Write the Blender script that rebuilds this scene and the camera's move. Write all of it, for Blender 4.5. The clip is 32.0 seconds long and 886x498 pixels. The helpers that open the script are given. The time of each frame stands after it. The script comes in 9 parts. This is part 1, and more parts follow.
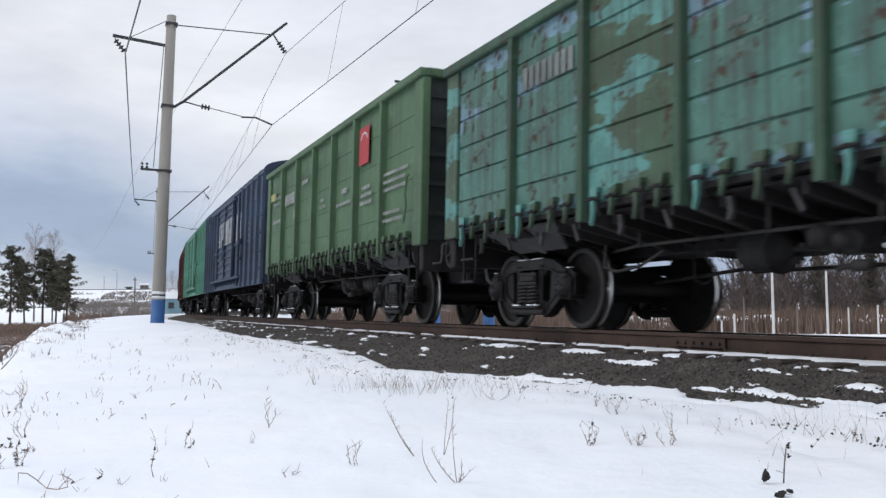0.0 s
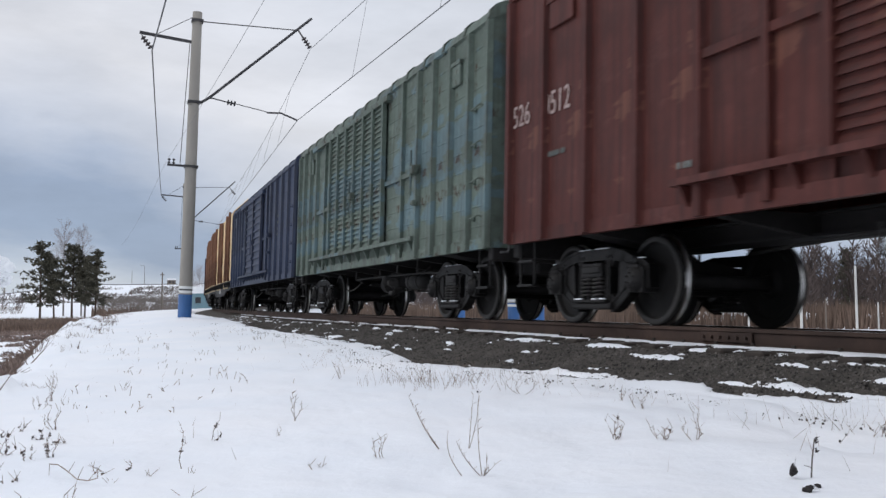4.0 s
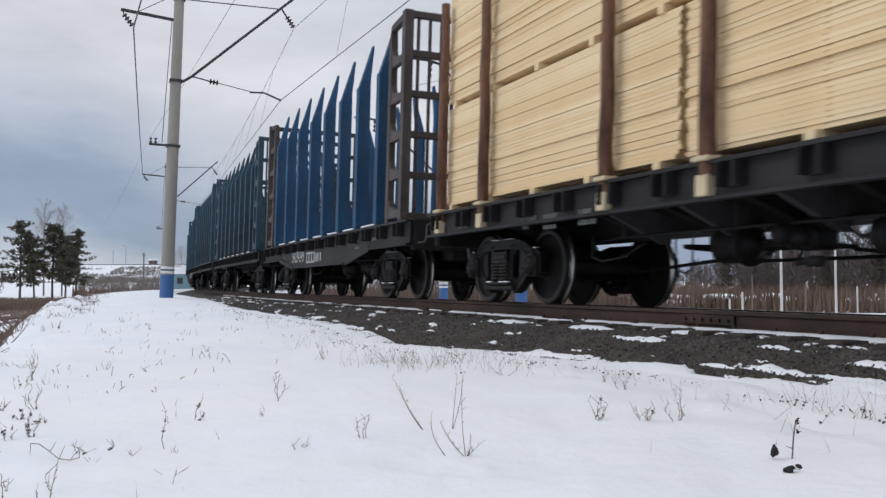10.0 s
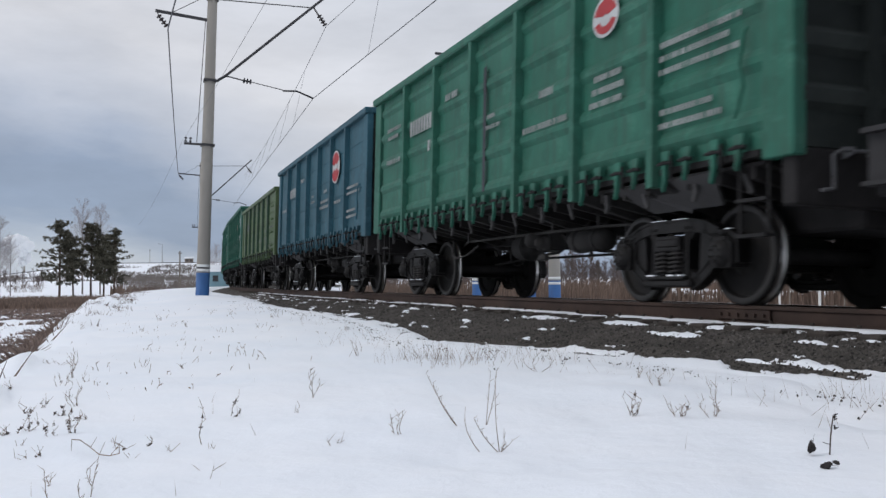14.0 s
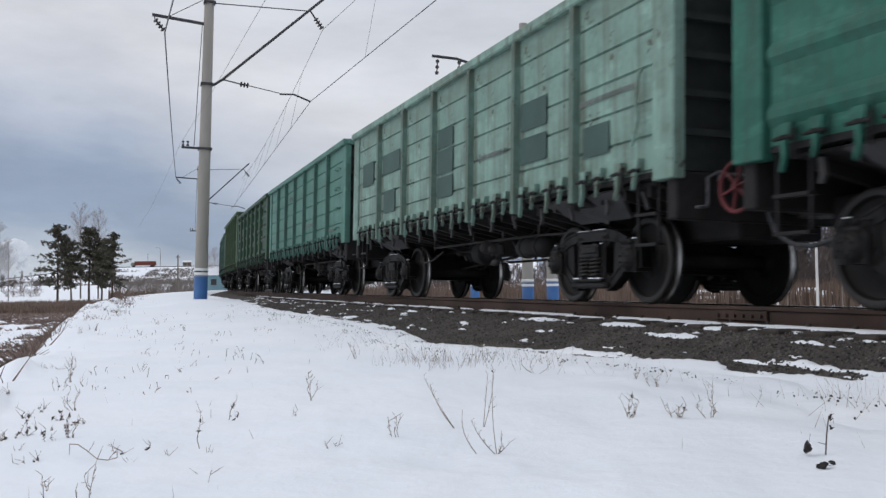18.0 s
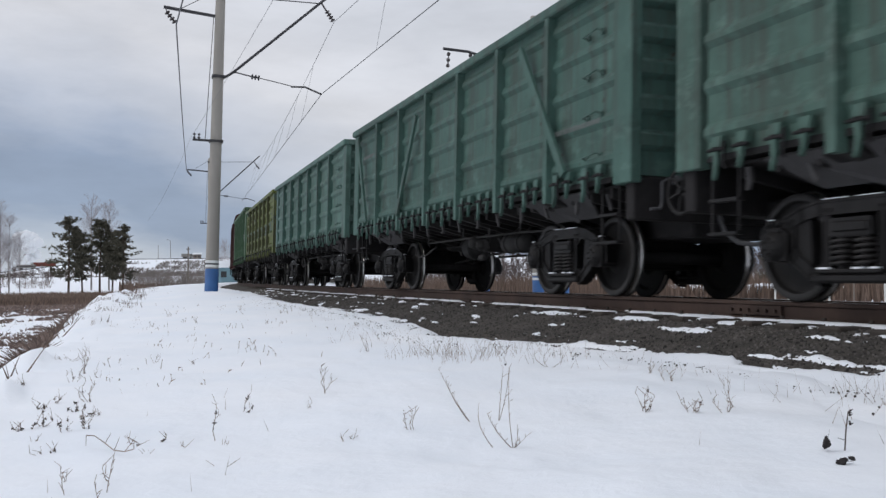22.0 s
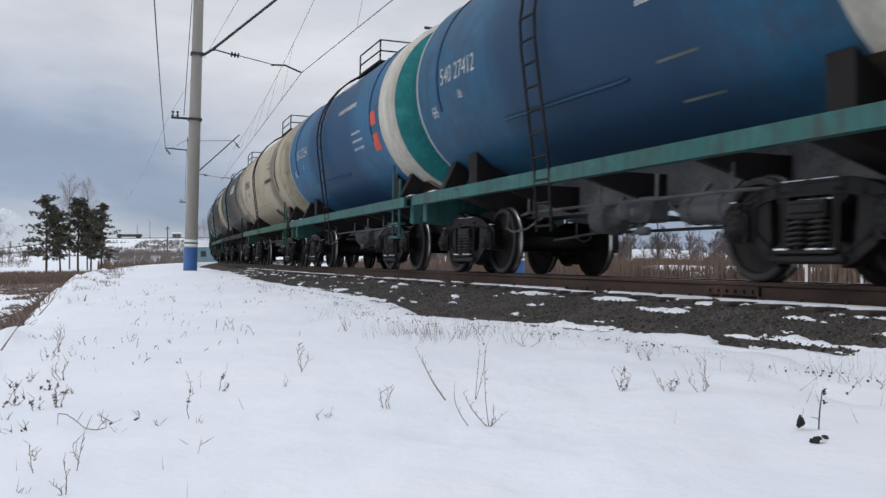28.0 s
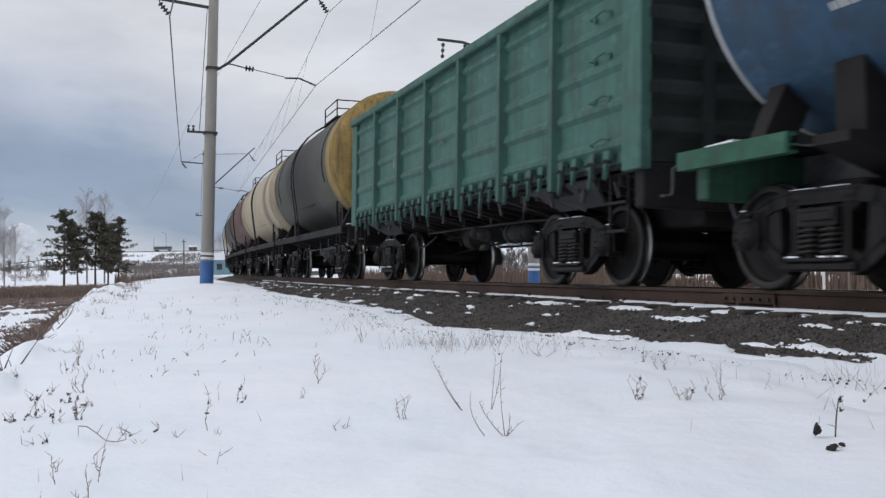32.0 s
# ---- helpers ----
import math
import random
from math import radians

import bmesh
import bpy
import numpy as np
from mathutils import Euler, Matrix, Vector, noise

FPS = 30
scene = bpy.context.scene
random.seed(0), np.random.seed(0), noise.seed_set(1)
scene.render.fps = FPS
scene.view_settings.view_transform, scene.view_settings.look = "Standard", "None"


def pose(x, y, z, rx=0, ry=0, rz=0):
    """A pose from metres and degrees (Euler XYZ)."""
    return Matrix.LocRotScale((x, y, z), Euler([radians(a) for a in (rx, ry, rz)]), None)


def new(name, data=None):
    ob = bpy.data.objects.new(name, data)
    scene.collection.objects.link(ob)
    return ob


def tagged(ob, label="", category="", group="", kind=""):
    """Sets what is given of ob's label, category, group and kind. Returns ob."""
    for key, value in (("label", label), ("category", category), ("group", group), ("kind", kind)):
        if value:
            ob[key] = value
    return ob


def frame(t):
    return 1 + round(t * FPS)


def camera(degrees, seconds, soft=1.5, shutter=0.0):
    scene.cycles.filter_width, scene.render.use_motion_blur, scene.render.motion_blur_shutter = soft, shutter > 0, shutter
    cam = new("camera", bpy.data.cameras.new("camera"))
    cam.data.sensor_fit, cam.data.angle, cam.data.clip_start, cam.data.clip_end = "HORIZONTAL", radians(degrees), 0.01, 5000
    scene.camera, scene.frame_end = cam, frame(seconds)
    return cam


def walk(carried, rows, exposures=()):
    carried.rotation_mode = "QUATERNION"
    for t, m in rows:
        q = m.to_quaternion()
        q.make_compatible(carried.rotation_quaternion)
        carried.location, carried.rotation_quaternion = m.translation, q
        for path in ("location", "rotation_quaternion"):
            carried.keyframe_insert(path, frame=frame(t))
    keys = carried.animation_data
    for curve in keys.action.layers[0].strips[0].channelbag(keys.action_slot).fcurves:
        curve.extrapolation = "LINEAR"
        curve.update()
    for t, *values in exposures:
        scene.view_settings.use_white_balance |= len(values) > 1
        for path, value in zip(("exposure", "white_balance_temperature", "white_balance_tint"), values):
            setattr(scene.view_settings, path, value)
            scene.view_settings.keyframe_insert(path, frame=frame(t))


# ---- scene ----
cam = camera(50.83, 32.0, soft=1.42, shutter=0.13)

# ---- the railway line: arc length s along the near rail's head, which lies at z = 0 ----
V_TRAIN = 16.9
X0, Y0, H0, K1, K2, CANT, HALF_GAUGE = 0.0, 17.798, -1.2360, 0.001511, -3.79e-6, 0.031, 0.795
S_TAB = np.arange(-760.0, 640.0, 0.5)


def heading(s):
    c = np.clip(s, -200.0, 90.0)
    return H0 + K1 * c + np.where(c < 0, 0.5 * K2 * c * c, 0.0)


_h = heading(S_TAB)
_dx = np.concatenate([[0], np.cumsum(np.cos((_h[1:] + _h[:-1]) / 2) * 0.5)])
_dy = np.concatenate([[0], np.cumsum(np.sin((_h[1:] + _h[:-1]) / 2) * 0.5)])
X_TAB = X0 + _dx - np.interp(0, S_TAB, _dx)
Y_TAB = Y0 + _dy - np.interp(0, S_TAB, _dy)


def rail_at(s):
    return float(np.interp(s, S_TAB, X_TAB)), float(np.interp(s, S_TAB, Y_TAB))


def beside(s, off, z=0.0):
    """A point off metres out from the near rail, towards the camera's side."""
    x, y = rail_at(s)
    h = float(heading(np.float64(s)))
    return Vector((x + math.sin(h) * off, y - math.cos(h) * off, z))


def canted(p, f):
    f = f.normalized()
    right = Vector((f.y, -f.x, 0))
    lat = right * math.cos(CANT) + Vector((0, 0, math.sin(CANT)))
    up = Vector((0, 0, math.cos(CANT))) - right * math.sin(CANT)
    o = p - lat * HALF_GAUGE
    return Matrix(((f.x, -lat.x, up.x, o.x), (f.y, -lat.y, up.y, o.y), (f.z, -lat.z, up.z, o.z), (0, 0, 0, 1)))


def on_track(s, pivot=4.3):
    """The pose of a vehicle whose middle stands at s: x along the travel, y away from the camera's side, z up from the rails."""
    a, b = Vector((*rail_at(s - pivot), 0)), Vector((*rail_at(s + pivot), 0))
    return canted((a + b) / 2, b - a)


# seconds, place, pitch, lean, turn
CAM_ROWS = [
    (0, 0.007, -0.003, 0.280, 3.61, 0.52, -2.64), (0.5, 0.007, -0.004, 0.275, 3.54, 0.49, -2.35),
    (1, 0.012, -0.006, 0.275, 3.53, 0.64, -2.25), (1.5, 0.019, -0.004, 0.275, 3.47, 0.48, -2.14),
    (2, 0.012, 0.004, 0.277, 3.48, 0.58, -2.01), (2.5, 0.003, 0.002, 0.280, 3.43, 0.63, -1.76),
    (3, -0.003, 0.001, 0.275, 3.40, 0.55, -1.47), (3.5, 0.006, -0.003, 0.277, 3.33, 0.56, -1.34),
    (4, 0.006, -0.009, 0.274, 3.31, 0.51, -1.12), (4.5, 0.012, -0.004, 0.276, 3.32, 0.75, -0.87),
    (6.5, 0.012, -0.010, 0.278, 3.35, 0.34, -1.96), (7, -0.006, -0.002, 0.276, 3.32, 0.16, -2.69),
    (7.5, -0.011, 0.009, 0.272, 3.18, 0.05, -2.95), (8, -0.007, 0.006, 0.271, 2.83, 0.08, -3.02),
    (8.5, -0.006, 0.011, 0.270, 2.55, 0.15, -2.93), (9, -0.006, 0.011, 0.269, 2.38, 0.35, -2.65),
    (9.5, 0.002, 0.008, 0.270, 2.21, 0.21, -2.55), (10, -0.002, 0.005, 0.268, 2.19, 0.22, -2.17),
    (10.5, 0.001, -0.003, 0.268, 2.16, 0.31, -1.91), (11, 0.003, -0.004, 0.271, 2.13, 0.23, -1.45),
    (11.5, 0.007, 0.003, 0.269, 2.13, 0.77, -1.16), (12, 0.010, 0.004, 0.267, 2.10, 0.79, -0.91),
    (12.5, 0.009, 0.002, 0.269, 2.10, 0.75, -0.67), (13, 0.003, 0.002, 0.270, 2.10, 0.64, -0.44),
    (13.5, -0.003, -0.003, 0.269, 2.05, 0.65, -0.24), (14, 0.000, -0.009, 0.270, 1.97, 0.56, -0.13),
    (14.5, 0.009, -0.011, 0.270, 2.03, 0.73, -0.07), (16.5, 0.013, -0.018, 0.270, 2.33, 0.66, 0.18),
    (17, 0.013, -0.013, 0.271, 2.35, 0.62, 0.06), (17.5, 0.007, -0.020, 0.273, 2.23, 0.86, -0.04),
    (18, 0.009, -0.021, 0.272, 2.11, 0.88, -0.23), (18.5, 0.006, -0.018, 0.268, 2.08, 0.64, -0.19),
    (19, 0.004, -0.014, 0.264, 2.03, 0.48, -0.00), (19.5, 0.001, -0.015, 0.272, 1.84, 0.40, 0.45),
    (20, 0.007, -0.016, 0.269, 1.87, 0.59, 1.11), (20.5, 0.005, -0.014, 0.267, 1.91, -0.29, 1.36),
    (21, -0.002, -0.017, 0.268, 1.90, 0.19, 1.44), (21.5, -0.018, -0.016, 0.272, 1.78, 0.53, 1.06),
    (22, -0.026, -0.007, 0.272, 1.70, 0.65, 0.34), (22.5, -0.016, 0.001, 0.269, 1.54, 0.32, 0.07),
    (23, -0.001, 0.002, 0.264, 1.18, 0.54, -0.08), (23.5, 0.000, 0.015, 0.264, 0.85, 0.37, -0.45),
    (24, -0.000, 0.031, 0.259, 0.70, 0.28, -1.31), (24.5, -0.001, 0.031, 0.261, 0.62, -0.05, -1.78),
    (26.5, 0.000, 0.025, 0.259, 0.36, -0.00, -1.96), (27, -0.004, 0.024, 0.261, 0.33, 0.25, -1.88),
    (27.5, -0.006, 0.025, 0.256, 0.43, 0.29, -1.36), (28, -0.005, 0.028, 0.260, 0.50, 0.40, -0.83),
    (28.5, -0.005, 0.031, 0.263, 0.49, 0.55, -0.58), (29, -0.003, 0.036, 0.257, 0.53, 0.62, -0.43),
    (29.5, 0.005, 0.035, 0.257, 0.68, 0.68, -0.38), (30, 0.007, 0.030, 0.260, 0.80, 0.84, -0.35),
    (30.5, 0.002, 0.017, 0.258, 1.04, 0.78, -0.37), (31, -0.004, 0.009, 0.260, 1.11, 0.64, -0.26),
    (31.5, -0.002, -0.002, 0.266, 1.11, 0.98, -0.13), (32, -0.004, -0.004, 0.260, 1.17, 0.90, 0.10),
]
walk(cam, [(t, pose(x, y, z, 90 + p, r, w)) for t, x, y, z, p, r, w in CAM_ROWS], [(0.0, 0.3), (1.5, 0.25), (4.0, 0.13), (7.0, 0.0), (32.0, 0.0)])

# ---- sky and light ----
world = bpy.data.worlds.new("sky")
scene.world = world
world.use_nodes = True
wt = world.node_tree
wt.nodes.clear()


def wnode(kind, **inputs):
    n = wt.nodes.new(kind)
    for k, v in inputs.items():
        n.inputs[k].default_value = v
    return n


w_out, w_bg = wnode("ShaderNodeOutputWorld"), wnode("ShaderNodeBackground", Strength=0.97)
w_tc = wnode("ShaderNodeTexCoord")
w_sky = wt.nodes.new("ShaderNodeTexSky")
w_sky.sky_type, w_sky.sun_disc = "NISHITA", False
w_sky.sun_elevation, w_sky.sun_rotation = radians(42), radians(-95)
w_skys = wt.nodes.new("ShaderNodeVectorMath")
w_skys.operation = "SCALE"
w_skys.inputs["Scale"].default_value = 0.08
w_sep = wnode("ShaderNodeSeparateXYZ")
w_map = wt.nodes.new("ShaderNodeMapping")
w_map.inputs["Scale"].default_value = (1.6, 1.6, 5.0)
w_noise = wnode("ShaderNodeTexNoise", Scale=1.6, Detail=7.0, Roughness=0.55, Distortion=0.4)
w_add = wt.nodes.new("ShaderNodeMath")
w_add.operation = "MULTIPLY_ADD"
w_add.inputs[1].default_value = 0.16
w_ramp = wt.nodes.new("ShaderNodeValToRGB")
r = w_ramp.color_ramp
# overcast: a low blue-grey bank at the horizon, bright cloud above it
stops = [(0.0, (0.56, 0.62, 0.72)), (0.04, (0.58, 0.64, 0.73)), (0.085, (0.33, 0.41, 0.56)), (0.125, (0.33, 0.405, 0.55)), (0.18, (0.61, 0.65, 0.745)), (0.26, (0.80, 0.81, 0.86)),
         (0.40, (0.72, 0.75, 0.82)), (0.60, (0.84, 0.88, 0.97)), (1.0, (0.98, 1.03, 1.14))]
r.elements[0].position, r.elements[0].color = stops[0][0], (*stops[0][1], 1)
r.elements[1].position, r.elements[1].color = stops[-1][0], (*stops[-1][1], 1)
for p_, c_ in stops[1:-1]:
    r.elements.new(p_).color = (*c_, 1)
w_n2 = wnode("ShaderNodeTexNoise", Scale=2.6, Detail=6.0, Roughness=0.6)
w_var = wt.nodes.new("ShaderNodeMapRange")
w_var.inputs["From Min"].default_value, w_var.inputs["From Max"].default_value = 0.3, 0.7
w_var.inputs["To Min"].default_value, w_var.inputs["To Max"].default_value = 0.86, 1.10
w_mul = wt.nodes.new("ShaderNodeVectorMath")
w_mul.operation = "SCALE"
w_mix = wt.nodes.new("ShaderNodeMix")
w_mix.data_type = "RGBA"
w_mix.inputs[0].default_value = 0.88
for a, b in ((w_tc.outputs["Generated"], w_sep.inputs[0]), (w_tc.outputs["Generated"], w_map.inputs[0]), (w_map.outputs[0], w_noise.inputs["Vector"]),
             (w_map.outputs[0], w_n2.inputs["Vector"]), (w_noise.outputs["Fac"], w_add.inputs[0]), (w_n2.outputs["Fac"], w_var.inputs["Value"]),
             (w_ramp.outputs[0], w_mul.inputs[0]), (w_var.outputs[0], w_mul.inputs["Scale"]), (w_sky.outputs[0], w_skys.inputs[0]),
             (w_skys.outputs[0], w_mix.inputs[6]), (w_mul.outputs[0], w_mix.inputs[7]), (w_mix.outputs[2], w_bg.inputs[0]), (w_bg.outputs[0], w_out.inputs[0])):
    wt.links.new(a, b)
w_z = wt.nodes.new("ShaderNodeMath")
w_z.operation = "ADD"
w_z.inputs[1].default_value = -0.08
# the dark bank sinks towards the line and lies high only over the low field
w_side = wt.nodes.new("ShaderNodeMapRange")
w_side.inputs["From Min"].default_value, w_side.inputs["From Max"].default_value = -0.33, -0.10
w_side.inputs["To Min"].default_value, w_side.inputs["To Max"].default_value = -0.005, 0.085
w_up = wt.nodes.new("ShaderNodeMath")
wt.links.new(w_sep.outputs["X"], w_side.inputs["Value"])
wt.links.new(w_sep.outputs["Z"], w_z.inputs[0])
wt.links.new(w_z.outputs[0], w_up.inputs[0])
wt.links.new(w_side.outputs[0], w_up.inputs[1])
wt.links.new(w_up.outputs[0], w_add.inputs[2])
wt.links.new(w_add.outputs[0], w_ramp.inputs[0])

sun_data = bpy.data.lights.new("sun", "SUN")
sun_data.energy, sun_data.angle, sun_data.color = 0.72, radians(28), (1.0, 0.97, 0.93)
sun = new("sun", sun_data)
sun.rotation_euler = Vector((0.74, 0.06, -0.66)).to_track_quat("-Z", "Y").to_euler()

# ---- materials ----
def material(name, rough=0.7, metal=0.0, spec=0.4):
    m = bpy.data.materials.new(name)
    m.use_nodes = True
    b = m.node_tree.nodes["Principled BSDF"]
    b.inputs["Roughness"].default_value, b.inputs["Metallic"].default_value = rough, metal
    b.inputs["Specular IOR Level"].default_value = spec
    return m, m.node_tree, b


def node(t, kind, **inputs):
    n = t.nodes.new(kind)
    for k, v in inputs.items():
        n.inputs[k.replace("_", " ")].default_value = v
    return n


def mix(t, fac, a, b, blend="MIX"):
    n = t.nodes.new("ShaderNodeMix")
    n.data_type, n.blend_type = "RGBA", blend
    for i, v in ((0, fac), (6, a), (7, b)):
        if isinstance(v, bpy.types.NodeSocket):
            t.links.new(v, n.inputs[i])
        elif i:
            n.inputs[i].default_value = (*v, 1)
        else:
            n.inputs[i].default_value = v
    return n.outputs[2]


def noise_tex(t, scale, detail=5.0, stretch=(1, 1, 1), shift=0.0, rough=0.6, coord="Object"):
    tc, mp = node(t, "ShaderNodeTexCoord"), node(t, "ShaderNodeMapping")
    mp.inputs["Scale"].default_value, mp.inputs["Location"].default_value = stretch, (shift, shift * 1.7, shift * 0.3)
    n = node(t, "ShaderNodeTexNoise", Scale=scale, Detail=detail, Roughness=rough)
    t.links.new(tc.outputs[coord], mp.inputs[0])
    t.links.new(mp.outputs[0], n.inputs["Vector"])
    return n.outputs["Fac"]


def ranged(t, v, a, b, lo=0.0, hi=1.0):
    n = node(t, "ShaderNodeMapRange")
    n.inputs[1].default_value, n.inputs[2].default_value, n.inputs[3].default_value, n.inputs[4].default_value = a, b, lo, hi
    t.links.new(v, n.inputs[0])
    return n.outputs[0]


def bumped(t, b, v, strength=0.3, dist=0.01):
    n = node(t, "ShaderNodeBump", Strength=strength, Distance=dist)
    t.links.new(v, n.inputs["Height"])
    t.links.new(n.outputs[0], b.inputs["Normal"])


def plain(name, col, rough=0.7, metal=0.0, var=0.25, scale=6.0, bump=0.2, dist=0.006, second=None, coord="Object", stretch=(1, 1, 1), island=0.0, spec=0.4, each=0.0):
    """A surface of one stuff with large and fine variation."""
    m, t, b = material(name, rough, metal, spec)
    big = ranged(t, noise_tex(t, scale * 0.22, 4, stretch, 3.1, coord=coord), 0.35, 0.65)
    fine = ranged(t, noise_tex(t, scale * 3.0, 6, stretch, 0.0, coord=coord), 0.3, 0.7)
    dark = tuple(c * (1 - var) for c in col)
    light = tuple(min(1, c * (1 + var * 0.8)) for c in col)
    c = mix(t, big, dark, second or light)
    c = mix(t, ranged(t, fine, 0, 1, 0, 0.55), c, tuple(x * (1 - var * 0.7) for x in col))
    for amount, kind, out in ((island, "ShaderNodeNewGeometry", "Random Per Island"), (each, "ShaderNodeObjectInfo", "Random")):
        if not amount:
            continue
        g = node(t, kind)
        v = ranged(t, g.outputs[out], 0, 1, 1 - amount, 1 + amount)
        s = t.nodes.new("ShaderNodeVectorMath")
        s.operation = "SCALE"
        t.links.new(c, s.inputs[0])
        t.links.new(v, s.inputs["Scale"])
        c = s.outputs[0]
    t.links.new(c, b.inputs["Base Color"])
    if bump:
        bumped(t, b, noise_tex(t, scale * 3.0, 6, stretch, 0.0, coord=coord), bump, dist)
    return m


def paint(name, col, seed=0.0, fade=0.25, dirt=0.35, rust=0.12, patch=None, patch_at=0.60, grime=(0.05, 0.045, 0.04), spill=None, scuff=1.0):
    """Weathered wagon paint: faded, streaked with grime, chipped to rust, with patches of other paint where given."""
    m, t, b = material(name, 0.62, 0.0, 0.16)
    col = tuple(c * 0.60 for c in col)
    light = tuple(min(1, c * (1 + fade) + 0.04 * fade) for c in col)
    c = mix(t, ranged(t, noise_tex(t, 0.55, 4, (1, 1, 1.6), seed), 0.35, 0.65), col, light)
    c = mix(t, ranged(t, noise_tex(t, 3.0, 5, (1, 1, 0.4), seed + 5), 0.4, 0.75, 0, 0.5), c, tuple(x * 0.72 for x in col))
    if patch:
        c = mix(t, ranged(t, noise_tex(t, 0.75, 6, (1, 1, 2.6), seed + 11, 0.55), patch_at, patch_at + 0.015), c, patch)
    # rubbed paler scuffs, and uneven fading at arm's length
    c = mix(t, ranged(t, noise_tex(t, 2.4, 9, (0.7, 1, 1.5), seed + 40, 0.68), 0.56, 0.63, 0, (0.28 + 0.5 * fade) * scuff), c, tuple(min(1, x * 1.55 + 0.035) for x in col))
    c = mix(t, ranged(t, noise_tex(t, 1.6, 9, (1, 1, 1.2), seed + 44, 0.7), 0.40, 0.47, 0.32 * scuff, 0), c, tuple(x * 0.55 for x in col))
    streak = ranged(t, noise_tex(t, 3.2, 7, (2.6, 2.6, 0.11), seed + 2), 0.48, 0.66, 0, min(0.8, dirt * 1.5))
    c = mix(t, streak, c, grime)
    c = mix(t, ranged(t, noise_tex(t, 1.4, 7, (1, 1, 1), seed + 20, 0.7), 0.48, 0.72, 0, min(0.7, dirt * 1.2)), c, grime)
    if spill:
        # oil run down from the hatch, between two places along the barrel
        tc, sp = node(t, "ShaderNodeTexCoord"), node(t, "ShaderNodeSeparateXYZ")
        t.links.new(tc.outputs["Object"], sp.inputs[0])
        ad = node(t, "ShaderNodeMath")
        ad.operation = "MULTIPLY_ADD"
        ad.inputs[1].default_value = 1.6
        t.links.new(noise_tex(t, 0.8, 5, (1, 1, 0.3), seed + 30), ad.inputs[0])
        t.links.new(sp.outputs[0], ad.inputs[2])
        up, dn = ranged(t, ad.outputs[0], spill[0] + 0.6, spill[0] + 1.4), ranged(t, ad.outputs[0], spill[1] + 0.3, spill[1] + 1.4, 1, 0)
        mu = node(t, "ShaderNodeMath")
        mu.operation = "MULTIPLY"
        t.links.new(up, mu.inputs[0])
        t.links.new(dn, mu.inputs[1])
        c = mix(t, ranged(t, mu.outputs[0], 0, 1, 0, 0.93), c, spill[2])
    chip = ranged(t, noise_tex(t, 4.5, 8, (1, 1, 0.8), seed + 9, 0.72), 0.70 - rust * 0.5, 0.74 - rust * 0.5)
    c = mix(t, ranged(t, chip, 0, 1, 0, 0.85), c, (0.060, 0.034, 0.025))
    t.links.new(c, b.inputs["Base Color"])
    t.links.new(ranged(t, chip, 0, 1, 0.55, 0.9), b.inputs["Roughness"])
    bumped(t, b, noise_tex(t, 9.0, 6, (1, 1, 1), seed), 0.25, 0.008)
    return m


M_GRIME = plain("grimy_cast_steel", (0.010, 0.0092, 0.0092), 0.62, 0.0, 0.5, 7, 0.6, 0.01, second=(0.021, 0.019, 0.019), spec=0.25)
M_SPRING = plain("spring_steel", (0.030, 0.027, 0.026), 0.6, 0.2, 0.3, 6, 0.2)
M_UNDER = plain("grimy_frame", (0.017, 0.0155, 0.016), 0.8, 0.0, 0.45, 4, 0.4, second=(0.031, 0.028, 0.028), spec=0.25)
# open wagons' end walls: shade of the gap between wagons put into the colour
M_ENDSHADE = plain("shaded_end", (0.026, 0.031, 0.030), 0.9, 0.0, 0.4, 3, 0.3, second=(0.045, 0.052, 0.048), spec=0.2)
M_BEAM = plain("tarred_beam", (0.020, 0.019, 0.0205), 0.65, 0.0, 0.45, 2.5, 0.4, second=(0.032, 0.030, 0.031), spec=0.3)
M_PALE = plain("dusty_hatch_plate", (0.13, 0.125, 0.128), 0.9, 0.0, 0.55, 3, 0.3, second=(0.05, 0.048, 0.048))
M_DUST = plain("dusty_plate", (0.020, 0.0185, 0.018), 0.85, 0.0, 0.5, 5, 0.4, second=(0.048, 0.045, 0.043))
M_WHEEL = plain("wheel_plate", (0.018, 0.0165, 0.016), 0.75, 0.3, 0.4, 6, 0.3)
M_TREAD = plain("worn_tread", (0.52, 0.51, 0.50), 0.34, 1.0, 0.2, 8, 0.1)
M_RIMFACE = plain("rim_face", (0.027, 0.025, 0.024), 0.6, 0.0, 0.4, 9, 0.2)
M_RAIL = plain("rusty_rail", (0.056, 0.035, 0.028), 0.85, 0.1, 0.35, 6, 0.4, second=(0.078, 0.048, 0.037))
M_RAILTOP = plain("rail_head", (0.20, 0.19, 0.18), 0.4, 1.0, 0.2, 5, 0.1)
M_SLEEPER = plain("old_sleeper", (0.055, 0.045, 0.038), 0.9, 0, 0.4, 5, 0.5)
M_STONE = plain("ballast_stone", (0.080, 0.072, 0.066), 0.92, 0, 0.35, 9, 0.5, island=0.7)
M_BED = plain("ballast_bed", (0.075, 0.066, 0.057), 0.95, 0, 0.45, 14, 0.9, 0.03)
M_CONC = plain("pole_concrete", (0.31, 0.29, 0.26), 0.85, 0, 0.16, 3, 0.3, stretch=(1, 1, 0.35))
M_BLUE = plain("blue_band_paint", (0.035, 0.115, 0.30), 0.6, 0, 0.2, 5, 0.2)
M_WHITE = plain("white_band_paint", (0.72, 0.73, 0.72), 0.6, 0, 0.12, 5, 0.1)
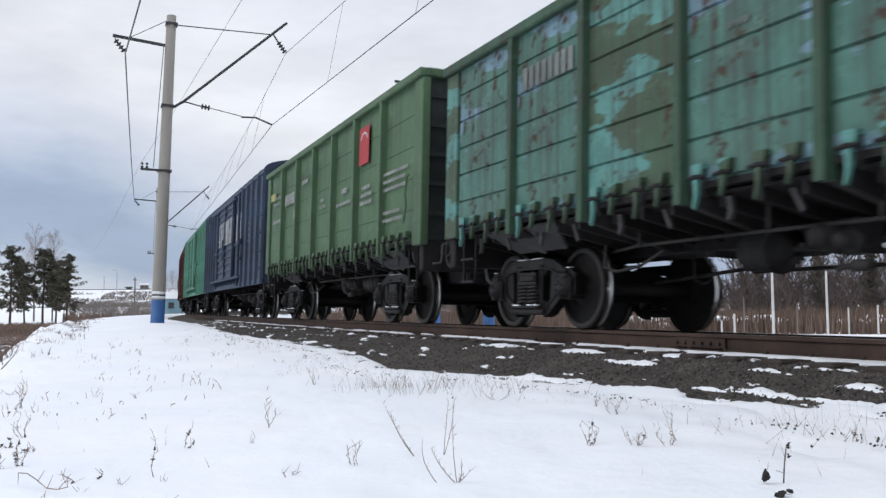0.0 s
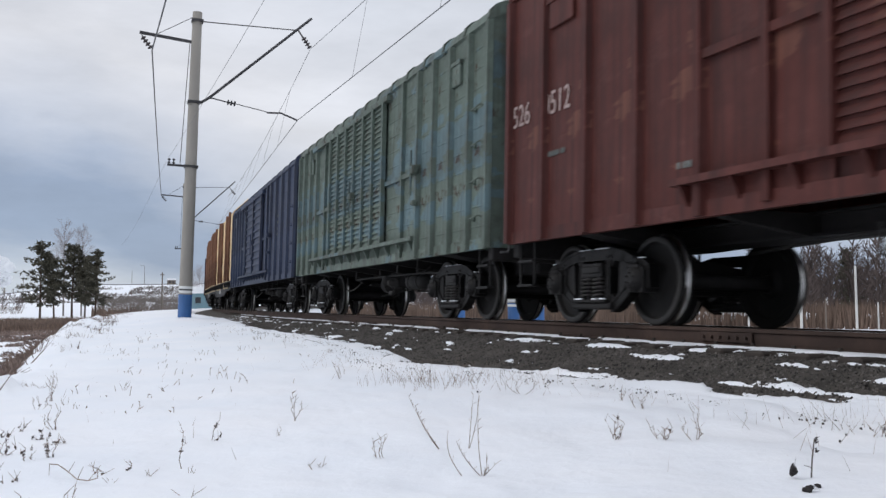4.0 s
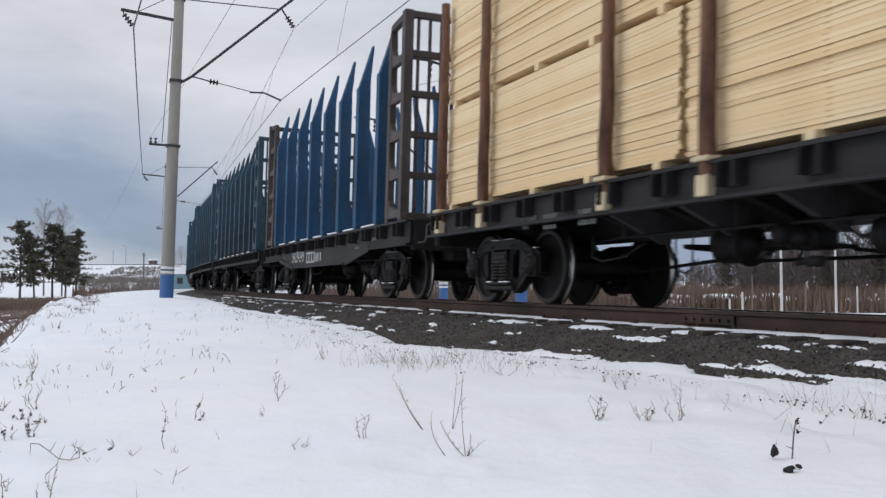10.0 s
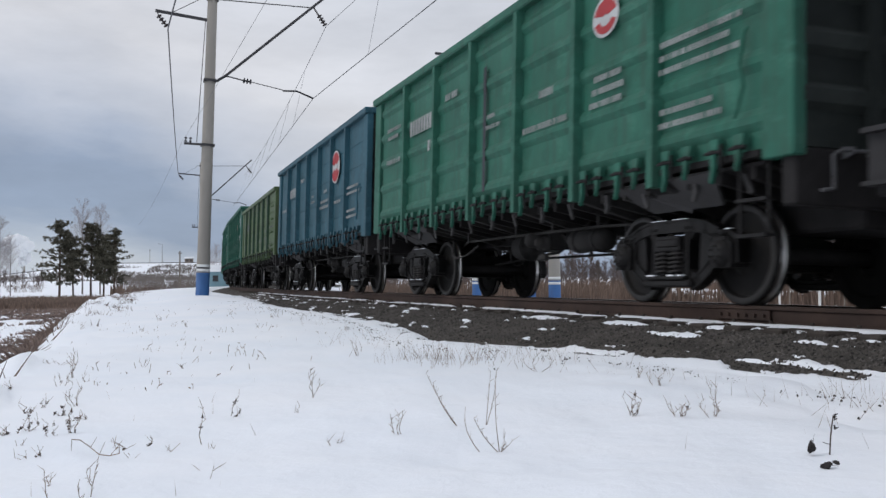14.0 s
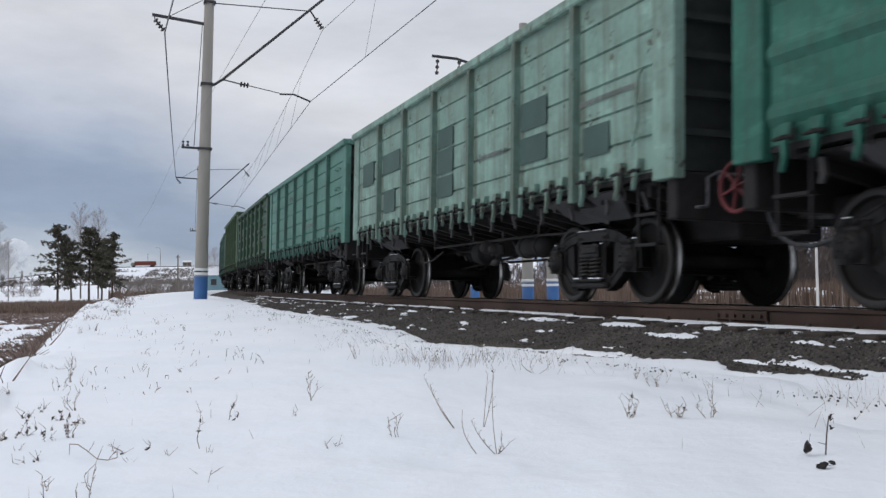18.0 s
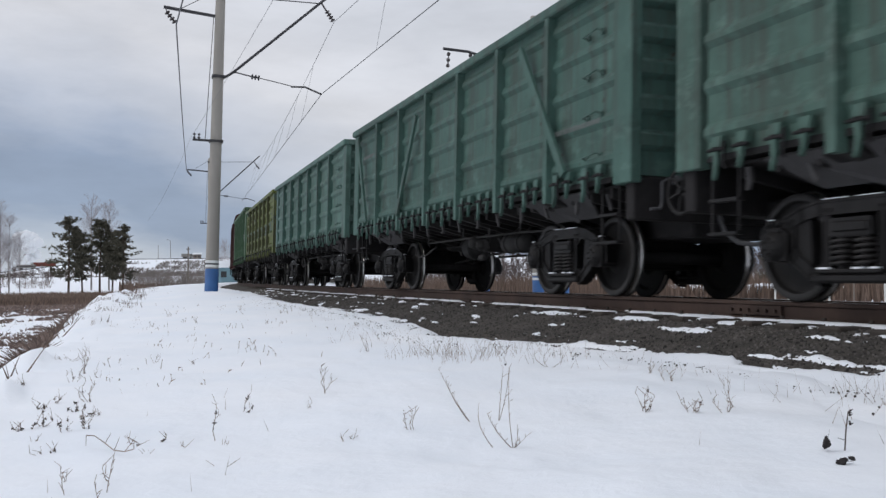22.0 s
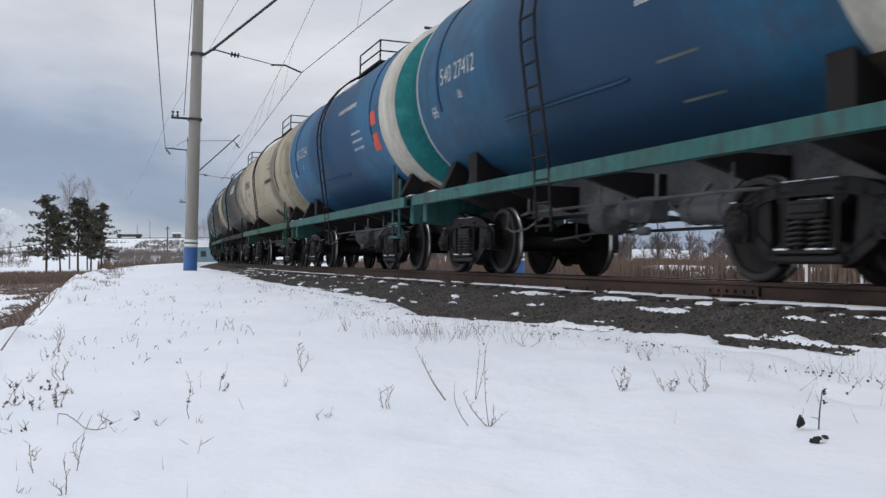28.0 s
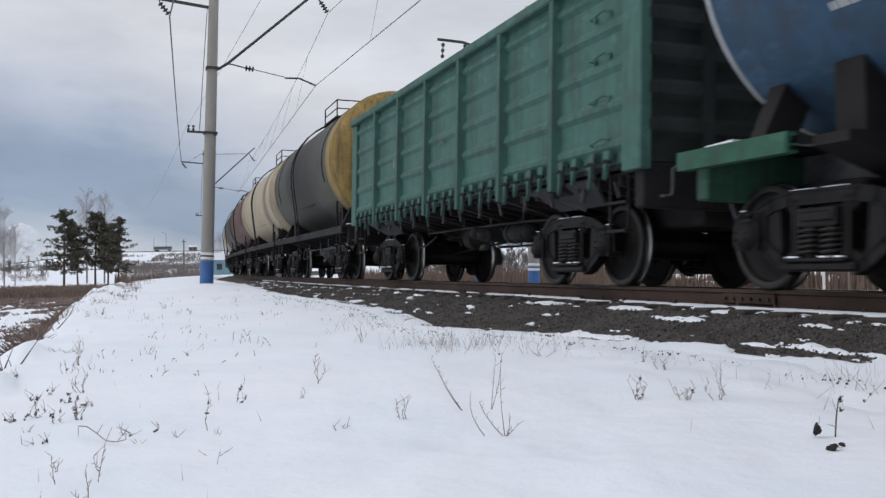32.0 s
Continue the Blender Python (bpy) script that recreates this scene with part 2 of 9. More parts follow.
M_STEEL = plain("dark_bracket_steel", (0.06, 0.058, 0.062), 0.6, 0.4, 0.25, 5, 0.2)
M_WIRE = plain("wire", (0.10, 0.10, 0.11), 0.5, 0.5, 0.1, 2, 0)
M_INSUL = plain("insulator_glass", (0.06, 0.05, 0.05), 0.25, 0, 0.2, 5, 0)
M_LETTER = plain("stencil_white", (0.46, 0.47, 0.47), 0.7, 0, 0.2, 8, 0.1)
M_STENCIL = plain("worn_stencil", (0.155, 0.17, 0.16), 0.8, 0, 0.4, 8, 0.1)
M_WORNWHITE = plain("rubbed_white_stencil", (0.29, 0.30, 0.295), 0.75, 0, 0.35, 8, 0.1)
M_LETTERD = plain("stencil_black", (0.05, 0.05, 0.055), 0.7, 0, 0.2, 8, 0.1)
M_ORANGE = plain("placard_orange", (0.55, 0.075, 0.035), 0.6, 0, 0.2, 6, 0.1)
M_DARKSQ = plain("dark_patch_paint", (0.040, 0.041, 0.050), 0.8, 0, 0.3, 6, 0.1)
M_OLDYEL = plain("faded_yellow_stencil", (0.30, 0.30, 0.13), 0.8, 0, 0.3, 8, 0.1)
M_SKYBL = plain("sky_blue_paint", (0.03, 0.14, 0.27), 0.7, 0, 0.2, 6, 0.1)
# handwheel red, its colour darkened for the shade it hangs in
M_WHEELRED = plain("shaded_red_paint", (0.105, 0.015, 0.018), 0.7, 0, 0.35, 6, 0.1)
M_RIME = plain("rimed_plate", (0.27, 0.27, 0.285), 0.9, 0.0, 0.6, 7, 0.3, second=(0.030, 0.029, 0.030))
M_RED = plain("red_paint", (0.36, 0.03, 0.035), 0.6, 0, 0.2, 6, 0.1)
M_BARK = plain("stake_bark", (0.115, 0.052, 0.036), 0.9, 0, 0.6, 9, 0.9, 0.03, second=(0.26, 0.135, 0.085), stretch=(1, 1, 0.45))
def board_material(name, pale, tan, knot):
    """Sawn softwood: each board its own tone, streaked grain, scattered knots."""
    m, t, b = material(name, 0.8, 0.0, 0.3)
    info = node(t, "ShaderNodeObjectInfo")
    c = mix(t, ranged(t, info.outputs["Random"], 0, 1, 0.0, 0.75), pale, tan)
    c = mix(t, ranged(t, noise_tex(t, 2.2, 5, (0.35, 1, 5), 1.0), 0.40, 0.66, 0, 0.6), c, tan)
    c = mix(t, ranged(t, noise_tex(t, 14.0, 6, (0.06, 1, 3), 4.0), 0.50, 0.72, 0, 0.45), c, tuple(x * 0.66 for x in tan))
    c = mix(t, ranged(t, noise_tex(t, 7.5, 2, (0.55, 1, 1.5), 9.0, 0.4), 0.715, 0.745, 0, 0.75), c, knot)
    t.links.new(c, b.inputs["Base Color"])
    bumped(t, b, noise_tex(t, 9.0, 5, (0.1, 1, 3), 2.0), 0.25, 0.004)
    return m


M_BOARD = board_material("sawn_board", (0.83, 0.665, 0.425), (0.70, 0.50, 0.275), (0.36, 0.19, 0.08))
M_OLDBOARD = plain("yellowed_board", (0.56, 0.40, 0.20), 0.85, 0, 0.25, 3.0, 0.3, 0.004, second=(0.62, 0.47, 0.27), stretch=(0.3, 1, 2), island=0.2)
M_BOARDEND = plain("board_end", (0.50, 0.32, 0.145), 0.85, 0, 0.35, 6, 0.3, second=(0.62, 0.46, 0.26), island=0.30)
M_FRESH = plain("fresh_wood_end", (0.60, 0.50, 0.33), 0.8, 0, 0.15, 8, 0.2)


def snow_material(name, coord="Object"):
    m, t, b = material(name, 0.75, 0.0, 0.25)
    c = mix(t, ranged(t, noise_tex(t, 0.6, 5, coord=coord), 0.35, 0.7), (0.80, 0.83, 0.88), (0.86, 0.87, 0.90))
    t.links.new(c, b.inputs["Base Color"])
    bumped(t, b, noise_tex(t, 3.5, 9, rough=0.62, coord=coord), 0.35, 0.06)
    return m


M_SNOW = snow_material("snow")

# ---- building blocks ----
class Shape:
    """Collects plain solids into one mesh."""

    def __init__(self):
        self.v, self.f, self.mi, self.slot, self.smooth, self.weld = [], [], [], 0, [], False

    def add(self, verts, faces, smooth=False):
        o = len(self.v)
        self.v += [tuple(p) for p in verts]
        self.f += [tuple(i + o for i in q) for q in faces]
        self.mi += [self.slot] * len(faces)
        self.smooth += [smooth] * len(faces)
        return self

    def box(self, x0, x1, y0, y1, z0, z1, c=0.0):
        if c <= 0:
            v = [(x, y, z) for x in (x0, x1) for y in (y0, y1) for z in (z0, z1)]
            return self.add(v, [(0, 1, 3, 2), (4, 6, 7, 5), (0, 4, 5, 1), (2, 3, 7, 6), (0, 2, 6, 4), (1, 5, 7, 3)])
        v, ids = [], {}
        for sx in (0, 1):
            for sy in (0, 1):
                for sz in (0, 1):
                    p = [(x0, x1)[sx], (y0, y1)[sy], (z0, z1)[sz]]
                    inn = [p[0] + (c if not sx else -c), p[1] + (c if not sy else -c), p[2] + (c if not sz else -c)]
                    for a in range(3):
                        q = inn[:]
                        q[a] = p[a]
                        ids[sx, sy, sz, a] = len(v)
                        v.append(q)
        f = []
        for a in range(3):
            o1, o2 = [i for i in range(3) if i != a]
            for s in (0, 1):
                q = []
                for u, w in ((0, 0), (0, 1), (1, 1), (1, 0)):
                    k = [0, 0, 0]
                    k[a], k[o1], k[o2] = s, u, w
                    q.append(ids[(*k, a)])
                f.append(q)
            for u in (0, 1):
                for w in (0, 1):
                    q = []
                    for s, face in ((0, o1), (1, o1), (1, o2), (0, o2)):
                        k = [0, 0, 0]
                        k[a], k[o1], k[o2] = s, u, w
                        q.append(ids[(*k, face)])
                    f.append(q)
        for sx in (0, 1):
            for sy in (0, 1):
                for sz in (0, 1):
                    f.append([ids[sx, sy, sz, a] for a in range(3)])
        return self.add(v, f)

    def beam(self, a, b, w, h, up=(0, 0, 1)):
        """A bar of section w x h from a to b."""
        a, b = Vector(a), Vector(b)
        d = (b - a).normalized()
        s = d.cross(Vector(up))
        s = s.normalized() if s.length > 1e-4 else Vector((1, 0, 0))
        u = s.cross(d)
        v = []
        for p in (a, b):
            for i, j in ((-1, -1), (1, -1), (1, 1), (-1, 1)):
                v.append(p + s * (i * w / 2) + u * (j * h / 2))
        return self.add(v, [(0, 1, 2, 3), (7, 6, 5, 4), (0, 4, 5, 1), (1, 5, 6, 2), (2, 6, 7, 3), (3, 7, 4, 0)])

    def tube(self, pts, r, seg=8, ends=True):
        """A round bar along a line of points; r is one radius or one for each point."""
        pts = [Vector(p) for p in pts]
        rs = r if isinstance(r, (list, tuple)) else [r] * len(pts)
        d0 = (pts[1] - pts[0]).normalized()
        n = d0.orthogonal().normalized()
        v, f = [], []
        for i, p in enumerate(pts):
            d = (pts[min(i + 1, len(pts) - 1)] - pts[max(i - 1, 0)]).normalized()
            n = (n - d * n.dot(d)).normalized()
            m = d.cross(n)
            for k in range(seg):
                a = 2 * math.pi * k / seg
                v.append(p + (n * math.cos(a) + m * math.sin(a)) * rs[i])
        for i in range(len(pts) - 1):
            for k in range(seg):
                q = (k + 1) % seg
                f.append((i * seg + k, i * seg + q, (i + 1) * seg + q, (i + 1) * seg + k))
        self.add(v, f, True)
        if ends:
            o = len(pts) - 1
            self.add(v[:seg], [tuple(range(seg))[::-1]])
            self.add(v[o * seg:], [tuple(range(seg))])
        return self

    def lathe(self, profile, axis="y", centre=(0, 0, 0), seg=32, smooth=True):
        """Turns (along, radius) points about an axis."""
        v, f = [], []
        for u, r in profile:
            for k in range(seg):
                a = 2 * math.pi * k / seg
                c, s = r * math.cos(a), r * math.sin(a)
                p = {"x": (u, c, s), "y": (c, u, s), "z": (c, s, u)}[axis]
                v.append((p[0] + centre[0], p[1] + centre[1], p[2] + centre[2]))
        for i in range(len(profile) - 1):
            for k in range(seg):
                q = (k + 1) % seg
                f.append((i * seg + k, i * seg + q, (i + 1) * seg + q, (i + 1) * seg + k))
        return self.add(v, f, smooth)

    def prism(self, poly, a, b, axis="y"):
        """Extrudes a flat outline between a and b along an axis; the outline lies in the other two."""
        def put(p, w):
            return {"y": (p[0], w, p[1]), "x": (w, p[0], p[1]), "z": (p[0], p[1], w)}[axis]
        n = len(poly)
        v = [put(p, a) for p in poly] + [put(p, b) for p in poly]
        f = [tuple(range(n)), tuple(range(2 * n - 1, n - 1, -1))] + [(i, (i + 1) % n, n + (i + 1) % n, n + i) for i in range(n)]
        return self.add(v, f)

    def mesh(self, name, mats):
        me = bpy.data.meshes.new(name)
        me.from_pydata(self.v, [], self.f)
        for m in mats:
            me.materials.append(m)
        me.polygons.foreach_set("material_index", self.mi)
        me.polygons.foreach_set("use_smooth", self.smooth)
        bm = bmesh.new()
        bm.from_mesh(me)
        if self.weld:
            bmesh.ops.remove_doubles(bm, verts=bm.verts, dist=1e-5)
        bmesh.ops.recalc_face_normals(bm, faces=bm.faces)
        if self.weld:
            for e in bm.edges:
                e.smooth = not (len(e.link_faces) == 2 and e.calc_face_angle() > 0.5)
        bm.to_mesh(me)
        bm.free()
        return me


MESHES = {}


def part(name, key, build, mat, parent=None, at=None, label="", extra=()):
    """One mesh object under a thing or part. Alike pieces share their mesh by key; the paint belongs to the object."""
    if key not in MESHES:
        s = Shape()
        build(s)
        MESHES[key] = s.mesh(name, [mat, *extra])
    ob = new(name, MESHES[key])
    ob.material_slots[0].link = "OBJECT"
    ob.material_slots[0].material = mat
    if parent:
        ob.parent = parent
    if at is not None:
        ob.matrix_basis = at if isinstance(at, Matrix) else Matrix.Translation(at)
    if label:
        ob["label"] = label
    return ob


def shift(x=0, y=0, z=0):
    return Matrix.Translation((x, y, z))


MIRROR = Matrix.Rotation(math.pi, 4, "Z")

# ---- ground, line and overhead ----
LEDGE = 6.7


def line_coords(x, y):
    """Arc length and offset of many points (towards the camera's side positive)."""
    sub = slice(0, len(S_TAB), 4)
    tx, ty, ts, th = X_TAB[sub], Y_TAB[sub], S_TAB[sub], _h[sub]
    s = np.empty_like(x)
    off = np.empty_like(x)
    for i in range(0, len(x), 4000):
        d = (x[i:i + 4000, None] - tx) ** 2 + (y[i:i + 4000, None] - ty) ** 2
        j = d.argmin(1)
        dx, dy = x[i:i + 4000] - tx[j], y[i:i + 4000] - ty[j]
        s[i:i + 4000] = ts[j] + dx * np.cos(th[j]) + dy * np.sin(th[j])
        off[i:i + 4000] = dx * np.sin(th[j]) - dy * np.cos(th[j])
    return s, off


def smooth(a, b, v):
    """Eases from 0 at a to 1 at b."""
    t = np.clip((v - a) / (b - a), 0, 1)
    return t * t * (3 - 2 * t)


def snow_edge(s):
    """How far out from the near rail the unbroken snow begins."""
    return np.interp(s, [-40, -9, -6, -3, 1.4, 3.6, 5.3, 6.5, 7.6, 9.0, 10.4, 10.8, 12.4, 20.0], [2.0, 2.1, 1.9, 1.62, 1.64, 1.92, 2.32, 2.2, 1.85, 1.60, 1.36, 1.52, 1.46, 1.4])


def ground_height(x, y):
    s, off = line_coords(x, y)
    near = 1 / (1 + np.exp(-np.clip((s + 9) / 4.0, -50, 50)))
    shelf = -0.18 - 0.29 * near - 0.022 * (off - 2.0)
    z = shelf.copy()
    # under the ballast
    edge = snow_edge(s)
    z = np.where(off < edge, shelf - 0.46 * smooth(edge, edge - 1.15, off), z)
    # past the shelf's edge the bank falls to the low fields
    low = -2.6
    z = z + (low - z) * smooth(LEDGE, LEDGE + 2.2, off)
    far = smooth(210, 520, np.hypot(x, y))
    z = np.where(off > LEDGE, z + 4.6 * far, z)
    # the far side of the line
    z = np.where(off < -1.6, -0.55 + (-2.2 + 0.55) * smooth(-3.6, -8.0, off), z)
    # a low swell of snow at the near mast's foot
    z = z + 0.16 * np.exp(-((s + 14.6) / 2.2) ** 2 - ((off - 3.6) / 1.3) ** 2)
    return z, s, off


def ground_mesh():
    v, f = [], []
    # a fan of rings round the camera: fine close by, coarse far off
    radii = [0.0] + list(np.geomspace(0.6, 46, 190)) + list(np.geomspace(48, 2600, 60))
    nseg = 420
    ang = np.linspace(0, 2 * math.pi, nseg, endpoint=False)
    # crowd the angles into the view
    ang = math.pi / 2 + (ang - math.pi) - 0.72 * np.sin(ang - math.pi)
    R, A = np.meshgrid(radii[1:], ang, indexing="ij")
    x, y = (R * np.cos(A)).ravel(), (R * np.sin(A)).ravel()
    z, s, off = ground_height(x, y)
    rng = np.array([noise.fractal(Vector((a * 0.45, b * 0.45, 0.3)), 1.0, 2.0, 4) if h < 60 else 0.0 for a, b, h in zip(x, y, R.ravel())])
    fine = np.array([noise.fractal(Vector((a * 1.7, b * 1.7, 7.3)), 0.9, 2.1, 4) if h < 46 else 0.0 for a, b, h in zip(x, y, R.ravel())])
    amp = np.where(off > LEDGE, 0.16, 0.05) * np.where(off < -1.5, 2.0, 1.0)
    z = z + rng * amp * smooth(1.2, 3.0, np.abs(off)) + fine * 0.022
    # broken, drifted lip along the edge of the shelf
    lip = np.exp(-((off - LEDGE + 0.15) / 0.55) ** 2) * smooth(9.0, 22.0, R.ravel())
    z = z + lip * (0.02 + 0.17 * fine)
    # snow lying unevenly over the ballast's slope
    strip = (off > 0.2) & (off < 2.9)
    sn = np.array([noise.fractal(Vector((a * 0.9, b * 2.4, 1.1)), 0.8, 2.0, 5) if k else 0.0 for a, b, k in zip(s, off, strip)])
    z = z + np.where(strip, 0.05 * sn * smooth(2.9, 2.2, off), 0)
    v = [(0, 0, float(ground_height(np.array([0.0]), np.array([0.0]))[0][0]))] + list(zip(x.tolist(), y.tolist(), z.tolist()))
    nr = len(radii) - 1
    f = [(0, 1 + k, 1 + (k + 1) % nseg) for k in range(nseg)]
    for i in range(nr - 1):
        for k in range(nseg):
            q = (k + 1) % nseg
            f.append((1 + i * nseg + k, 1 + (i + 1) * nseg + k, 1 + (i + 1) * nseg + q, 1 + i * nseg + q))
    me = bpy.data.meshes.new("ground")
    me.from_pydata(v, [], f)
    me.polygons.foreach_set("use_smooth", [True] * len(f))
    me.materials.append(M_SNOW)
    return me


ground = tagged(new("ground", ground_mesh()), "trampled-free white snow over railway bank and fields", "ground", kind="structure")


def sweep(name, section, s0, s1, step, mat, closed=True, material_of=None, mats=None):
    """A section of (out, z) points carried along the near rail's line, tilted with the cant when z is given from the rail plane."""
    v, f, mi = [], [], []
    ss = np.arange(s0, s1 + step * 0.5, step)
    n = len(section)
    for s in ss:
        for off, z in section:
            v.append(beside(float(s), off, z))
    m = n if closed else n - 1
    for i in range(len(ss) - 1):
        for k in range(m):
            q = (k + 1) % n
            f.append((i * n + k, i * n + q, (i + 1) * n + q, (i + 1) * n + k))
            mi.append(material_of[k] if material_of else 0)
    me = bpy.data.meshes.new(name)
    me.from_pydata([tuple(p) for p in v], [], f)
    for m_ in (mats or [mat]):
        me.materials.append(m_)
    me.polygons.foreach_set("material_index", mi)
    bm = bmesh.new()
    bm.from_mesh(me)
    bmesh.ops.recalc_face_normals(bm, faces=bm.faces)
    bm.to_mesh(me)
    bm.free()
    return new(name, me)


def rail_section(c, top):
    return [(c - 0.036, top - 0.006), (c - 0.030, top), (c + 0.030, top), (c + 0.036, top - 0.006), (c + 0.036, top - 0.035), (c + 0.012, top - 0.05), (c + 0.010, top - 0.150),
            (c + 0.075, top - 0.168), (c + 0.075, top - 0.180), (c - 0.075, top - 0.180), (c - 0.075, top - 0.168), (c - 0.010, top - 0.150), (c - 0.012, top - 0.05), (c - 0.036, top - 0.035)]


tops = [0, 1, 0] + [0] * 11
far_drop = -1.59 * math.sin(CANT)
for c, z in ((0.0, 0.0), (-1.59, far_drop)):
    tagged(sweep("rail", rail_section(c, z), -230, 60, 1.0, M_RAIL, True, tops, [M_RAIL, M_RAILTOP]), "rust-brown steel rail with a polished head", "rail", "rails of the line", "structure")

bed = sweep("ballast", [(-4.6, -0.75), (-2.9, -0.42), (-2.2, -0.22), (-1.6, -0.21), (-0.8, -0.20), (0.0, -0.185), (0.45, -0.20), (0.75, -0.24), (1.3, -0.37), (1.9, -0.51), (2.6, -0.70)], -230, 60, 1.0, M_BED, False)
tagged(bed, "bed of dark crushed stone under the line", "track bed", kind="structure")


def stones():
    rng = random.Random(5)
    base = bmesh.new()
    bmesh.ops.create_icosphere(base, subdivisions=1, radius=1.0)
    bv, bf = [tuple(q.co) for q in base.verts], [tuple(q.index for q in p.verts) for p in base.faces]
    base.free()
    v, f = [], []

    def put(s, off, zz, r):
        p = beside(s, off, zz)
        sc = (r * rng.uniform(0.7, 1.35), r * rng.uniform(0.7, 1.35), r * rng.uniform(0.5, 0.9))
        e = Euler((rng.uniform(0, 6), rng.uniform(0, 6), rng.uniform(0, 6))).to_matrix()
        o = len(v)
        for q in bv:
            k = rng.uniform(0.75, 1.15)
            w = e @ Vector((q[0] * sc[0] * k, q[1] * sc[1] * k, q[2] * sc[2] * k))
            v.append((p.x + w.x, p.y + w.y, p.z + w.z))
        f.extend([tuple(i + o for i in t) for t in bf])
    for _ in range(46000):
        s = 14.5 - 30 * rng.random() ** 1.5
        off = rng.uniform(0.12, 2.5)
        z = float(np.interp(off, [0.0, 0.45, 0.75, 1.3, 1.9, 2.6], [-0.185, -0.20, -0.24, -0.37, -0.51, -0.70]))
        put(s, off, z, rng.uniform(0.006, 0.017))
    # stones that have rolled down on to the edge of the snow
    edge = []
    for _ in range(5200):
        s = 14.5 - 26 * rng.random() ** 1.4
        off = float(snow_edge(s)) - 0.15 + abs(rng.gauss(0, 0.36))
        if noise.noise(Vector((s * 0.8, off * 1.5, 6.0))) > -0.15:
            edge.append((s, off))
    q = [beside(s, off) for s, off in edge]
    zg = ground_height(np.array([p.x for p in q]), np.array([p.y for p in q]))[0]
    for (s, off), z in zip(edge, zg):
        put(s, off, float(z) + 0.018, rng.uniform(0.004, 0.010))
    me = bpy.data.meshes.new("ballast_stones")
    me.from_pydata(v, [], f)
    me.materials.append(M_STONE)
    return tagged(new("ballast_stones", me), "loose dark grey crushed ballast stones", "gravel", kind="stuff")


stones()


def snow_patches():
    """Melting snow along the rail's foot and on the ballast's slope, and the torn edge of the unbroken snow."""
    v, f = [], []
    ss, oo = np.arange(-26, 15.2, 0.045), np.arange(0.10, 3.0, 0.034)
    m = len(oo)
    S2, O2 = np.meshgrid(ss, oo, indexing="ij")
    x0, y0 = np.interp(S2, S_TAB, X_TAB), np.interp(S2, S_TAB, Y_TAB)
    h = heading(S2)
    gx, gy = x0 + np.sin(h) * O2, y0 - np.cos(h) * O2
    near = 1 / (1 + np.exp(-(S2 + 9) / 4.0))
    shelf = -0.18 - 0.29 * near - 0.022 * (O2 - 2.0)
    E = snow_edge(S2)
    lying = np.where(O2 < E, shelf - 0.46 * smooth(E, E - 1.15, O2), shelf)
    bed_z = np.interp(O2, [0.0, 0.45, 0.75, 1.3, 1.9, 2.6], [-0.185, -0.20, -0.24, -0.37, -0.51, -0.70])
    base = np.maximum(bed_z, lying)
    need = np.interp(O2, [0.1, 0.22, 0.36, 0.62, 0.85, 1.15], [-0.16, 0.14, 0.40, 0.50, 0.80, 0.95])
    d = O2 - E
    need = np.minimum(need, np.interp(d, [-0.50, -0.28, -0.12, 0.04, 0.20], [0.80, 0.56, 0.36, 0.0, -1.0]))
    for i in range(len(ss)):
        for k in range(m):
            s, o = float(ss[i]), float(oo[k])
            n = noise.fractal(Vector((s * 0.95, o * 5.2, 4.2)), 0.70, 2.2, 6) + 0.20 * noise.noise(Vector((s * 9.0, o * 15.0, 1.0)))
            lift = 0.016 + min(0.012, max(-0.07, (n - float(need[i, k])) * 0.08)) - 0.10 * max(0.0, float(d[i, k]) - 0.24)
            v.append((float(gx[i, k]), float(gy[i, k]), float(base[i, k]) + lift))
    for i in range(len(ss) - 1):
        for k in range(m - 1):
            f.append((i * m + k, i * m + k + 1, (i + 1) * m + k + 1, (i + 1) * m + k))
    me = bpy.data.meshes.new("snow_patches")
    me.from_pydata(v, [], f)
    me.polygons.foreach_set("use_smooth", [True] * len(f))
    me.materials.append(M_SNOW)
    return tagged(new("snow_patches", me), "melting patches of snow on the ballast along the rail", "snow", kind="structure")


snow_patches()


def sleeper_shape(s):
    s.box(-0.125, 0.125, -1.36, 1.36, -0.36, -0.185, 0.02)
    for y in (-0.795, 0.795):
        s.box(-0.10, 0.10, y - 0.16, y + 0.16, -0.19, -0.178)
        for q in (-0.11, 0.11):
            s.tube([(0.0, y + q, -0.18), (0.0, y + q, -0.135)], 0.02, 6)


line = tagged(new("sleepers"), "dark weathered wooden sleepers bedded in the ballast", "track", kind="structure")
for i in range(90):
    part("sleeper", "sleeper", sleeper_shape, M_SLEEPER, line, on_track(15.0 - 0.545 * i, 0.5))


def joint_shape(s):
    for q in (-1, 1):
        s.box(-0.40, 0.40, *sorted((q * 0.016, q * 0.042)), -0.142, -0.045, 0.004)
    for k in range(6):
        x = -0.33 + 0.132 * k
        s.tube([(x, -0.07, -0.095), (x, 0.06, -0.095)], 0.018, 6)


fish = tagged(part("rail_joint", "joint", joint_shape, M_RAIL, None, on_track(9.05, 0.6) @ shift(0, -0.795)), "bolted fishplate joint on the near rail", "rail joint", kind="structure")


# ---- overhead line ----
def taper_pole(s, h, r0, r1, z0=-0.6):
    s.lathe([(z0, r0), (0.0, r0), (h * 0.5, (r0 + r1) / 2), (h, r1), (h + 0.01, 0.001)], "z", seg=24)


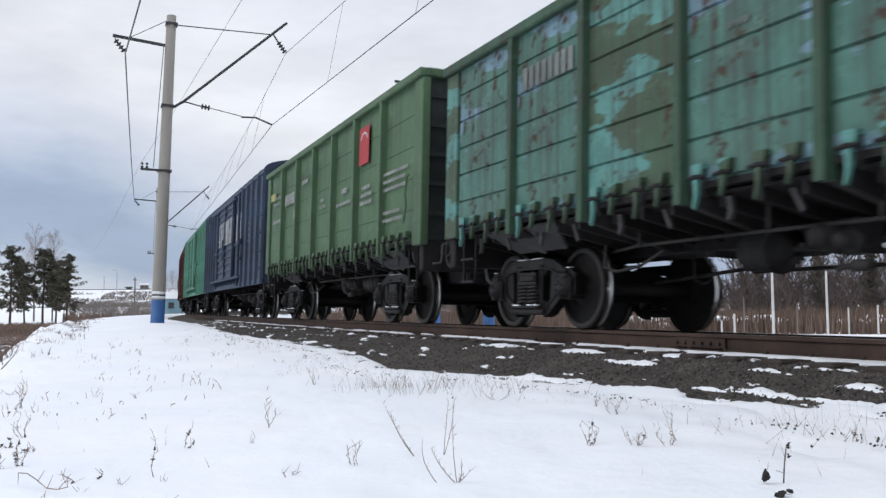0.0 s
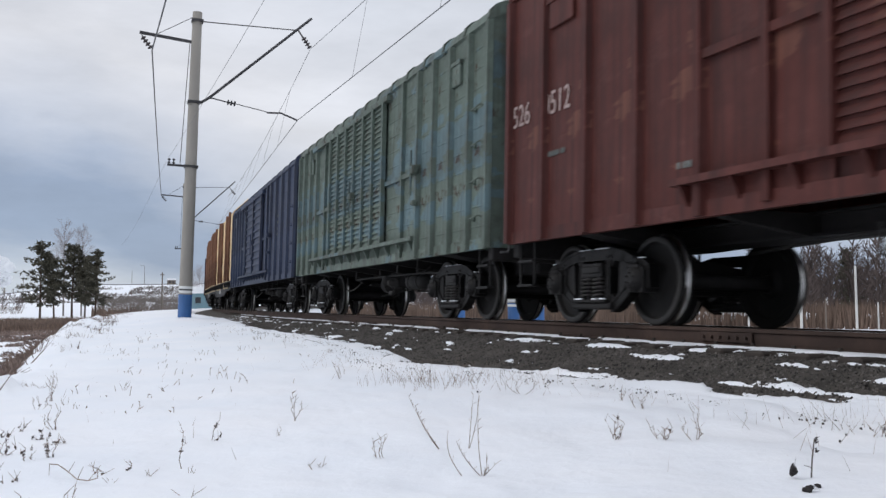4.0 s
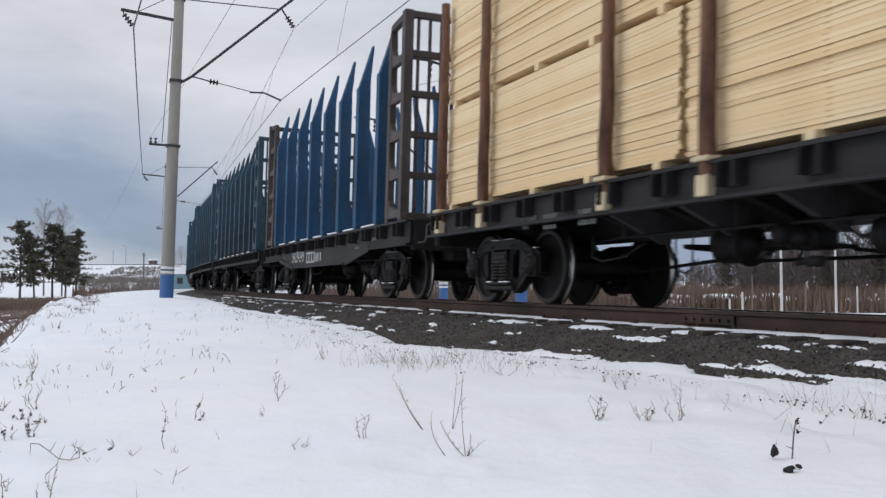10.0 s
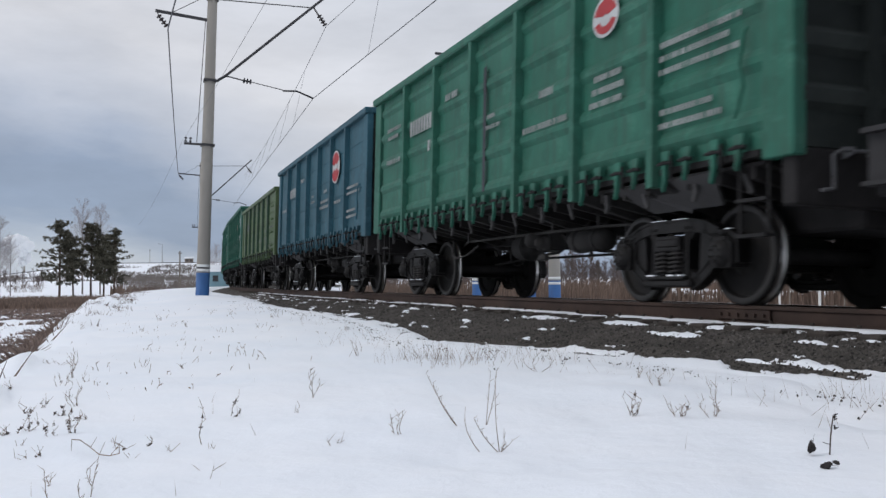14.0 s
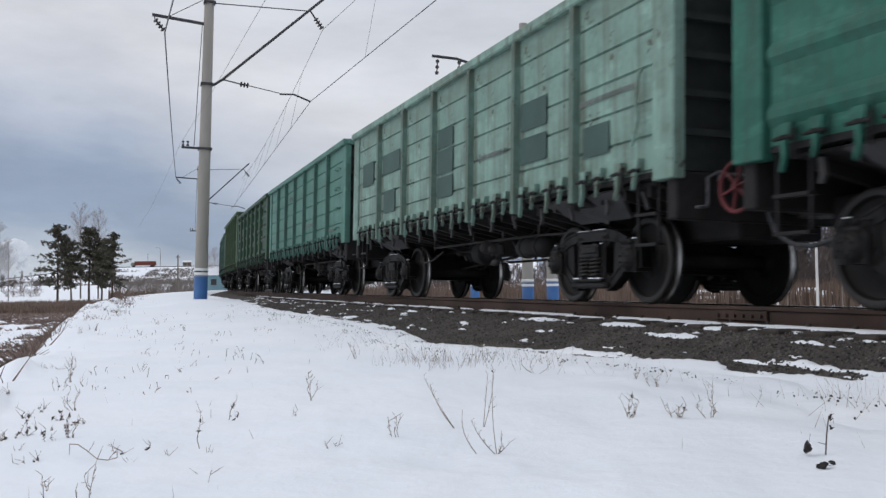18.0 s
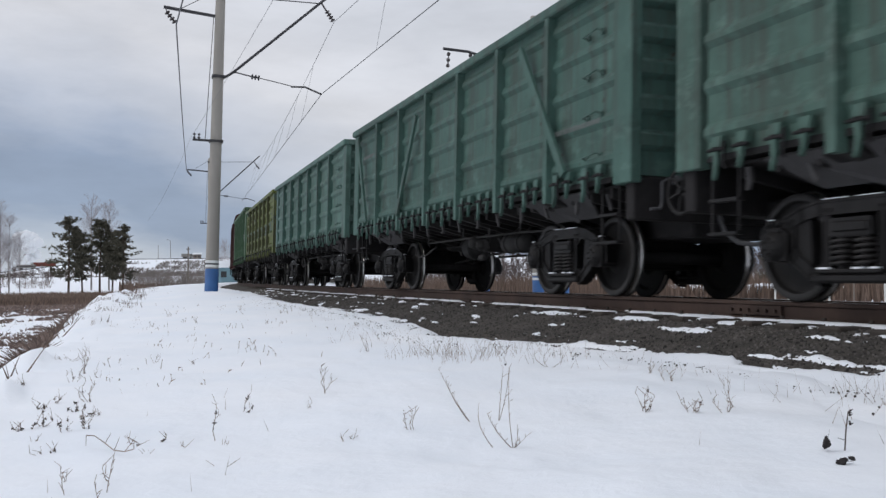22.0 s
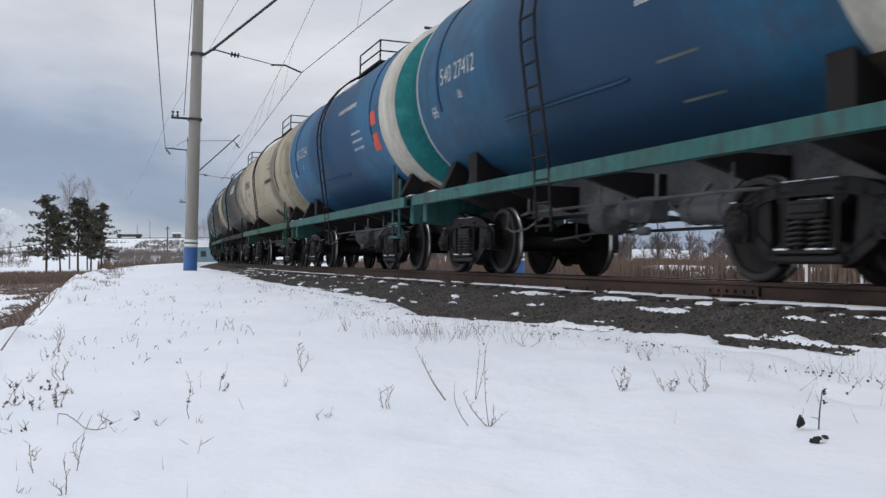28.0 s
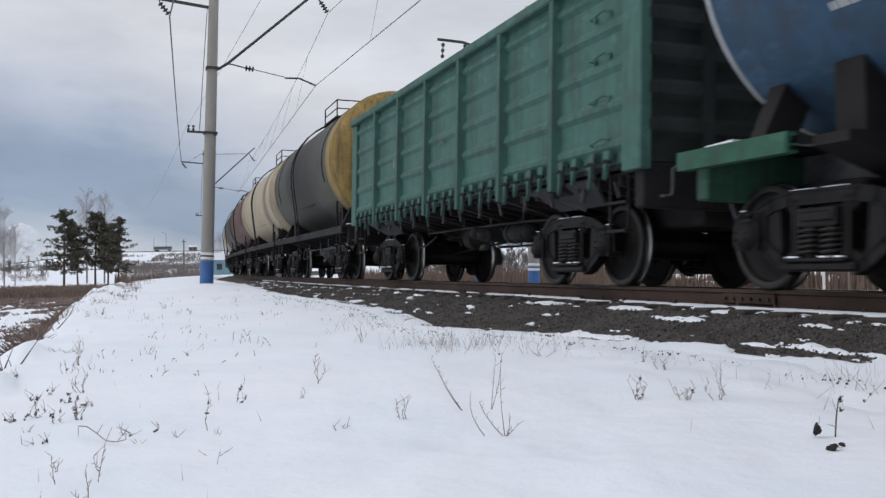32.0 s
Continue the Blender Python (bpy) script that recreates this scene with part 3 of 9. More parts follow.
def insulator(s, a, b, r=0.085, n=4):
    a, b = Vector(a), Vector(b)
    d = (b - a)
    pts, rs = [], []
    for k in range(n):
        for t, q in ((0.05, 0.3), (0.3, 1.0), (0.6, 0.85), (0.75, 0.3)):
            pts.append(a + d * ((k + t) / n))
            rs.append(r * q)
    s.tube(pts, rs, 10)


def near_mast(s0, off, base, height, lean=0.0):
    """A concrete mast; x of its own space points across the line, z up."""
    p = beside(s0, off, base)
    h = float(heading(np.float64(s0)))
    across = Vector((-math.sin(h), math.cos(h), 0))
    root = tagged(new("catenary_mast"), "grey concrete mast with blue foot and white bands in snow", "mast", "overhead-line masts")
    root.matrix_basis = Matrix.Translation(p) @ Matrix.Rotation(math.atan2(across.y, across.x), 4, "Z") @ Matrix.Rotation(lean, 4, "Y")
    k = height
    part("shaft", ("shaft", k), lambda s: taper_pole(s, k, 0.215, 0.155), M_CONC, root)
    part("blue_foot", ("foot", k), lambda s: s.lathe([(-0.3, 0.219), (0.82, 0.219), (0.82, 0.214)], "z", seg=24), M_BLUE, root)
    for z in (0.86, 1.00):
        part("white_band", ("wband", z), lambda s, z=z: s.lathe([(z, 0.21), (z, 0.2185), (z + 0.09, 0.2185), (z + 0.09, 0.21)], "z", seg=24), M_WHITE, root)
    part("black_band", "bband", lambda s: s.lathe([(0.95, 0.21), (0.95, 0.2175), (1.00, 0.2175), (1.00, 0.21)], "z", seg=24), M_LETTERD, root)
    zj = k - 3.03
    part("bracket", ("bracket", k), lambda s: s.tube([(0.12, 0, zj - 0.02), (0.22, 0, zj), (0.50, 0, zj + 0.20), (3.83, 0, k + 0.28)], 0.045, 8).box(-0.2, 0.2, -0.2, 0.2, zj - 0.05, zj + 0.03), M_STEEL, root)
    part("tie_rod", ("tie", k), lambda s: s.tube([(0.15, 0, k - 0.29), (3.29, 0, k - 0.20)], 0.018, 6).box(-0.18, 0.20, -0.18, 0.18, k - 0.33, k - 0.25), M_STEEL, root)
    part("suspension_insulator", ("susp", k), lambda s: (s.tube([(3.35, 0, k - 0.14), (3.58, 0, k - 0.47)], 0.03, 6), insulator(s, (3.56, 0, k - 0.43), (3.82, 0, k - 0.79), 0.10)), M_INSUL, root)
    part("registration_arm", ("reg", k), lambda s: (s.tube([(0.45, 0, zj + 0.17), (0.60, 0, zj + 0.19), (1.09, 0, zj + 0.10)], 0.022, 6), insulator(s, (1.07, 0, zj + 0.10), (1.39, 0, zj + 0.07), 0.10, 3), s.tube([(1.37, 0, zj + 0.07), (2.40, 0, zj - 0.10), (2.42, 0, zj - 0.13), (2.89, 0, zj - 0.10), (3.46, 0, zj - 0.30)], [0.014, 0.014, 0.03, 0.03, 0.03], 6)), M_STEEL, root)
    part("rear_arm", ("rear", k), lambda s: s.beam((-1.80, 0, k - 0.89), (-0.02, 0, k - 1.03), 0.07, 0.09).tube([(-0.15, 0, k - 0.19), (-1.28, 0, k - 0.90)], 0.012, 5), M_STEEL, root)
    part("feeder_insulator", ("feed", k), lambda s: (s.tube([(-1.74, 0, k - 0.90), (-1.70, 0, k - 1.06)], 0.018, 5), insulator(s, (-1.71, 0, k - 1.03), (-1.40, 0, k - 1.40), 0.10)), M_INSUL, root)
    part("earth_wire", ("earth", k), lambda s: s.tube([(-0.2, 0, k - 1.0), (-0.27, 0, k * 0.72), (-0.35, 0, k * 0.5)], 0.012, 5), M_STEEL, root)
    part("side_bracket", ("sideb", k), lambda s: (s.box(-0.75, 0.2, -0.03, 0.03, k * 0.5 - 0.10, k * 0.5 - 0.03), s.box(-0.22, 0.22, -0.22, 0.22, k * 0.5 - 0.12, k * 0.5 - 0.05), [insulator(s, (x, 0, k * 0.5 - 0.03), (x, 0, k * 0.5 + 0.18), 0.05, 2) for x in (-0.7, -0.55)]), M_STEEL, root)
    return root


def wire(name, pts, r, label):
    return tagged(part(name, (name, tuple(pts[0])), lambda s: s.tube(pts, r, 5), M_WIRE), label, "wire", kind="structure")


MAST_S, MAST_OFF, MAST_Z, MAST_H = -14.6, 3.35, -0.20, 10.22
near_mast(MAST_S, MAST_OFF, MAST_Z, MAST_H, 0.035)
near_mast(-58.0, 2.2, -0.3, 10.05)


# the wires run straight from mast to mast
def run_wires(name, pts, r, sag, label):
    for a, b in zip(pts, pts[1:]):
        a, b = Vector(a), Vector(b)
        wire(name, [tuple(a.lerp(b, k / 12) - Vector((0, 0, 4 * sag * (k / 12) * (1 - k / 12)))) for k in range(13)], r, label)


ZC, ZM = 6.57, 9.08
A_C, A_M = Vector((-4.30, 31.72, ZC)), Vector((-3.88, 31.87, ZM))
D_C, D_M = Vector((4.89, -12.67, 0)).normalized(), Vector((2.39, -6.18, 0)).normalized()
FAR_C, FAR_M = Vector((-16.9, 76.0, ZC)), Vector((-15.8, 75.0, 8.95))
END_C, END_M = A_C + D_C * 52, A_M + D_M * 52
run_wires("contact_wire", [FAR_C, A_C, END_C], 0.012, 0.0, "overhead contact wire")
run_wires("catenary_wire", [FAR_M, A_M, END_M], 0.009, 0.5, "sagging catenary wire above the contact wire")
for p0, p1, q0, q1 in ((FAR_C, A_C, FAR_M, A_M), (A_C, END_C, A_M, END_M)):
    for k in range(1, 8):
        t = k / 8
        wire("dropper", [tuple(p0.lerp(p1, t)), tuple(q0.lerp(q1, t) - Vector((0, 0, 2.0 * t * (1 - t))))], 0.005, "thin dropper wire")
F_A = Vector((-8.86, 30.28, 8.62))
F_D = Vector((2.0, -5.6, 0)).normalized()
run_wires("feeder_wire", [(-20.0, 71.1, 8.6), F_A, F_A + F_D * 50], 0.024, 0.4, "sagging feeder wire on the masts")
S_A = tuple(beside(MAST_S, MAST_OFF + 0.62, 4.95))
run_wires("signal_wire", [Vector(S_A) - F_D * 45 + Vector((0, 0, 0)), Vector(S_A), Vector(S_A) + F_D * 50], 0.004, 0.35, "thin signal wire on the masts")

# ---- running gear ----
WHEEL_R = 0.505
WHEELS = []


def axle_shape(s):
    s.tube([(0, -1.08, 0), (0, -0.72, 0), (0, 0.72, 0), (0, 1.08, 0)], [0.07, 0.085, 0.085, 0.07], 12)


def wheel_shape(s):
    """One wheel, its outer face towards -y: dished plate, rim face, polished tread and flange."""
    s.weld, s.slot = True, 0
    r = WHEEL_R - 0.0065
    s.lathe([(-0.70, 0.13), (-0.70, 0.11), (-0.93, 0.11), (-0.93, 0.13), (-0.86, 0.17), (-0.815, 0.22), (-0.79, 0.35), (-0.81, r - 0.085), (-0.862, r - 0.065)], "y", seg=48)
    s.slot = 2
    s.lathe([(-0.862, r - 0.065), (-0.867, r - 0.050), (-0.867, r - 0.018), (-0.862, r - 0.008)], "y", seg=48)
    s.slot = 0
    s.lathe([(-0.862, r - 0.008), (-0.852, r + 0.002), (-0.805, r + 0.005)], "y", seg=48)
    s.slot = 1
    s.lathe([(-0.805, r + 0.005), (-0.765, WHEEL_R), (-0.752, r + 0.017)], "y", seg=48)
    s.slot = 0
    s.lathe([(-0.752, r + 0.017), (-0.742, r + 0.030)], "y", seg=48)
    s.lathe([(-0.742, r + 0.030), (-0.725, r + 0.034), (-0.715, r + 0.02), (-0.715, 0.42), (-0.76, 0.38), (-0.76, 0.19), (-0.70, 0.13)], "y", seg=48)


def member(s, pts, w, web=0.058, flange=0.070):
    """A cast member in the frame's plane: a web along (x, z) points with a proud flange along both edges."""
    for (xa, za), (xb, zb) in zip(pts, pts[1:]):
        d = math.hypot(xb - xa, zb - za)
        nx, nz = -(zb - za) / d, (xb - xa) / d
        ex, ez = (xb - xa) / d * w * 0.18, (zb - za) / d * w * 0.18
        s.beam((xa - ex, 0, za - ez), (xb + ex, 0, zb + ez), 2 * web, w, (nx, 0, nz))
        for q in (-1, 1):
            o = q * (w / 2 - 0.012)
            s.beam((xa - ex + nx * o, 0, za - ez + nz * o), (xb + ex + nx * o, 0, zb + ez + nz * o), 2 * flange, 0.024, (nx, 0, nz))


def side_frame_shape(s):
    """Cast side frame: bowed top chord, axle-box jaws, struts down to the spring seat, rounded windows."""
    member(s, [(-0.80, 0.685), (-0.62, 0.755), (-0.40, 0.795), (0.40, 0.795), (0.62, 0.755), (0.80, 0.685)], 0.135)
    for q in (-1, 1):
        member(s, [(q * 0.74, 0.675), (q * 1.00, 0.675), (q * 1.10, 0.62), (q * 1.12, 0.40)], 0.085)
        member(s, [(q * 0.755, 0.66), (q * 0.755, 0.44), (q * 0.70, 0.36), (q * 0.50, 0.225), (q * 0.38, 0.18)], 0.125)
        member(s, [(q * 0.305, 0.20), (q * 0.305, 0.77)], 0.085)
        # the solid cheek beside the axle box leaves a narrow slot by the column; fillets round the windows
        s.prism([(q * 0.53, 0.75), (q * 0.76, 0.69), (q * 0.76, 0.44), (q * 0.66, 0.35), (q * 0.50, 0.27), (q * 0.50, 0.36)], -0.045, 0.045)
        s.prism([(q * 0.34, 0.75), (q * 0.46, 0.75), (q * 0.34, 0.63)], -0.05, 0.05)
        s.prism([(q * 0.34, 0.22), (q * 0.50, 0.24), (q * 0.34, 0.34)], -0.05, 0.05)
        s.prism([(q * 0.71, 0.66), (q * 0.60, 0.72), (q * 0.71, 0.52)], -0.05, 0.05)
        s.lathe([(-0.092, 0.0), (-0.092, 0.035), (0.0, 0.04)], "y", (q * 0.92, 0, 0.69), 10)
    s.box(-0.44, 0.44, -0.13, 0.13, 0.145, 0.225, 0.02)
    s.box(-0.36, 0.36, -0.15, 0.15, 0.225, 0.26, 0.01)
    # friction wedges and the bolster's end over the springs
    s.prism([(-0.24, 0.54), (0.24, 0.54), (0.22, 0.69), (-0.22, 0.69)], -0.11, 0.06)
    s.box(-0.20, 0.20, -0.125, -0.10, 0.57, 0.66, 0.015)
    # driven snow that lies on the chord, the spring seat and the jaws
    s.slot = 1
    for x0, x1, z in ((-0.36, -0.08, 0.8635), (0.02, 0.30, 0.8635)):
        s.box(x0, x1, -0.066, -0.03, z, z + 0.007)
    for x0, x1, z in ((-0.335, -0.20, 0.2605), (0.06, 0.16, 0.2605), (0.24, 0.32, 0.2605)):
        s.box(x0, x1, -0.145, -0.10, z, z + 0.016)
    for q in (-1, 1):
        s.box(q * 1.00 - 0.05, q * 1.00 + 0.02, -0.070, -0.02, 0.7185, 0.728)


def spring_shape(s):
    for cx, cy in ((-0.125, -0.055), (0.125, -0.055), (0.0, 0.07)):
        pts = [(cx + 0.086 * math.cos(a), cy + 0.086 * math.sin(a), 0.275 + 0.255 * k / 66) for k in range(67) for a in (2 * math.pi * 5.5 * k / 66,)]
        s.tube(pts, 0.0165, 6, False)
        s.tube([(cx, cy, 0.26), (cx, cy, 0.54)], 0.045, 8)


def axle_box_shape(s):
    s.prism([(-0.15, 0.34), (0.15, 0.34), (0.17, 0.42), (0.17, 0.58), (0.12, 0.63), (-0.12, 0.63), (-0.17, 0.58), (-0.17, 0.42)], -0.09, 0.12)
    s.lathe([(-0.155, 0.0), (-0.155, 0.095), (-0.14, 0.11), (-0.125, 0.115), (-0.115, 0.14), (0.0, 0.145)], "y", (0, 0, 0.4785), 20)
    for k in range(6):
        a = math.pi / 6 + k * math.pi / 3
        s.tube([(0.07 * math.cos(a), -0.175, 0.4785 + 0.07 * math.sin(a)), (0.07 * math.cos(a), -0.15, 0.4785 + 0.07 * math.sin(a))], 0.013, 6)
    s.box(-0.10, 0.10, -0.115, 0.0, 0.60, 0.645, 0.01)


def bolster_shape(s):
    s.prism([(-1.12, 0.53), (-0.5, 0.42), (0.5, 0.42), (1.12, 0.53), (1.12, 0.66), (0.5, 0.76), (-0.5, 0.76), (-1.12, 0.66)], -0.2, 0.2, "x")
    s.lathe([(0.70, 0.0), (0.80, 0.22), (0.86, 0.22), (0.86, 0.0)], "z", seg=20)
    s.box(-0.42, 0.42, -0.85, 0.85, 0.34, 0.50, 0.02)


def brake_shape(s):
    q = 1
    s.beam((0.44, -0.8, 0.42), (0.44, 0.8, 0.42), 0.06, 0.07)
    s.beam((0.44, -0.8, 0.42), (0.22, 0, 0.40), 0.05, 0.05)
    s.beam((0.44, 0.8, 0.42), (0.22, 0, 0.40), 0.05, 0.05)
    for y in (-0.79, 0.79):
        s.prism([(0.43, 0.28), (0.455, 0.45), (0.52, 0.62), (0.44, 0.60), (0.37, 0.45), (0.37, 0.30)], y - 0.04, y + 0.04)
        s.beam((0.47, y, 0.58), (0.36, y, 0.80), 0.03, 0.03)


def bogie(parent, x):
    b = new("bogie")
    b.parent, b.matrix_basis = parent, shift(x, 0, WHEEL_R - 0.4785)
    for q in (-1, 1):
        turn = Matrix.Identity(4) if q < 0 else MIRROR
        part("side_frame", "side_frame", side_frame_shape, M_GRIME, b, shift(0, q * 1.018) @ turn, extra=(M_SNOW,))
        part("spring_set", "springs", spring_shape, M_SPRING, b, shift(0, q * 1.018) @ turn)
        for x_ in (-0.925, 0.925):
            part("axle_box", "axle_box", axle_box_shape, M_GRIME, b, shift(x_, q * 1.03) @ turn)
        part("brake_beam", "brake_beam", brake_shape, M_UNDER, b, turn)
    part("bolster", "bolster", bolster_shape, M_UNDER, b)
    for x_ in (-0.925, 0.925):
        w = new("wheelset")
        w.parent, w.matrix_basis = parent, shift(x + x_, 0, WHEEL_R)
        part("axle", "axle", axle_shape, M_UNDER, w)
        for turn in (Matrix.Identity(4), MIRROR):
            part("wheel", "wheel", wheel_shape, M_WHEEL, w, turn, extra=(M_TREAD, M_RIMFACE))
        WHEELS.append(w)
    return b


def coupler_shape(s):
    s.box(-0.35, 0.30, -0.07, 0.07, 0.96, 1.11, 0.02)
    s.prism([(0.28, -0.13), (0.62, -0.20), (0.66, -0.12), (0.56, -0.03), (0.60, 0.10), (0.70, 0.20), (0.62, 0.24), (0.28, 0.14)], 0.90, 1.17, "z")
    s.box(-0.05, 0.0, -0.28, 0.28, 0.86, 1.22, 0.02)


def hose_shape(s):
    s.tube([(0.0, -0.30, 1.05), (0.10, -0.34, 0.90), (0.22, -0.36, 0.74), (0.42, -0.32, 0.62), (0.58, -0.22, 0.60), (0.72, -0.10, 0.66)], 0.026, 7)
    s.tube([(0.0, -0.30, 1.02), (0.0, -0.30, 1.12)], 0.045, 7)


def coupler_snow_shape(s):
    s.prism([(0.02, -0.09), (0.30, -0.12), (0.58, -0.16), (0.60, 0.0), (0.50, 0.10), (0.1, 0.08)], 1.165, 1.195, "z")


def coupling_lever_shape(s):
    """The uncoupling rod across a wagon's end, cranked down at its handle, with its brackets and a short chain."""
    s.tube([(0.10, -0.06, 1.30), (0.12, -0.16, 1.33), (0.12, -1.02, 1.33), (0.13, -1.12, 1.28), (0.16, -1.14, 1.06), (0.20, -1.18, 0.98), (0.20, -1.30, 0.97)], 0.017, 6)
    for y in (-0.35, -0.92):
        s.prism([(0.0, 1.26), (0.15, 1.30), (0.15, 1.36), (0.0, 1.38)], y - 0.015, y + 0.015)
    s.tube([(0.10, -0.06, 1.30), (0.16, -0.02, 1.22), (0.26, 0.0, 1.18)], 0.012, 5)


def ends_gear(root, xe):
    for q in (1, -1):
        turn = Matrix.Identity(4) if q > 0 else MIRROR
        part("coupler", "coupler", coupler_shape, M_GRIME, root, shift(q * xe) @ turn)
        part("draft_box", "draft_box", lambda s: s.box(-1.3, -0.12, -0.55, 0.55, 0.70, 1.02, 0.03), M_UNDER, root, shift(q * xe) @ turn)
        part("coupling_lever", "coupling_lever", coupling_lever_shape, M_RIME, root, shift(q * xe) @ turn)
        part("brake_hose", "brake_hose", hose_shape, M_RIME, root, shift(q * xe) @ turn)
        part("coupler_snow", "coupler_snow", coupler_snow_shape, M_SNOW, root, shift(q * xe) @ turn, label="thin crust of snow")


def step_shape(s):
    s.tube([(-0.2, 0, 1.32), (-0.2, 0, 0.66), (-0.18, 0, 0.63), (0.18, 0, 0.63), (0.2, 0, 0.66), (0.2, 0, 1.32)], 0.02, 6)
    for z in (0.63, 0.95):
        s.box(-0.21, 0.21, -0.05, 0.06, z - 0.015, z + 0.015)


def reservoir_shape(s):
    """Air tank on two straps, domed at both ends, with its drain and feed pipe."""
    s.lathe([(1.15, 0.001), (1.16, 0.08), (1.20, 0.13), (1.26, 0.155), (2.06, 0.155), (2.12, 0.13), (2.16, 0.08), (2.17, 0.001)], "x", (0, -0.70, 0.80), 20)
    for x in (1.40, 1.92):
        s.lathe([(x - 0.03, 0.157), (x - 0.03, 0.168), (x + 0.03, 0.168), (x + 0.03, 0.157)], "x", (0, -0.70, 0.80), 20)
        s.beam((x, -0.70, 0.94), (x, -0.55, 1.10), 0.06, 0.03)
    s.tube([(1.66, -0.70, 0.65), (1.66, -0.70, 0.60)], 0.025, 6)
    s.tube([(1.15, -0.70, 0.80), (1.02, -0.70, 0.80), (0.96, -0.72, 0.84), (0.90, -0.74, 0.92)], 0.02, 6)


def cylinder_shape(s):
    """Brake cylinder with flanged cover, bolts, piston rod and bracket."""
    s.lathe([(-1.02, 0.001), (-1.02, 0.17), (-0.99, 0.19), (-0.62, 0.19), (-0.62, 0.225), (-0.58, 0.225), (-0.57, 0.17), (-0.50, 0.11), (-0.42, 0.06), (-0.41, 0.001)], "x", (0, -0.52, 0.80), 20)
    for k in range(8):
        a = 2 * math.pi * k / 8
        s.tube([(-0.64, -0.52 + 0.205 * math.cos(a), 0.80 + 0.205 * math.sin(a)), (-0.555, -0.52 + 0.205 * math.cos(a), 0.80 + 0.205 * math.sin(a))], 0.014, 5)
    s.tube([(-0.42, -0.52, 0.80), (0.06, -0.50, 0.79)], 0.03, 8)
    s.prism([(-1.06, 0.84), (-0.60, 0.84), (-0.55, 1.08), (-1.10, 1.08)], -0.44, -0.40)


def distributor_shape(s):
    """Air distributor: chamber with two bolted valve bodies and a strainer."""
    s.box(0.28, 0.62, -0.80, -0.52, 0.70, 1.0, 0.04)
    s.lathe([(-1.06, 0.001), (-1.06, 0.07), (-1.00, 0.105), (-0.86, 0.115), (-0.86, 0.14), (-0.80, 0.14)], "y", (0.36, 0, 0.84), 14)
    s.lathe([(-1.00, 0.001), (-1.00, 0.055), (-0.92, 0.08), (-0.86, 0.09), (-0.86, 0.115), (-0.80, 0.115)], "y", (0.56, 0, 0.80), 12)
    s.tube([(0.45, -0.80, 0.70), (0.45, -0.86, 0.60), (0.52, -0.95, 0.56), (0.66, -0.98, 0.58)], 0.022, 6)
    s.tube([(0.28, -0.66, 0.86), (0.14, -0.72, 0.90), (0.02, -0.84, 0.92)], 0.02, 6)
    s.lathe([(0.70, 0.001), (0.70, 0.05), (0.86, 0.05), (0.88, 0.03), (0.88, 0.001)], "x", (0, -0.98, 0.58), 10)


def rigging_shape(s):
    """Levers, slack adjuster, rods out to the bogies and the main air pipe."""
    for x, y0, y1 in ((0.10, -0.92, 0.20), (-1.16, -0.92, 0.30)):
        s.prism([(y0, 0.775), (y0 + 0.06, 0.755), ((y0 + y1) / 2, 0.735), (y1, 0.765), (y1, 0.80), ((y0 + y1) / 2, 0.83), (y0, 0.81)], x - 0.018, x + 0.018, "x")
        for y in (y0 + 0.05, (y0 + y1) / 2, y1 - 0.04):
            s.tube([(x - 0.05, y, 0.785), (x + 0.05, y, 0.785)], 0.022, 6)
    s.tube([(0.10, 0.16, 0.76), (0.5, 0.10, 0.72), (3.3, 0.0, 0.58)], 0.022, 6)
    s.tube([(-1.16, 0.26, 0.76), (-1.6, 0.14, 0.72), (-3.3, 0.0, 0.58)], 0.022, 6)
    s.tube([(0.10, -0.38, 0.785), (-0.15, -0.38, 0.785), (-0.16, -0.38, 0.785), (-0.95, -0.38, 0.785), (-0.96, -0.38, 0.785), (-1.16, -0.38, 0.785)], [0.018, 0.018, 0.048, 0.048, 0.02, 0.02], 8)
    s.tube([(-6.0, 0.35, 0.94), (-4.9, -0.05, 0.95), (-2.4, -0.90, 0.94), (-0.4, -0.94, 0.94), (2.3, -0.92, 0.94), (4.9, -0.05, 0.95), (6.0, -0.35, 0.94)], 0.021, 7)
    for x in (-2.3, -0.3, 0.95, 2.25):
        s.beam((x, -0.93, 0.92), (x, -0.93, 1.22), 0.05, 0.02)
    # hangers and safety loops under the rods
    for x, y in ((-2.5, 0.08), (2.2, 0.05)):
        s.tube([(x, y - 0.13, 1.05), (x, y - 0.12, 0.60), (x, y, 0.55), (x, y + 0.12, 0.60), (x, y + 0.13, 1.05)], 0.013, 5)
    s.tube([(-2.9, -0.98, 0.98), (-2.85, -1.02, 0.72), (-2.6, -1.03, 0.66), (-2.2, -1.0, 0.70), (-1.9, -0.9, 0.86)], 0.018, 6)
    s.tube([(-2.2, 0.55, 0.70), (2.2, 0.55, 0.70)], 0.022, 6)
    # hand-brake chain and its lever
    for k in range(9):
        s.lathe([(-0.012, 0.016), (0.0, 0.024), (0.012, 0.016)], "x" if k % 2 else "z", (2.55 + 0.075 * k, -0.62 + 0.01 * k, 0.70 - 0.03 * math.sin(k * 0.35)), 8)
    s.beam((2.50, -0.62, 0.52), (2.46, -0.62, 1.02), 0.09, 0.025)


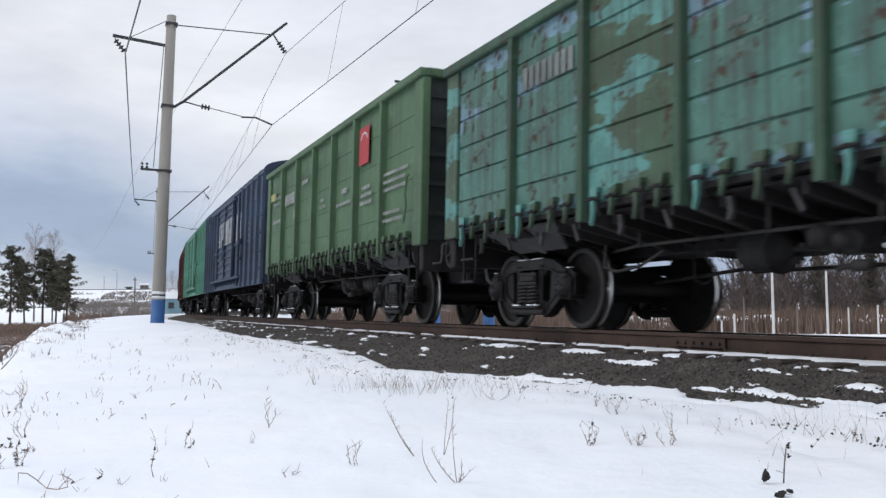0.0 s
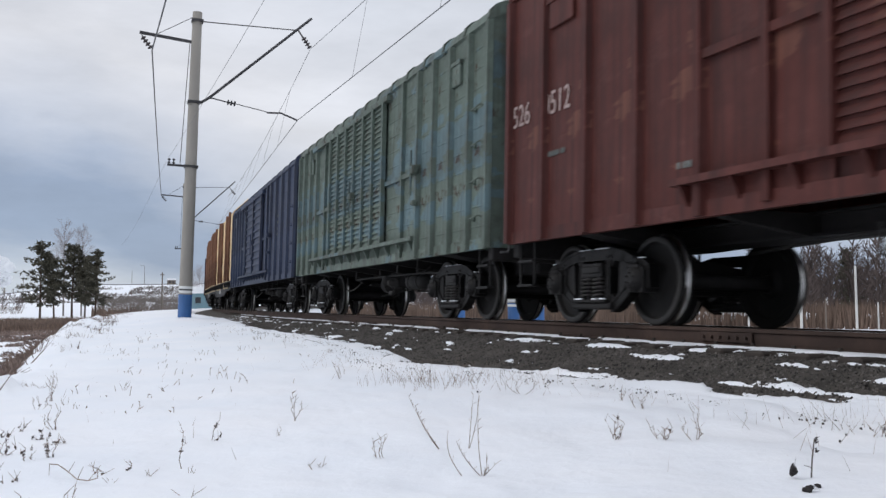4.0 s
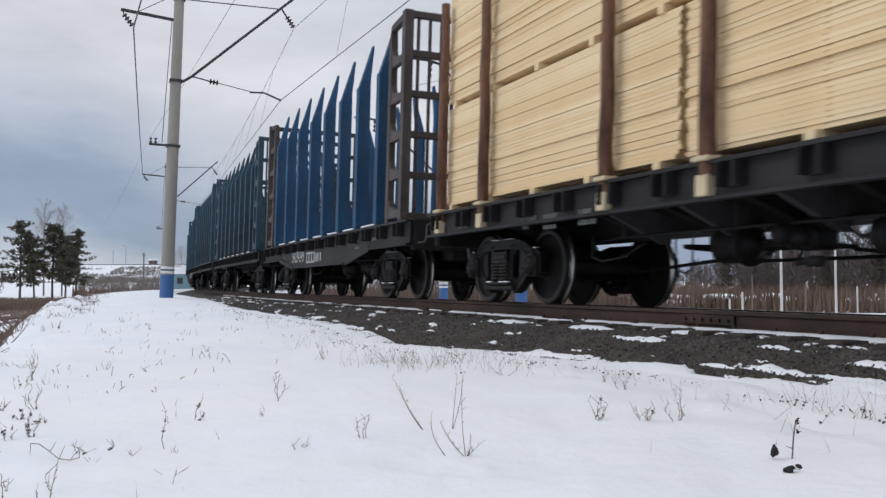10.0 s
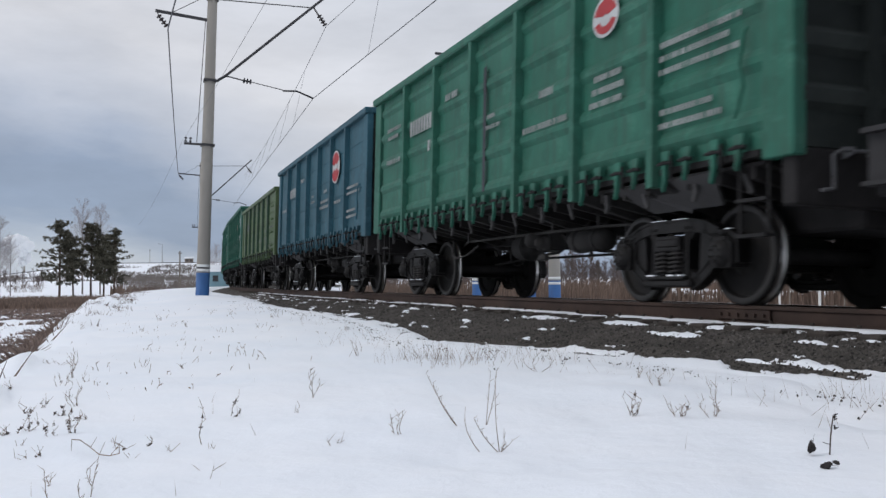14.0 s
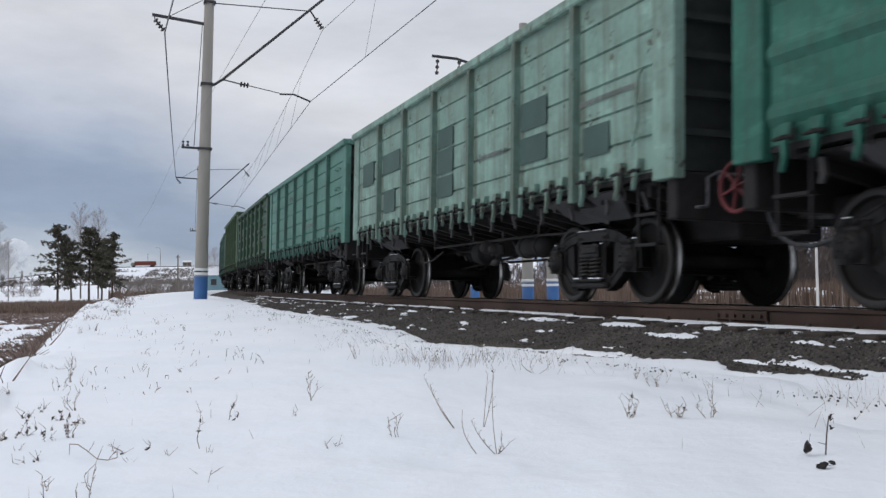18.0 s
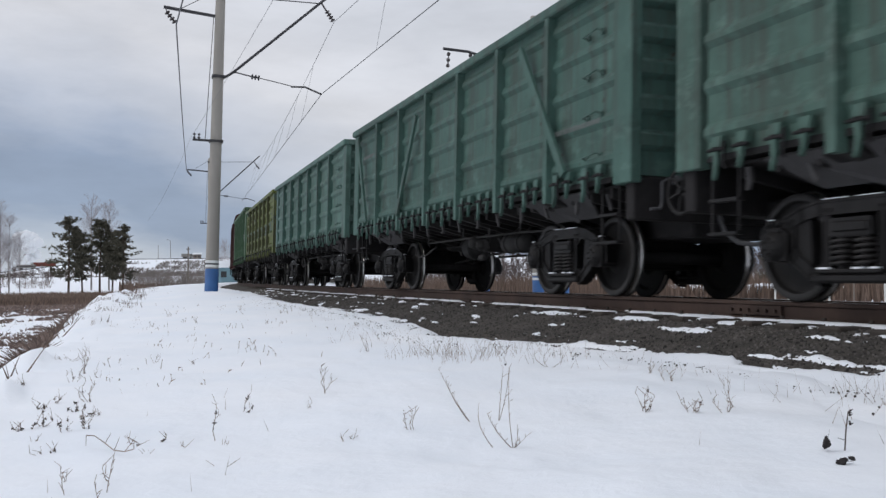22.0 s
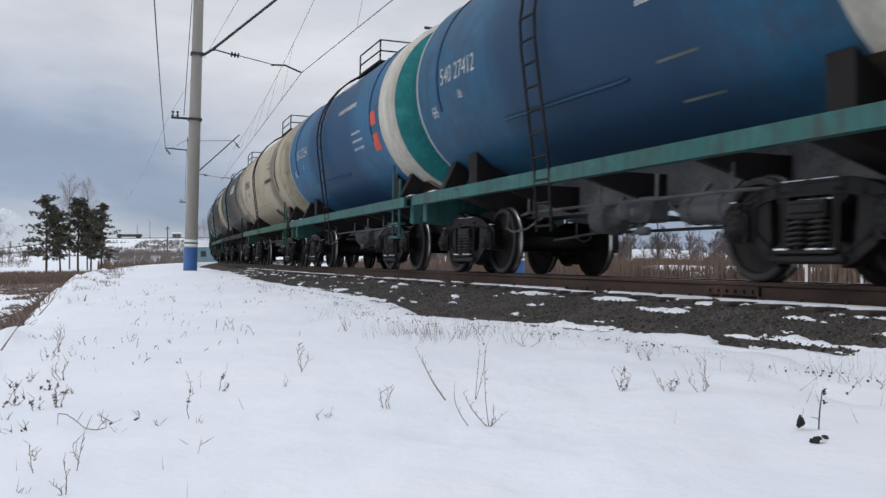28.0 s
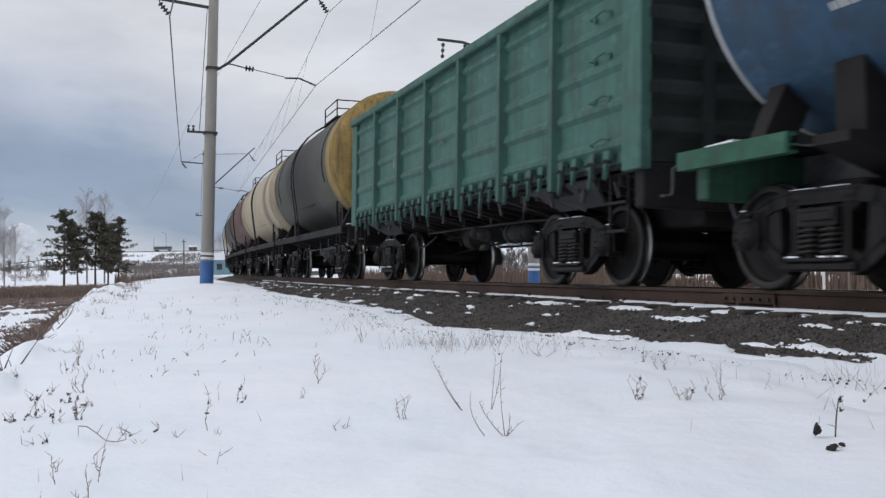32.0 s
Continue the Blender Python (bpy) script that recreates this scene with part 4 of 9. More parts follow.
def brake_gear(root, mat, dy=0.0, dz=0.0):
    for name, fn_ in (("air_reservoir", reservoir_shape), ("brake_cylinder", cylinder_shape), ("air_distributor", distributor_shape), ("brake_rigging", rigging_shape)):
        part(name, name, fn_, mat, root, shift(0, dy, dz))


def lettering(root, mat, rows, y, key, name="lettering", label="worn white stencilled lettering"):
    """Unreadable writing as plain bars: x, z, length, height."""
    def build(s):
        rng = random.Random(key)
        for x, z, w, h in rows:
            u = x
            while u < x + w - 0.02:
                k = min(rng.uniform(0.35, 0.6) * h, x + w - u)
                s.box(u, u + k, y - 0.003, y + 0.002, z, z + h)
                u += k + h * (0.34 if rng.random() < 0.85 else 0.8)
    ob = part(name, ("bars", key), build, mat, root, label=label)
    ob["kind"] = "stuff"
    return ob


def number(root, text, x, z, h, y, mat, label="stencilled wagon number"):
    def build(s):
        cu = bpy.data.curves.new("number", "FONT")
        cu.body, cu.size, cu.extrude = text, h * 1.42, 0.002
        ob = bpy.data.objects.new("number", cu)
        me = ob.to_mesh()
        s.add([(x + v.co.x * 0.82, y - v.co.z, z + v.co.y) for v in me.vertices], [tuple(p.vertices) for p in me.polygons])
        ob.to_mesh_clear()
        bpy.data.objects.remove(ob)
        bpy.data.curves.remove(cu)
    ob = part("number", ("number", text, x, z), build, mat, root, label=label)
    ob["kind"] = "stuff"
    return ob


# ---- open wagons ----
GP_ = 4.325

def panel_shape(w, z0, z1, style):
    """One bay of an open wagon's side, facing -y: planked, ribbed or plain pressed sheet."""
    def build(s):
        n = 6 if style == "plank" else 5
        prof = [(0.0, z0)]
        h = (z1 - z0) / n
        for i in range(n):
            a, b = z0 + i * h, z0 + (i + 1) * h
            if style == "plank":
                prof += [(0.0, a + 0.015), (-0.028, a + 0.03), (-0.030, b - 0.008), (0.0, b)]
            elif style == "rib":
                prof += [(0.0, a + h * 0.30), (-0.045, a + h * 0.44), (-0.045, a + h * 0.56), (0.0, a + h * 0.70), (0.0, b)]
            else:
                prof += [(0.0, b - 0.03), (-0.012, b - 0.02), (-0.012, b - 0.005), (0.0, b)]
        v, f = [], []
        for x in (-w / 2, w / 2):
            v += [(x, y, z) for y, z in prof]
        m = len(prof)
        f = [(i, i + 1, m + i + 1, m + i) for i in range(m - 1)]
        s.add(v, f)
        s.add([(-w / 2, 0.05, z0), (w / 2, 0.05, z0), (w / 2, 0.05, z1), (-w / 2, 0.05, z1)], [(0, 1, 2, 3)])
    return build


def post_shape(z0, z1):
    def build(s):
        s.prism([(-0.07, 0.0), (-0.055, -0.12), (0.055, -0.12), (0.07, 0.0)], z0, z1, "z")
    return build


def hatch_shape(s):
    """Hatch hinges, hooks and pointed locks hanging below one bay, facing -y."""
    for x in (-0.60, -0.24, 0.20, 0.56):
        tall = x in (-0.60, 0.20)
        s.slot = 0
        z = 1.12 if tall else 1.20
        s.prism([(x - 0.030, 1.42), (x + 0.040, 1.42), (x + 0.042, z + 0.16), (x + 0.018, z + 0.07), (x - 0.012, z), (x - 0.026, z + 0.02), (x - 0.004, z + 0.11), (x - 0.008, 1.32)], -0.10, -0.055)
        s.prism([(x - 0.07, 1.53), (x + 0.08, 1.53), (x + 0.055, 1.42), (x - 0.045, 1.42)], -0.075, 0.0)
        s.slot = 1
        s.tube([(x - 0.11, -0.085, 1.405), (x + 0.12, -0.085, 1.405)], 0.017, 6)
        s.box(x - 0.035, x + 0.045, -0.11, -0.02, 1.385, 1.43, 0.01)
        if tall:
            s.tube([(x + 0.13, -0.085, 1.47), (x + 0.15, -0.10, 1.36), (x + 0.11, -0.075, 1.26), (x + 0.13, -0.06, 1.22)], 0.016, 6)
    s.slot = 2
    s.prism([(-0.46, 1.24), (-0.39, 1.24), (-0.37, 1.10), (-0.41, 1.02), (-0.45, 1.03), (-0.43, 1.10)], 0.14, 0.18)
    s.prism([(0.30, 1.22), (0.36, 1.22), (0.46, 1.04), (0.43, 1.01)], 0.16, 0.19)
    s.slot = 1
    s.box(-0.78, 0.78, -0.02, 0.0, 1.31, 1.37)
    s.slot = 0


def bolster_wing_shape(s):
    """The dusty flared plate over a bogie, turned out and down, paled for caught light."""
    v = [(x, y, z) for y, z in ((-1.40, 1.26), (-1.02, 0.99)) for x in ((-0.95, 0.95) if z > 1.1 else (-0.62, 0.62))]
    v += [(x, y + 0.03, z + 0.03) for x, y, z in v]
    s.add(v, [(0, 1, 3, 2), (4, 6, 7, 5), (0, 4, 5, 1), (2, 3, 7, 6), (0, 2, 6, 4), (1, 5, 7, 3)])
    s.beam((-0.5, -1.26, 1.20), (0.1, -1.02, 0.97), 0.03, 0.05)


def hatch_cover_shape(s):
    """Sloping plate with three ribs pressed out below it, swept from its outer to its inner edge."""
    edge = [(-0.66, 0.03), (-0.66, 0.0)]
    for x in (-0.5, 0.0, 0.5):
        edge += [(x - 0.03, 0.0), (x - 0.03, -0.12), (x + 0.03, -0.12), (x + 0.03, 0.0)]
    edge += [(0.66, 0.0), (0.66, 0.03)]
    n = len(edge)
    v = [(x, y, z0 + z) for y, z0 in ((-1.32, 1.27), (-0.30, 1.08)) for x, z in edge]
    s.add(v, [(i, (i + 1) % n, n + (i + 1) % n, n + i) for i in range(n)] + [tuple(range(n - 1, -1, -1)), tuple(range(n, 2 * n))])


def sill_shape(hl, z0=0.98, z1=1.30):
    return lambda s: s.prism([(-0.28, z0), (0.28, z0), (0.28, z0 + 0.03), (0.2, z0 + 0.03), (0.2, z1 - 0.03), (0.28, z1 - 0.03), (0.28, z1), (-0.28, z1), (-0.28, z1 - 0.03), (-0.2, z1 - 0.03), (-0.2, z0 + 0.03), (-0.28, z0 + 0.03)], -hl, hl, "x")


def cross_shape(half, top, mid, w):
    return lambda s: s.prism([(-half, top), (-half, top - 0.09), (-0.3, mid), (0.3, mid), (half, top - 0.09), (half, top)], -w, w, "x")


def end_beam_shape(half, z0, z1):
    return lambda s: s.box(-0.09, 0.09, -half, half, z0, z1, 0.02)


def frame_parts(root, hl, piv, xs, half=1.42, top=1.30, z0=0.98, sill=None, cross=None, ends=None):
    """Centre sill, body bolsters, cross beams and end beams of a wagon."""
    part("centre_sill", ("sill", hl, z0, top), sill_shape(hl, z0, top + (0.15 if sill else 0)), sill or M_UNDER, root)
    for x in (-piv, piv):
        part("body_bolster", ("bodybolster", half, top), cross_shape(half, top - 0.01, 0.88, 0.2), M_UNDER, root, shift(x))
    for x in xs:
        part("cross_beam", ("crossbeam", half, top), cross_shape(half, top - 0.02, 0.90, 0.05), cross or M_UNDER, root, shift(x))
    for e in (-1, 1):
        part("end_beam", ("endbeam", half, top, z0), end_beam_shape(half, 1.0 if z0 > 0.9 else 0.86, top + 0.05), ends or M_UNDER, root, shift(e * (hl - 0.09)))


def handhold_shape(s):
    s.tube([(-0.17, 0.02, -0.03), (-0.17, -0.07, 0), (0.17, -0.07, 0.03), (0.17, 0.02, 0.0)], 0.011, 6)
    for x in (-0.17, 0.17):
        s.box(x - 0.028, x + 0.028, -0.012, 0.01, -0.035, 0.035)


def end_wall_shape(H):
    return lambda s: s.box(-0.03, 0.03, -1.43, 1.43, 1.36, H - 0.06)


def end_rib_shape(style):
    def build(s):
        if style == "rib":
            s.prism([(0.03, -0.12), (0.10, -0.06), (0.10, 0.06), (0.03, 0.12)], -1.38, 1.38)
        else:
            s.box(0.03, 0.09, -1.40, 1.40, -0.035, 0.035)
    return build


def handwheel_shape(s):
    s.tube([(0.24 * math.cos(a), -0.06, 0.24 * math.sin(a)) for k in range(21) for a in (2 * math.pi * k / 20,)], 0.022, 6, False)
    for k in range(3):
        a = math.pi * k / 3 + 0.3
        s.tube([(0.24 * math.cos(a), -0.06, 0.24 * math.sin(a)), (-0.24 * math.cos(a), -0.06, -0.24 * math.sin(a))], 0.016, 5)
    s.tube([(0, -0.1, 0), (0, 0.3, 0)], 0.035, 8)


def gondola(name, mat, H, style="plain", steps=True, label="", load=None, letters=None, lean=False, rim=None, wheel=None, panels=None, posts=None, ends=None):
    root = new(name)
    tagged(root, label, "freight wagon", "wagons of the goods train")
    zt = H - 0.14
    bay = 12.2 / 7
    frame_parts(root, 6.45, GP_, [-6.05 + bay * i for i in range(1, 7)], z0=0.88, cross=M_DUST)
    for q in (-1, 1):
        turn = Matrix.Identity(4) if q < 0 else MIRROR
        side = shift(0, q * 1.43) @ turn
        for i in range(7):
            x = (-6.05 + bay * (i + 0.5))
            part("panel", ("panel", H, style), panel_shape(bay, 1.38, zt + 0.02, style), (panels or {}).get(i, mat), root, shift(x, q * 1.43) @ turn)
            part("hatch_lock", "hatch", hatch_shape, mat, root, shift(x, q * 1.46) @ turn, extra=(M_GRIME, M_PALE))
            part("hatch_cover", "hatch_cover", hatch_cover_shape, M_DUST if i in (1, 5) else M_UNDER, root, shift(x, 0) @ turn)
        for i in range(1, 7):
            part("post", ("post", H), post_shape(1.19, zt), posts or mat, root, shift(-6.05 + bay * i, q * 1.43) @ turn)
        for e in (-1, 1):
            # the pale colour also holds light that the hatch edge catches here
            part("bolster_wing", "bolster_wing", bolster_wing_shape, M_PALE, root, turn @ shift(e * GP_))
            part("corner_post", ("corner", H, e), lambda s, e=e: s.box(-0.20, 0.20, -0.05, 0.09, 1.27, zt, 0.012), mat, root, shift(e * 6.30, q * 1.44) @ turn)
            part("footstep", "step", step_shape, M_GRIME, root, shift(e * 5.85, q * 1.36))
            if steps and e * q < 0:
                for k in range(4):
                    part("handhold", "handhold", handhold_shape, mat, root, shift(e * 5.6, q * 1.46, 1.65 + k * (H - 2.1) / 3.4) @ turn)
            elif e * q < 0:
                part("uncoupling_rod", "rod", lambda s: s.tube([(0.0, -0.02, 2.48), (0.02, -0.07, 2.42), (-0.04, -0.07, 2.15), (0.02, -0.07, 1.95), (-0.12, -0.06, 1.68)], 0.02, 6), mat, root, shift(e * 5.9, q * 1.47) @ turn)
            if e * q > 0:
                part("handwheel", "handwheel", handwheel_shape, wheel or M_GRIME, root, shift(e * 6.72, q * 1.20, 1.12) @ turn)
        part("top_rail", ("rim", H), lambda s: s.box(-6.52, 6.52, -0.13, 0.06, zt, H, 0.02), rim or mat, root, side)
    for e in (-1, 1):
        turn = Matrix.Identity(4) if e > 0 else MIRROR
        # end wall, ribs and posts get the dark colour that stands for the gap's shade
        wall = part("end_wall", ("endwall", H), end_wall_shape(H), ends or M_ENDSHADE, root, shift(e * 6.40) @ turn)
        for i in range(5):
            part("end_rib", ("endrib", style), end_rib_shape(style), ends or M_ENDSHADE, wall, shift(0, 0, 1.55 + (H - 1.75) * (i + 0.5) / 5))
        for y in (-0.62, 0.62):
            part("end_post", ("endpost", H), lambda s: s.box(0.02, 0.115, -0.07, 0.07, 1.30, H - 0.05), ends or M_ENDSHADE, wall, shift(0, y))
        part("end_rail", ("endrim", H), lambda s: s.box(-0.06, 0.15, -1.43, 1.43, zt, H - 0.003, 0.02), rim or mat, root, shift(e * 6.40) @ turn)
    part("floor", "gondola_floor", lambda s: s.box(-6.38, 6.38, -1.4, 1.4, 1.33, 1.37), M_UNDER, root)
    brake_gear(root, M_DUST)
    if lean:
        for i, (xa, xb, zb) in enumerate(((5.0, 3.6, 3.4), (-5.0, -5.9, 3.5), (-2.5, -1.3, 3.3))):
            part("brace", ("brace", i), lambda s: s.beam((xa, -1.56, 1.5), (xb, -1.56, zb), 0.12, 0.05, (0, 1, 0)), mat, root)
    ends_gear(root, 6.42)
    for x in (-4.325, 4.325):
        bogie(root, x - 0.22)
    if letters:
        letters(root)
    if load:
        load(root)
    return root


def plate(root, x0, x1, z0, z1, mat, y, name="emblem", label=""):
    return part(name, (name, x0, x1, z0, z1, y), lambda s: s.box(x0, x1, y - 0.003, y + 0.003, z0, z1), mat, root, label=label)


def disc(root, x, z, rx, rz, mat, y, name="emblem", a0=0.0, a1=2 * math.pi, inner=0.0):
    """A round emblem, or an arc of one when inner is given."""
    def build(s):
        n = 28
        ring = [(x + rx * math.cos(a), y, z + rz * math.sin(a)) for k in range(n + 1) for a in (a0 + (a1 - a0) * k / n,)]
        core = [(x + rx * inner * math.cos(a), y, z + rz * inner * math.sin(a)) for k in range(n + 1) for a in (a0 + (a1 - a0) * k / n,)]
        s.add(ring + core, [(k, k + 1, n + 2 + k, n + 1 + k) for k in range(n)])
    return part(name, (name, x, z, rx, a0, y), build, mat, root)


def board_load(root):
    """Boards piled above the rim of an open wagon, held by round stakes."""
    rng = random.Random(3)
    load = part("board_load", "board_load", lambda s: s.box(-5.75, 5.05, -1.22, 1.22, 1.40, 3.396), M_OLDBOARD, root, label="yellowed boards piled above the rim")
    z = 3.40
    while z < 4.98:
        h = rng.uniform(0.13, 0.17)
        sy = rng.uniform(-0.03, 0.02)
        for k in range(9):
            at = shift(-0.35 + rng.uniform(-0.12, 0.12), -1.22 + 2.44 * (k + 0.5) / 9 + (sy if k == 0 else 0), z + h / 2) @ Matrix.Diagonal((1, 1, (h - 0.006) / 0.144, 1))
            part("board", "load_board", lambda s: s.box(-5.4, 5.4, -0.131, 0.131, -0.072, 0.072, 0.004), M_OLDBOARD, load, at)
        z += h
    for q in (-1, 1):
        for i, x in enumerate((5.8, 4.1, 1.95, 0.1, -1.9, -3.75, -5.72)):
            part("stake", ("loadstake", i % 3), lambda s, i=i: s.tube([(0.01 * math.sin(k * 2.1 + i), 0.01 * math.cos(k * 1.7), 1.45 + 3.7 * k / 6 + 0.06 * (i % 3) * (k == 6)) for k in range(7)], [0.085 - 0.003 * k for k in range(7)], 9), M_BARK, root, shift(x, q * 1.33), label="round stake with bark")


# ---- covered wagons ----
def box_bay(w, z0, z1, n=11):
    def build(s):
        h = (z1 - z0) / n
        prof = [(0.0, z0)]
        for i in range(n):
            b = z0 + (i + 1) * h
            prof += [(0.0, b - 0.03), (-0.008, b - 0.022), (-0.008, b - 0.008), (0.0, b)]
        m = len(prof)
        v = [(x, y, z) for x in (-w / 2, w / 2) for y, z in prof]
        s.add(v, [(i, i + 1, m + i + 1, m + i) for i in range(m - 1)])
    return build


def ribbed_leaf(w, z0, z1, n):
    """A door leaf of pressed sheet with level ridges; fine ones read as louvres."""
    def build(s):
        h = (z1 - z0) / n
        d = 0.05 if n < 16 else 0.035
        prof = [(0.03, z0), (0.0, z0)]
        for i in range(n):
            z = z0 + i * h
            prof += [(0.0, z + 0.02), (-d, z + h * 0.16), (-d, z + h * 0.26), (0.0, z + h * (0.55 if n < 16 else 0.9)), (0.0, z + h - 0.002)]
        prof += [(0.0, z1), (0.03, z1)]
        s.prism(prof, -w / 2, w / 2, "x")
    return build


def roof_shape(hl, ze, zp):
    def build(s):
        arc = [(1.45 * math.cos(math.pi * k / 16), ze + (zp - ze) * math.sin(math.pi * k / 16) ** 0.75) for k in range(17)]
        s.prism(arc + [(-1.40, ze - 0.02), (1.40, ze - 0.02)], -hl, hl, "x")
    return build


def roof_rib_shape(ze, zp):
    def build(s):
        arc = [(1.462 * math.cos(math.pi * k / 16), ze + 0.028 + (zp - ze) * math.sin(math.pi * k / 16) ** 0.75) for k in range(17)]
        s.prism(arc + [(-1.43, ze - 0.03), (1.43, ze - 0.03)], -0.045, 0.045, "x")
    return build


def boxcar(name, mat, L, label, fine=False, ze=4.40, zp=4.82, roof=None, letters=None, rail_mat=None, hinge=None, lines=11, ends=None):
    root = new(name)
    tagged(root, label, "freight wagon", "wagons of the goods train")
    hl, piv = L / 2 - 0.32, L / 2 - 2.35
    z0 = 1.10
    frame_parts(root, hl - 0.03, piv, [-hl + 2 * hl * i / 8 for i in range(1, 8)], 1.34, 1.14, 0.90)
    xs_front = [3.65 + (hl - 3.65) * i / 4 for i in range(5)]
    xs_rear = [-4.6 - (hl - 4.6) * i / (4 if hl > 7.5 else 3) for i in range(5 if hl > 7.5 else 4)]
    for q in (-1, 1):
        turn = Matrix.Identity(4) if q < 0 else MIRROR

        def at(x, y=1.40, turn=turn, q=q):
            return turn @ shift(x, -y)
        # sill along the foot of the wall
        part("side_sill", ("boxsill", L), lambda s: s.box(-hl, hl, -0.02, 0.06, z0 - 0.06, z0 + 0.10), mat, root, at(0))
        for xs in (xs_front, xs_rear):
            for a, b in zip(xs, xs[1:]):
                part("panel", ("boxbay", round(abs(b - a), 3), lines), box_bay(abs(b - a), z0, ze, lines), mat, root, at((a + b) / 2))
            for x in xs:
                e = 0.06 if abs(x) > hl - 0.01 else 0
                part("post", ("boxpost", ze), lambda s: s.prism([(-0.08, 0.0), (-0.05, -0.085), (0.05, -0.085), (0.08, 0.0)], z0 - 0.05, ze - 0.02, "z"), mat, root, at(x - math.copysign(e, x)))
        # plain stretches beside the door, each with a middle post and rail
        for a, b in ((-4.6, -2.95), (1.62, 3.65)):
            part("panel", ("boxbay", round(b - a, 3), lines), box_bay(b - a, z0, ze, lines), mat, root, at((a + b) / 2))
            part("post", ("boxthin", ze), lambda s: s.box(-0.05, 0.05, -0.07, 0.0, z0, ze - 0.02), mat, root, at((a + b) / 2 + 0.1))
            part("rail", ("boxrail", round(b - a, 3)), lambda s, w=b - a: s.box(-w / 2, w / 2, -0.055, 0.0, 2.55, 2.64), mat, root, at((a + b) / 2))
        cols = 6 if fine else 2
        wd = 4.5 / cols
        for k in range(cols):
            d = part("door_leaf", ("leaf", fine), ribbed_leaf(wd - 0.07, z0 + 0.32, ze - 0.16, 26 if fine else 11), mat, root, at(-2.9 + wd * (k + 0.5), 1.45))
        for k in range(cols + 1):
            part("door_post", ("doorpost", fine), lambda s: s.box(-0.05, 0.05, -0.07, 0.02, z0 + 0.28, ze - 0.12), mat, root, at(-2.9 + wd * k, 1.46))
        part("wall", "boxback", lambda s: s.box(-2.95, 1.62, 0.04, 0.07, z0, ze), mat, root, at(0))
        for x in (-0.66, 3.72):
            part("door_latch", "latch", lambda s: s.box(-0.09, 0.09, -0.12, 0.0, 2.52, 2.68, 0.02).tube([(-0.05, -0.10, 2.15), (-0.02, -0.11, 2.5), (-0.05, -0.1, 2.95)], 0.022, 6).box(-0.07, 0.07, -0.10, 0, 1.97, 2.06, 0.02), hinge or mat, root, at(x, 1.47))
        part("door_track", "doortrack", lambda s: s.box(-4.95, 3.65, -0.15, -0.02, 1.36, 1.43), rail_mat or mat, root, at(0))
        part("door_track", "doortracktop", lambda s: s.box(-4.95, 1.9, -0.12, 0.0, ze - 0.17, ze - 0.06), rail_mat or mat, root, at(0))
        for k in range(12):
            part("track_bracket", "trackbracket", lambda s: s.prism([(-0.14, 1.36), (0.0, 1.36), (0.0, 1.16), (-0.03, 1.16)], -0.02, 0.02, "x"), rail_mat or mat, root, at(-4.8 + 0.75 * k))
        for e in (-1, 1):
            part("hatch_window", "box_hatch", lambda s: s.box(-0.30, 0.30, -0.05, 0.0, 3.70, 4.06, 0.01).box(-0.33, 0.33, -0.07, 0.0, 4.03, 4.09), mat, root, at(e * (hl - 1.5)))
            part("footstep", "step", step_shape, M_GRIME, root, at(e * (hl - 0.4), 1.30) @ shift(0, 0, -0.15))
        for k in range(4):
            part("handhold", "handhold", handhold_shape, mat, root, at(hl - 0.42, 1.42) @ shift(0, 0, 1.5 + 0.55 * k))
    for e in (-1, 1):
        turn = Matrix.Identity(4) if e > 0 else MIRROR
        part("end_wall", ("boxend", ze, zp), lambda s: s.prism([(-1.40, z0 - 0.05), (1.40, z0 - 0.05), (1.40, ze), (0.9, ze + (zp - ze) * 0.72), (0, zp - 0.03), (-0.9, ze + (zp - ze) * 0.72), (-1.40, ze)], -0.03, 0.03, "x"), ends or mat, root, shift(e * (hl - 0.03)) @ turn)
        for y in (-0.55, 0.55):
            part("end_post", ("endpost", zp), lambda s: s.prism([(-0.08, 0.0), (-0.05, 0.10), (0.05, 0.10), (0.08, 0.0)], z0, zp - 0.2, "z"), ends or mat, root, shift(e * hl, y) @ turn @ Matrix.Rotation(-math.pi / 2, 4, "Z"))
    part("roof", ("roof", L), roof_shape(hl, ze, zp), roof or mat, root)
    for i in range(15):
        part("roof_rib", ("roofrib", ze, zp), roof_rib_shape(ze, zp), roof or mat, root, shift(-hl + 0.06 + (2 * hl - 0.12) * i / 14))
    brake_gear(root, M_DUST, 0, -0.10)
    ends_gear(root, hl - 0.05)
    for x in (-piv, piv):
        bogie(root, x - 0.28)
    if letters:
        letters(root)
    return root


# ---- flat wagons ----
def flat_side_shape(s):
    """The fish-bellied side beam, web and flanges, its outer face towards -y."""
    hl = 6.85
    s.prism([(-hl, 1.36), (hl, 1.36), (hl, 0.93), (4.5, 0.95), (2.7, 0.70), (-2.7, 0.70), (-4.5, 0.95), (-hl, 0.93)], -0.02, 0.02)
    s.box(-hl, hl, -0.10, 0.02, 1.33, 1.37)
    s.box(-2.72, 2.72, -0.10, 0.02, 0.69, 0.725)
    for e in (-1, 1):
        s.beam((e * 2.7, -0.05, 0.71), (e * 4.5, -0.05, 0.955), 0.10, 0.03, (0, 1, 0))
        s.box(*sorted((e * 4.5, e * hl)), -0.09, 0.02, 0.93, 0.965)


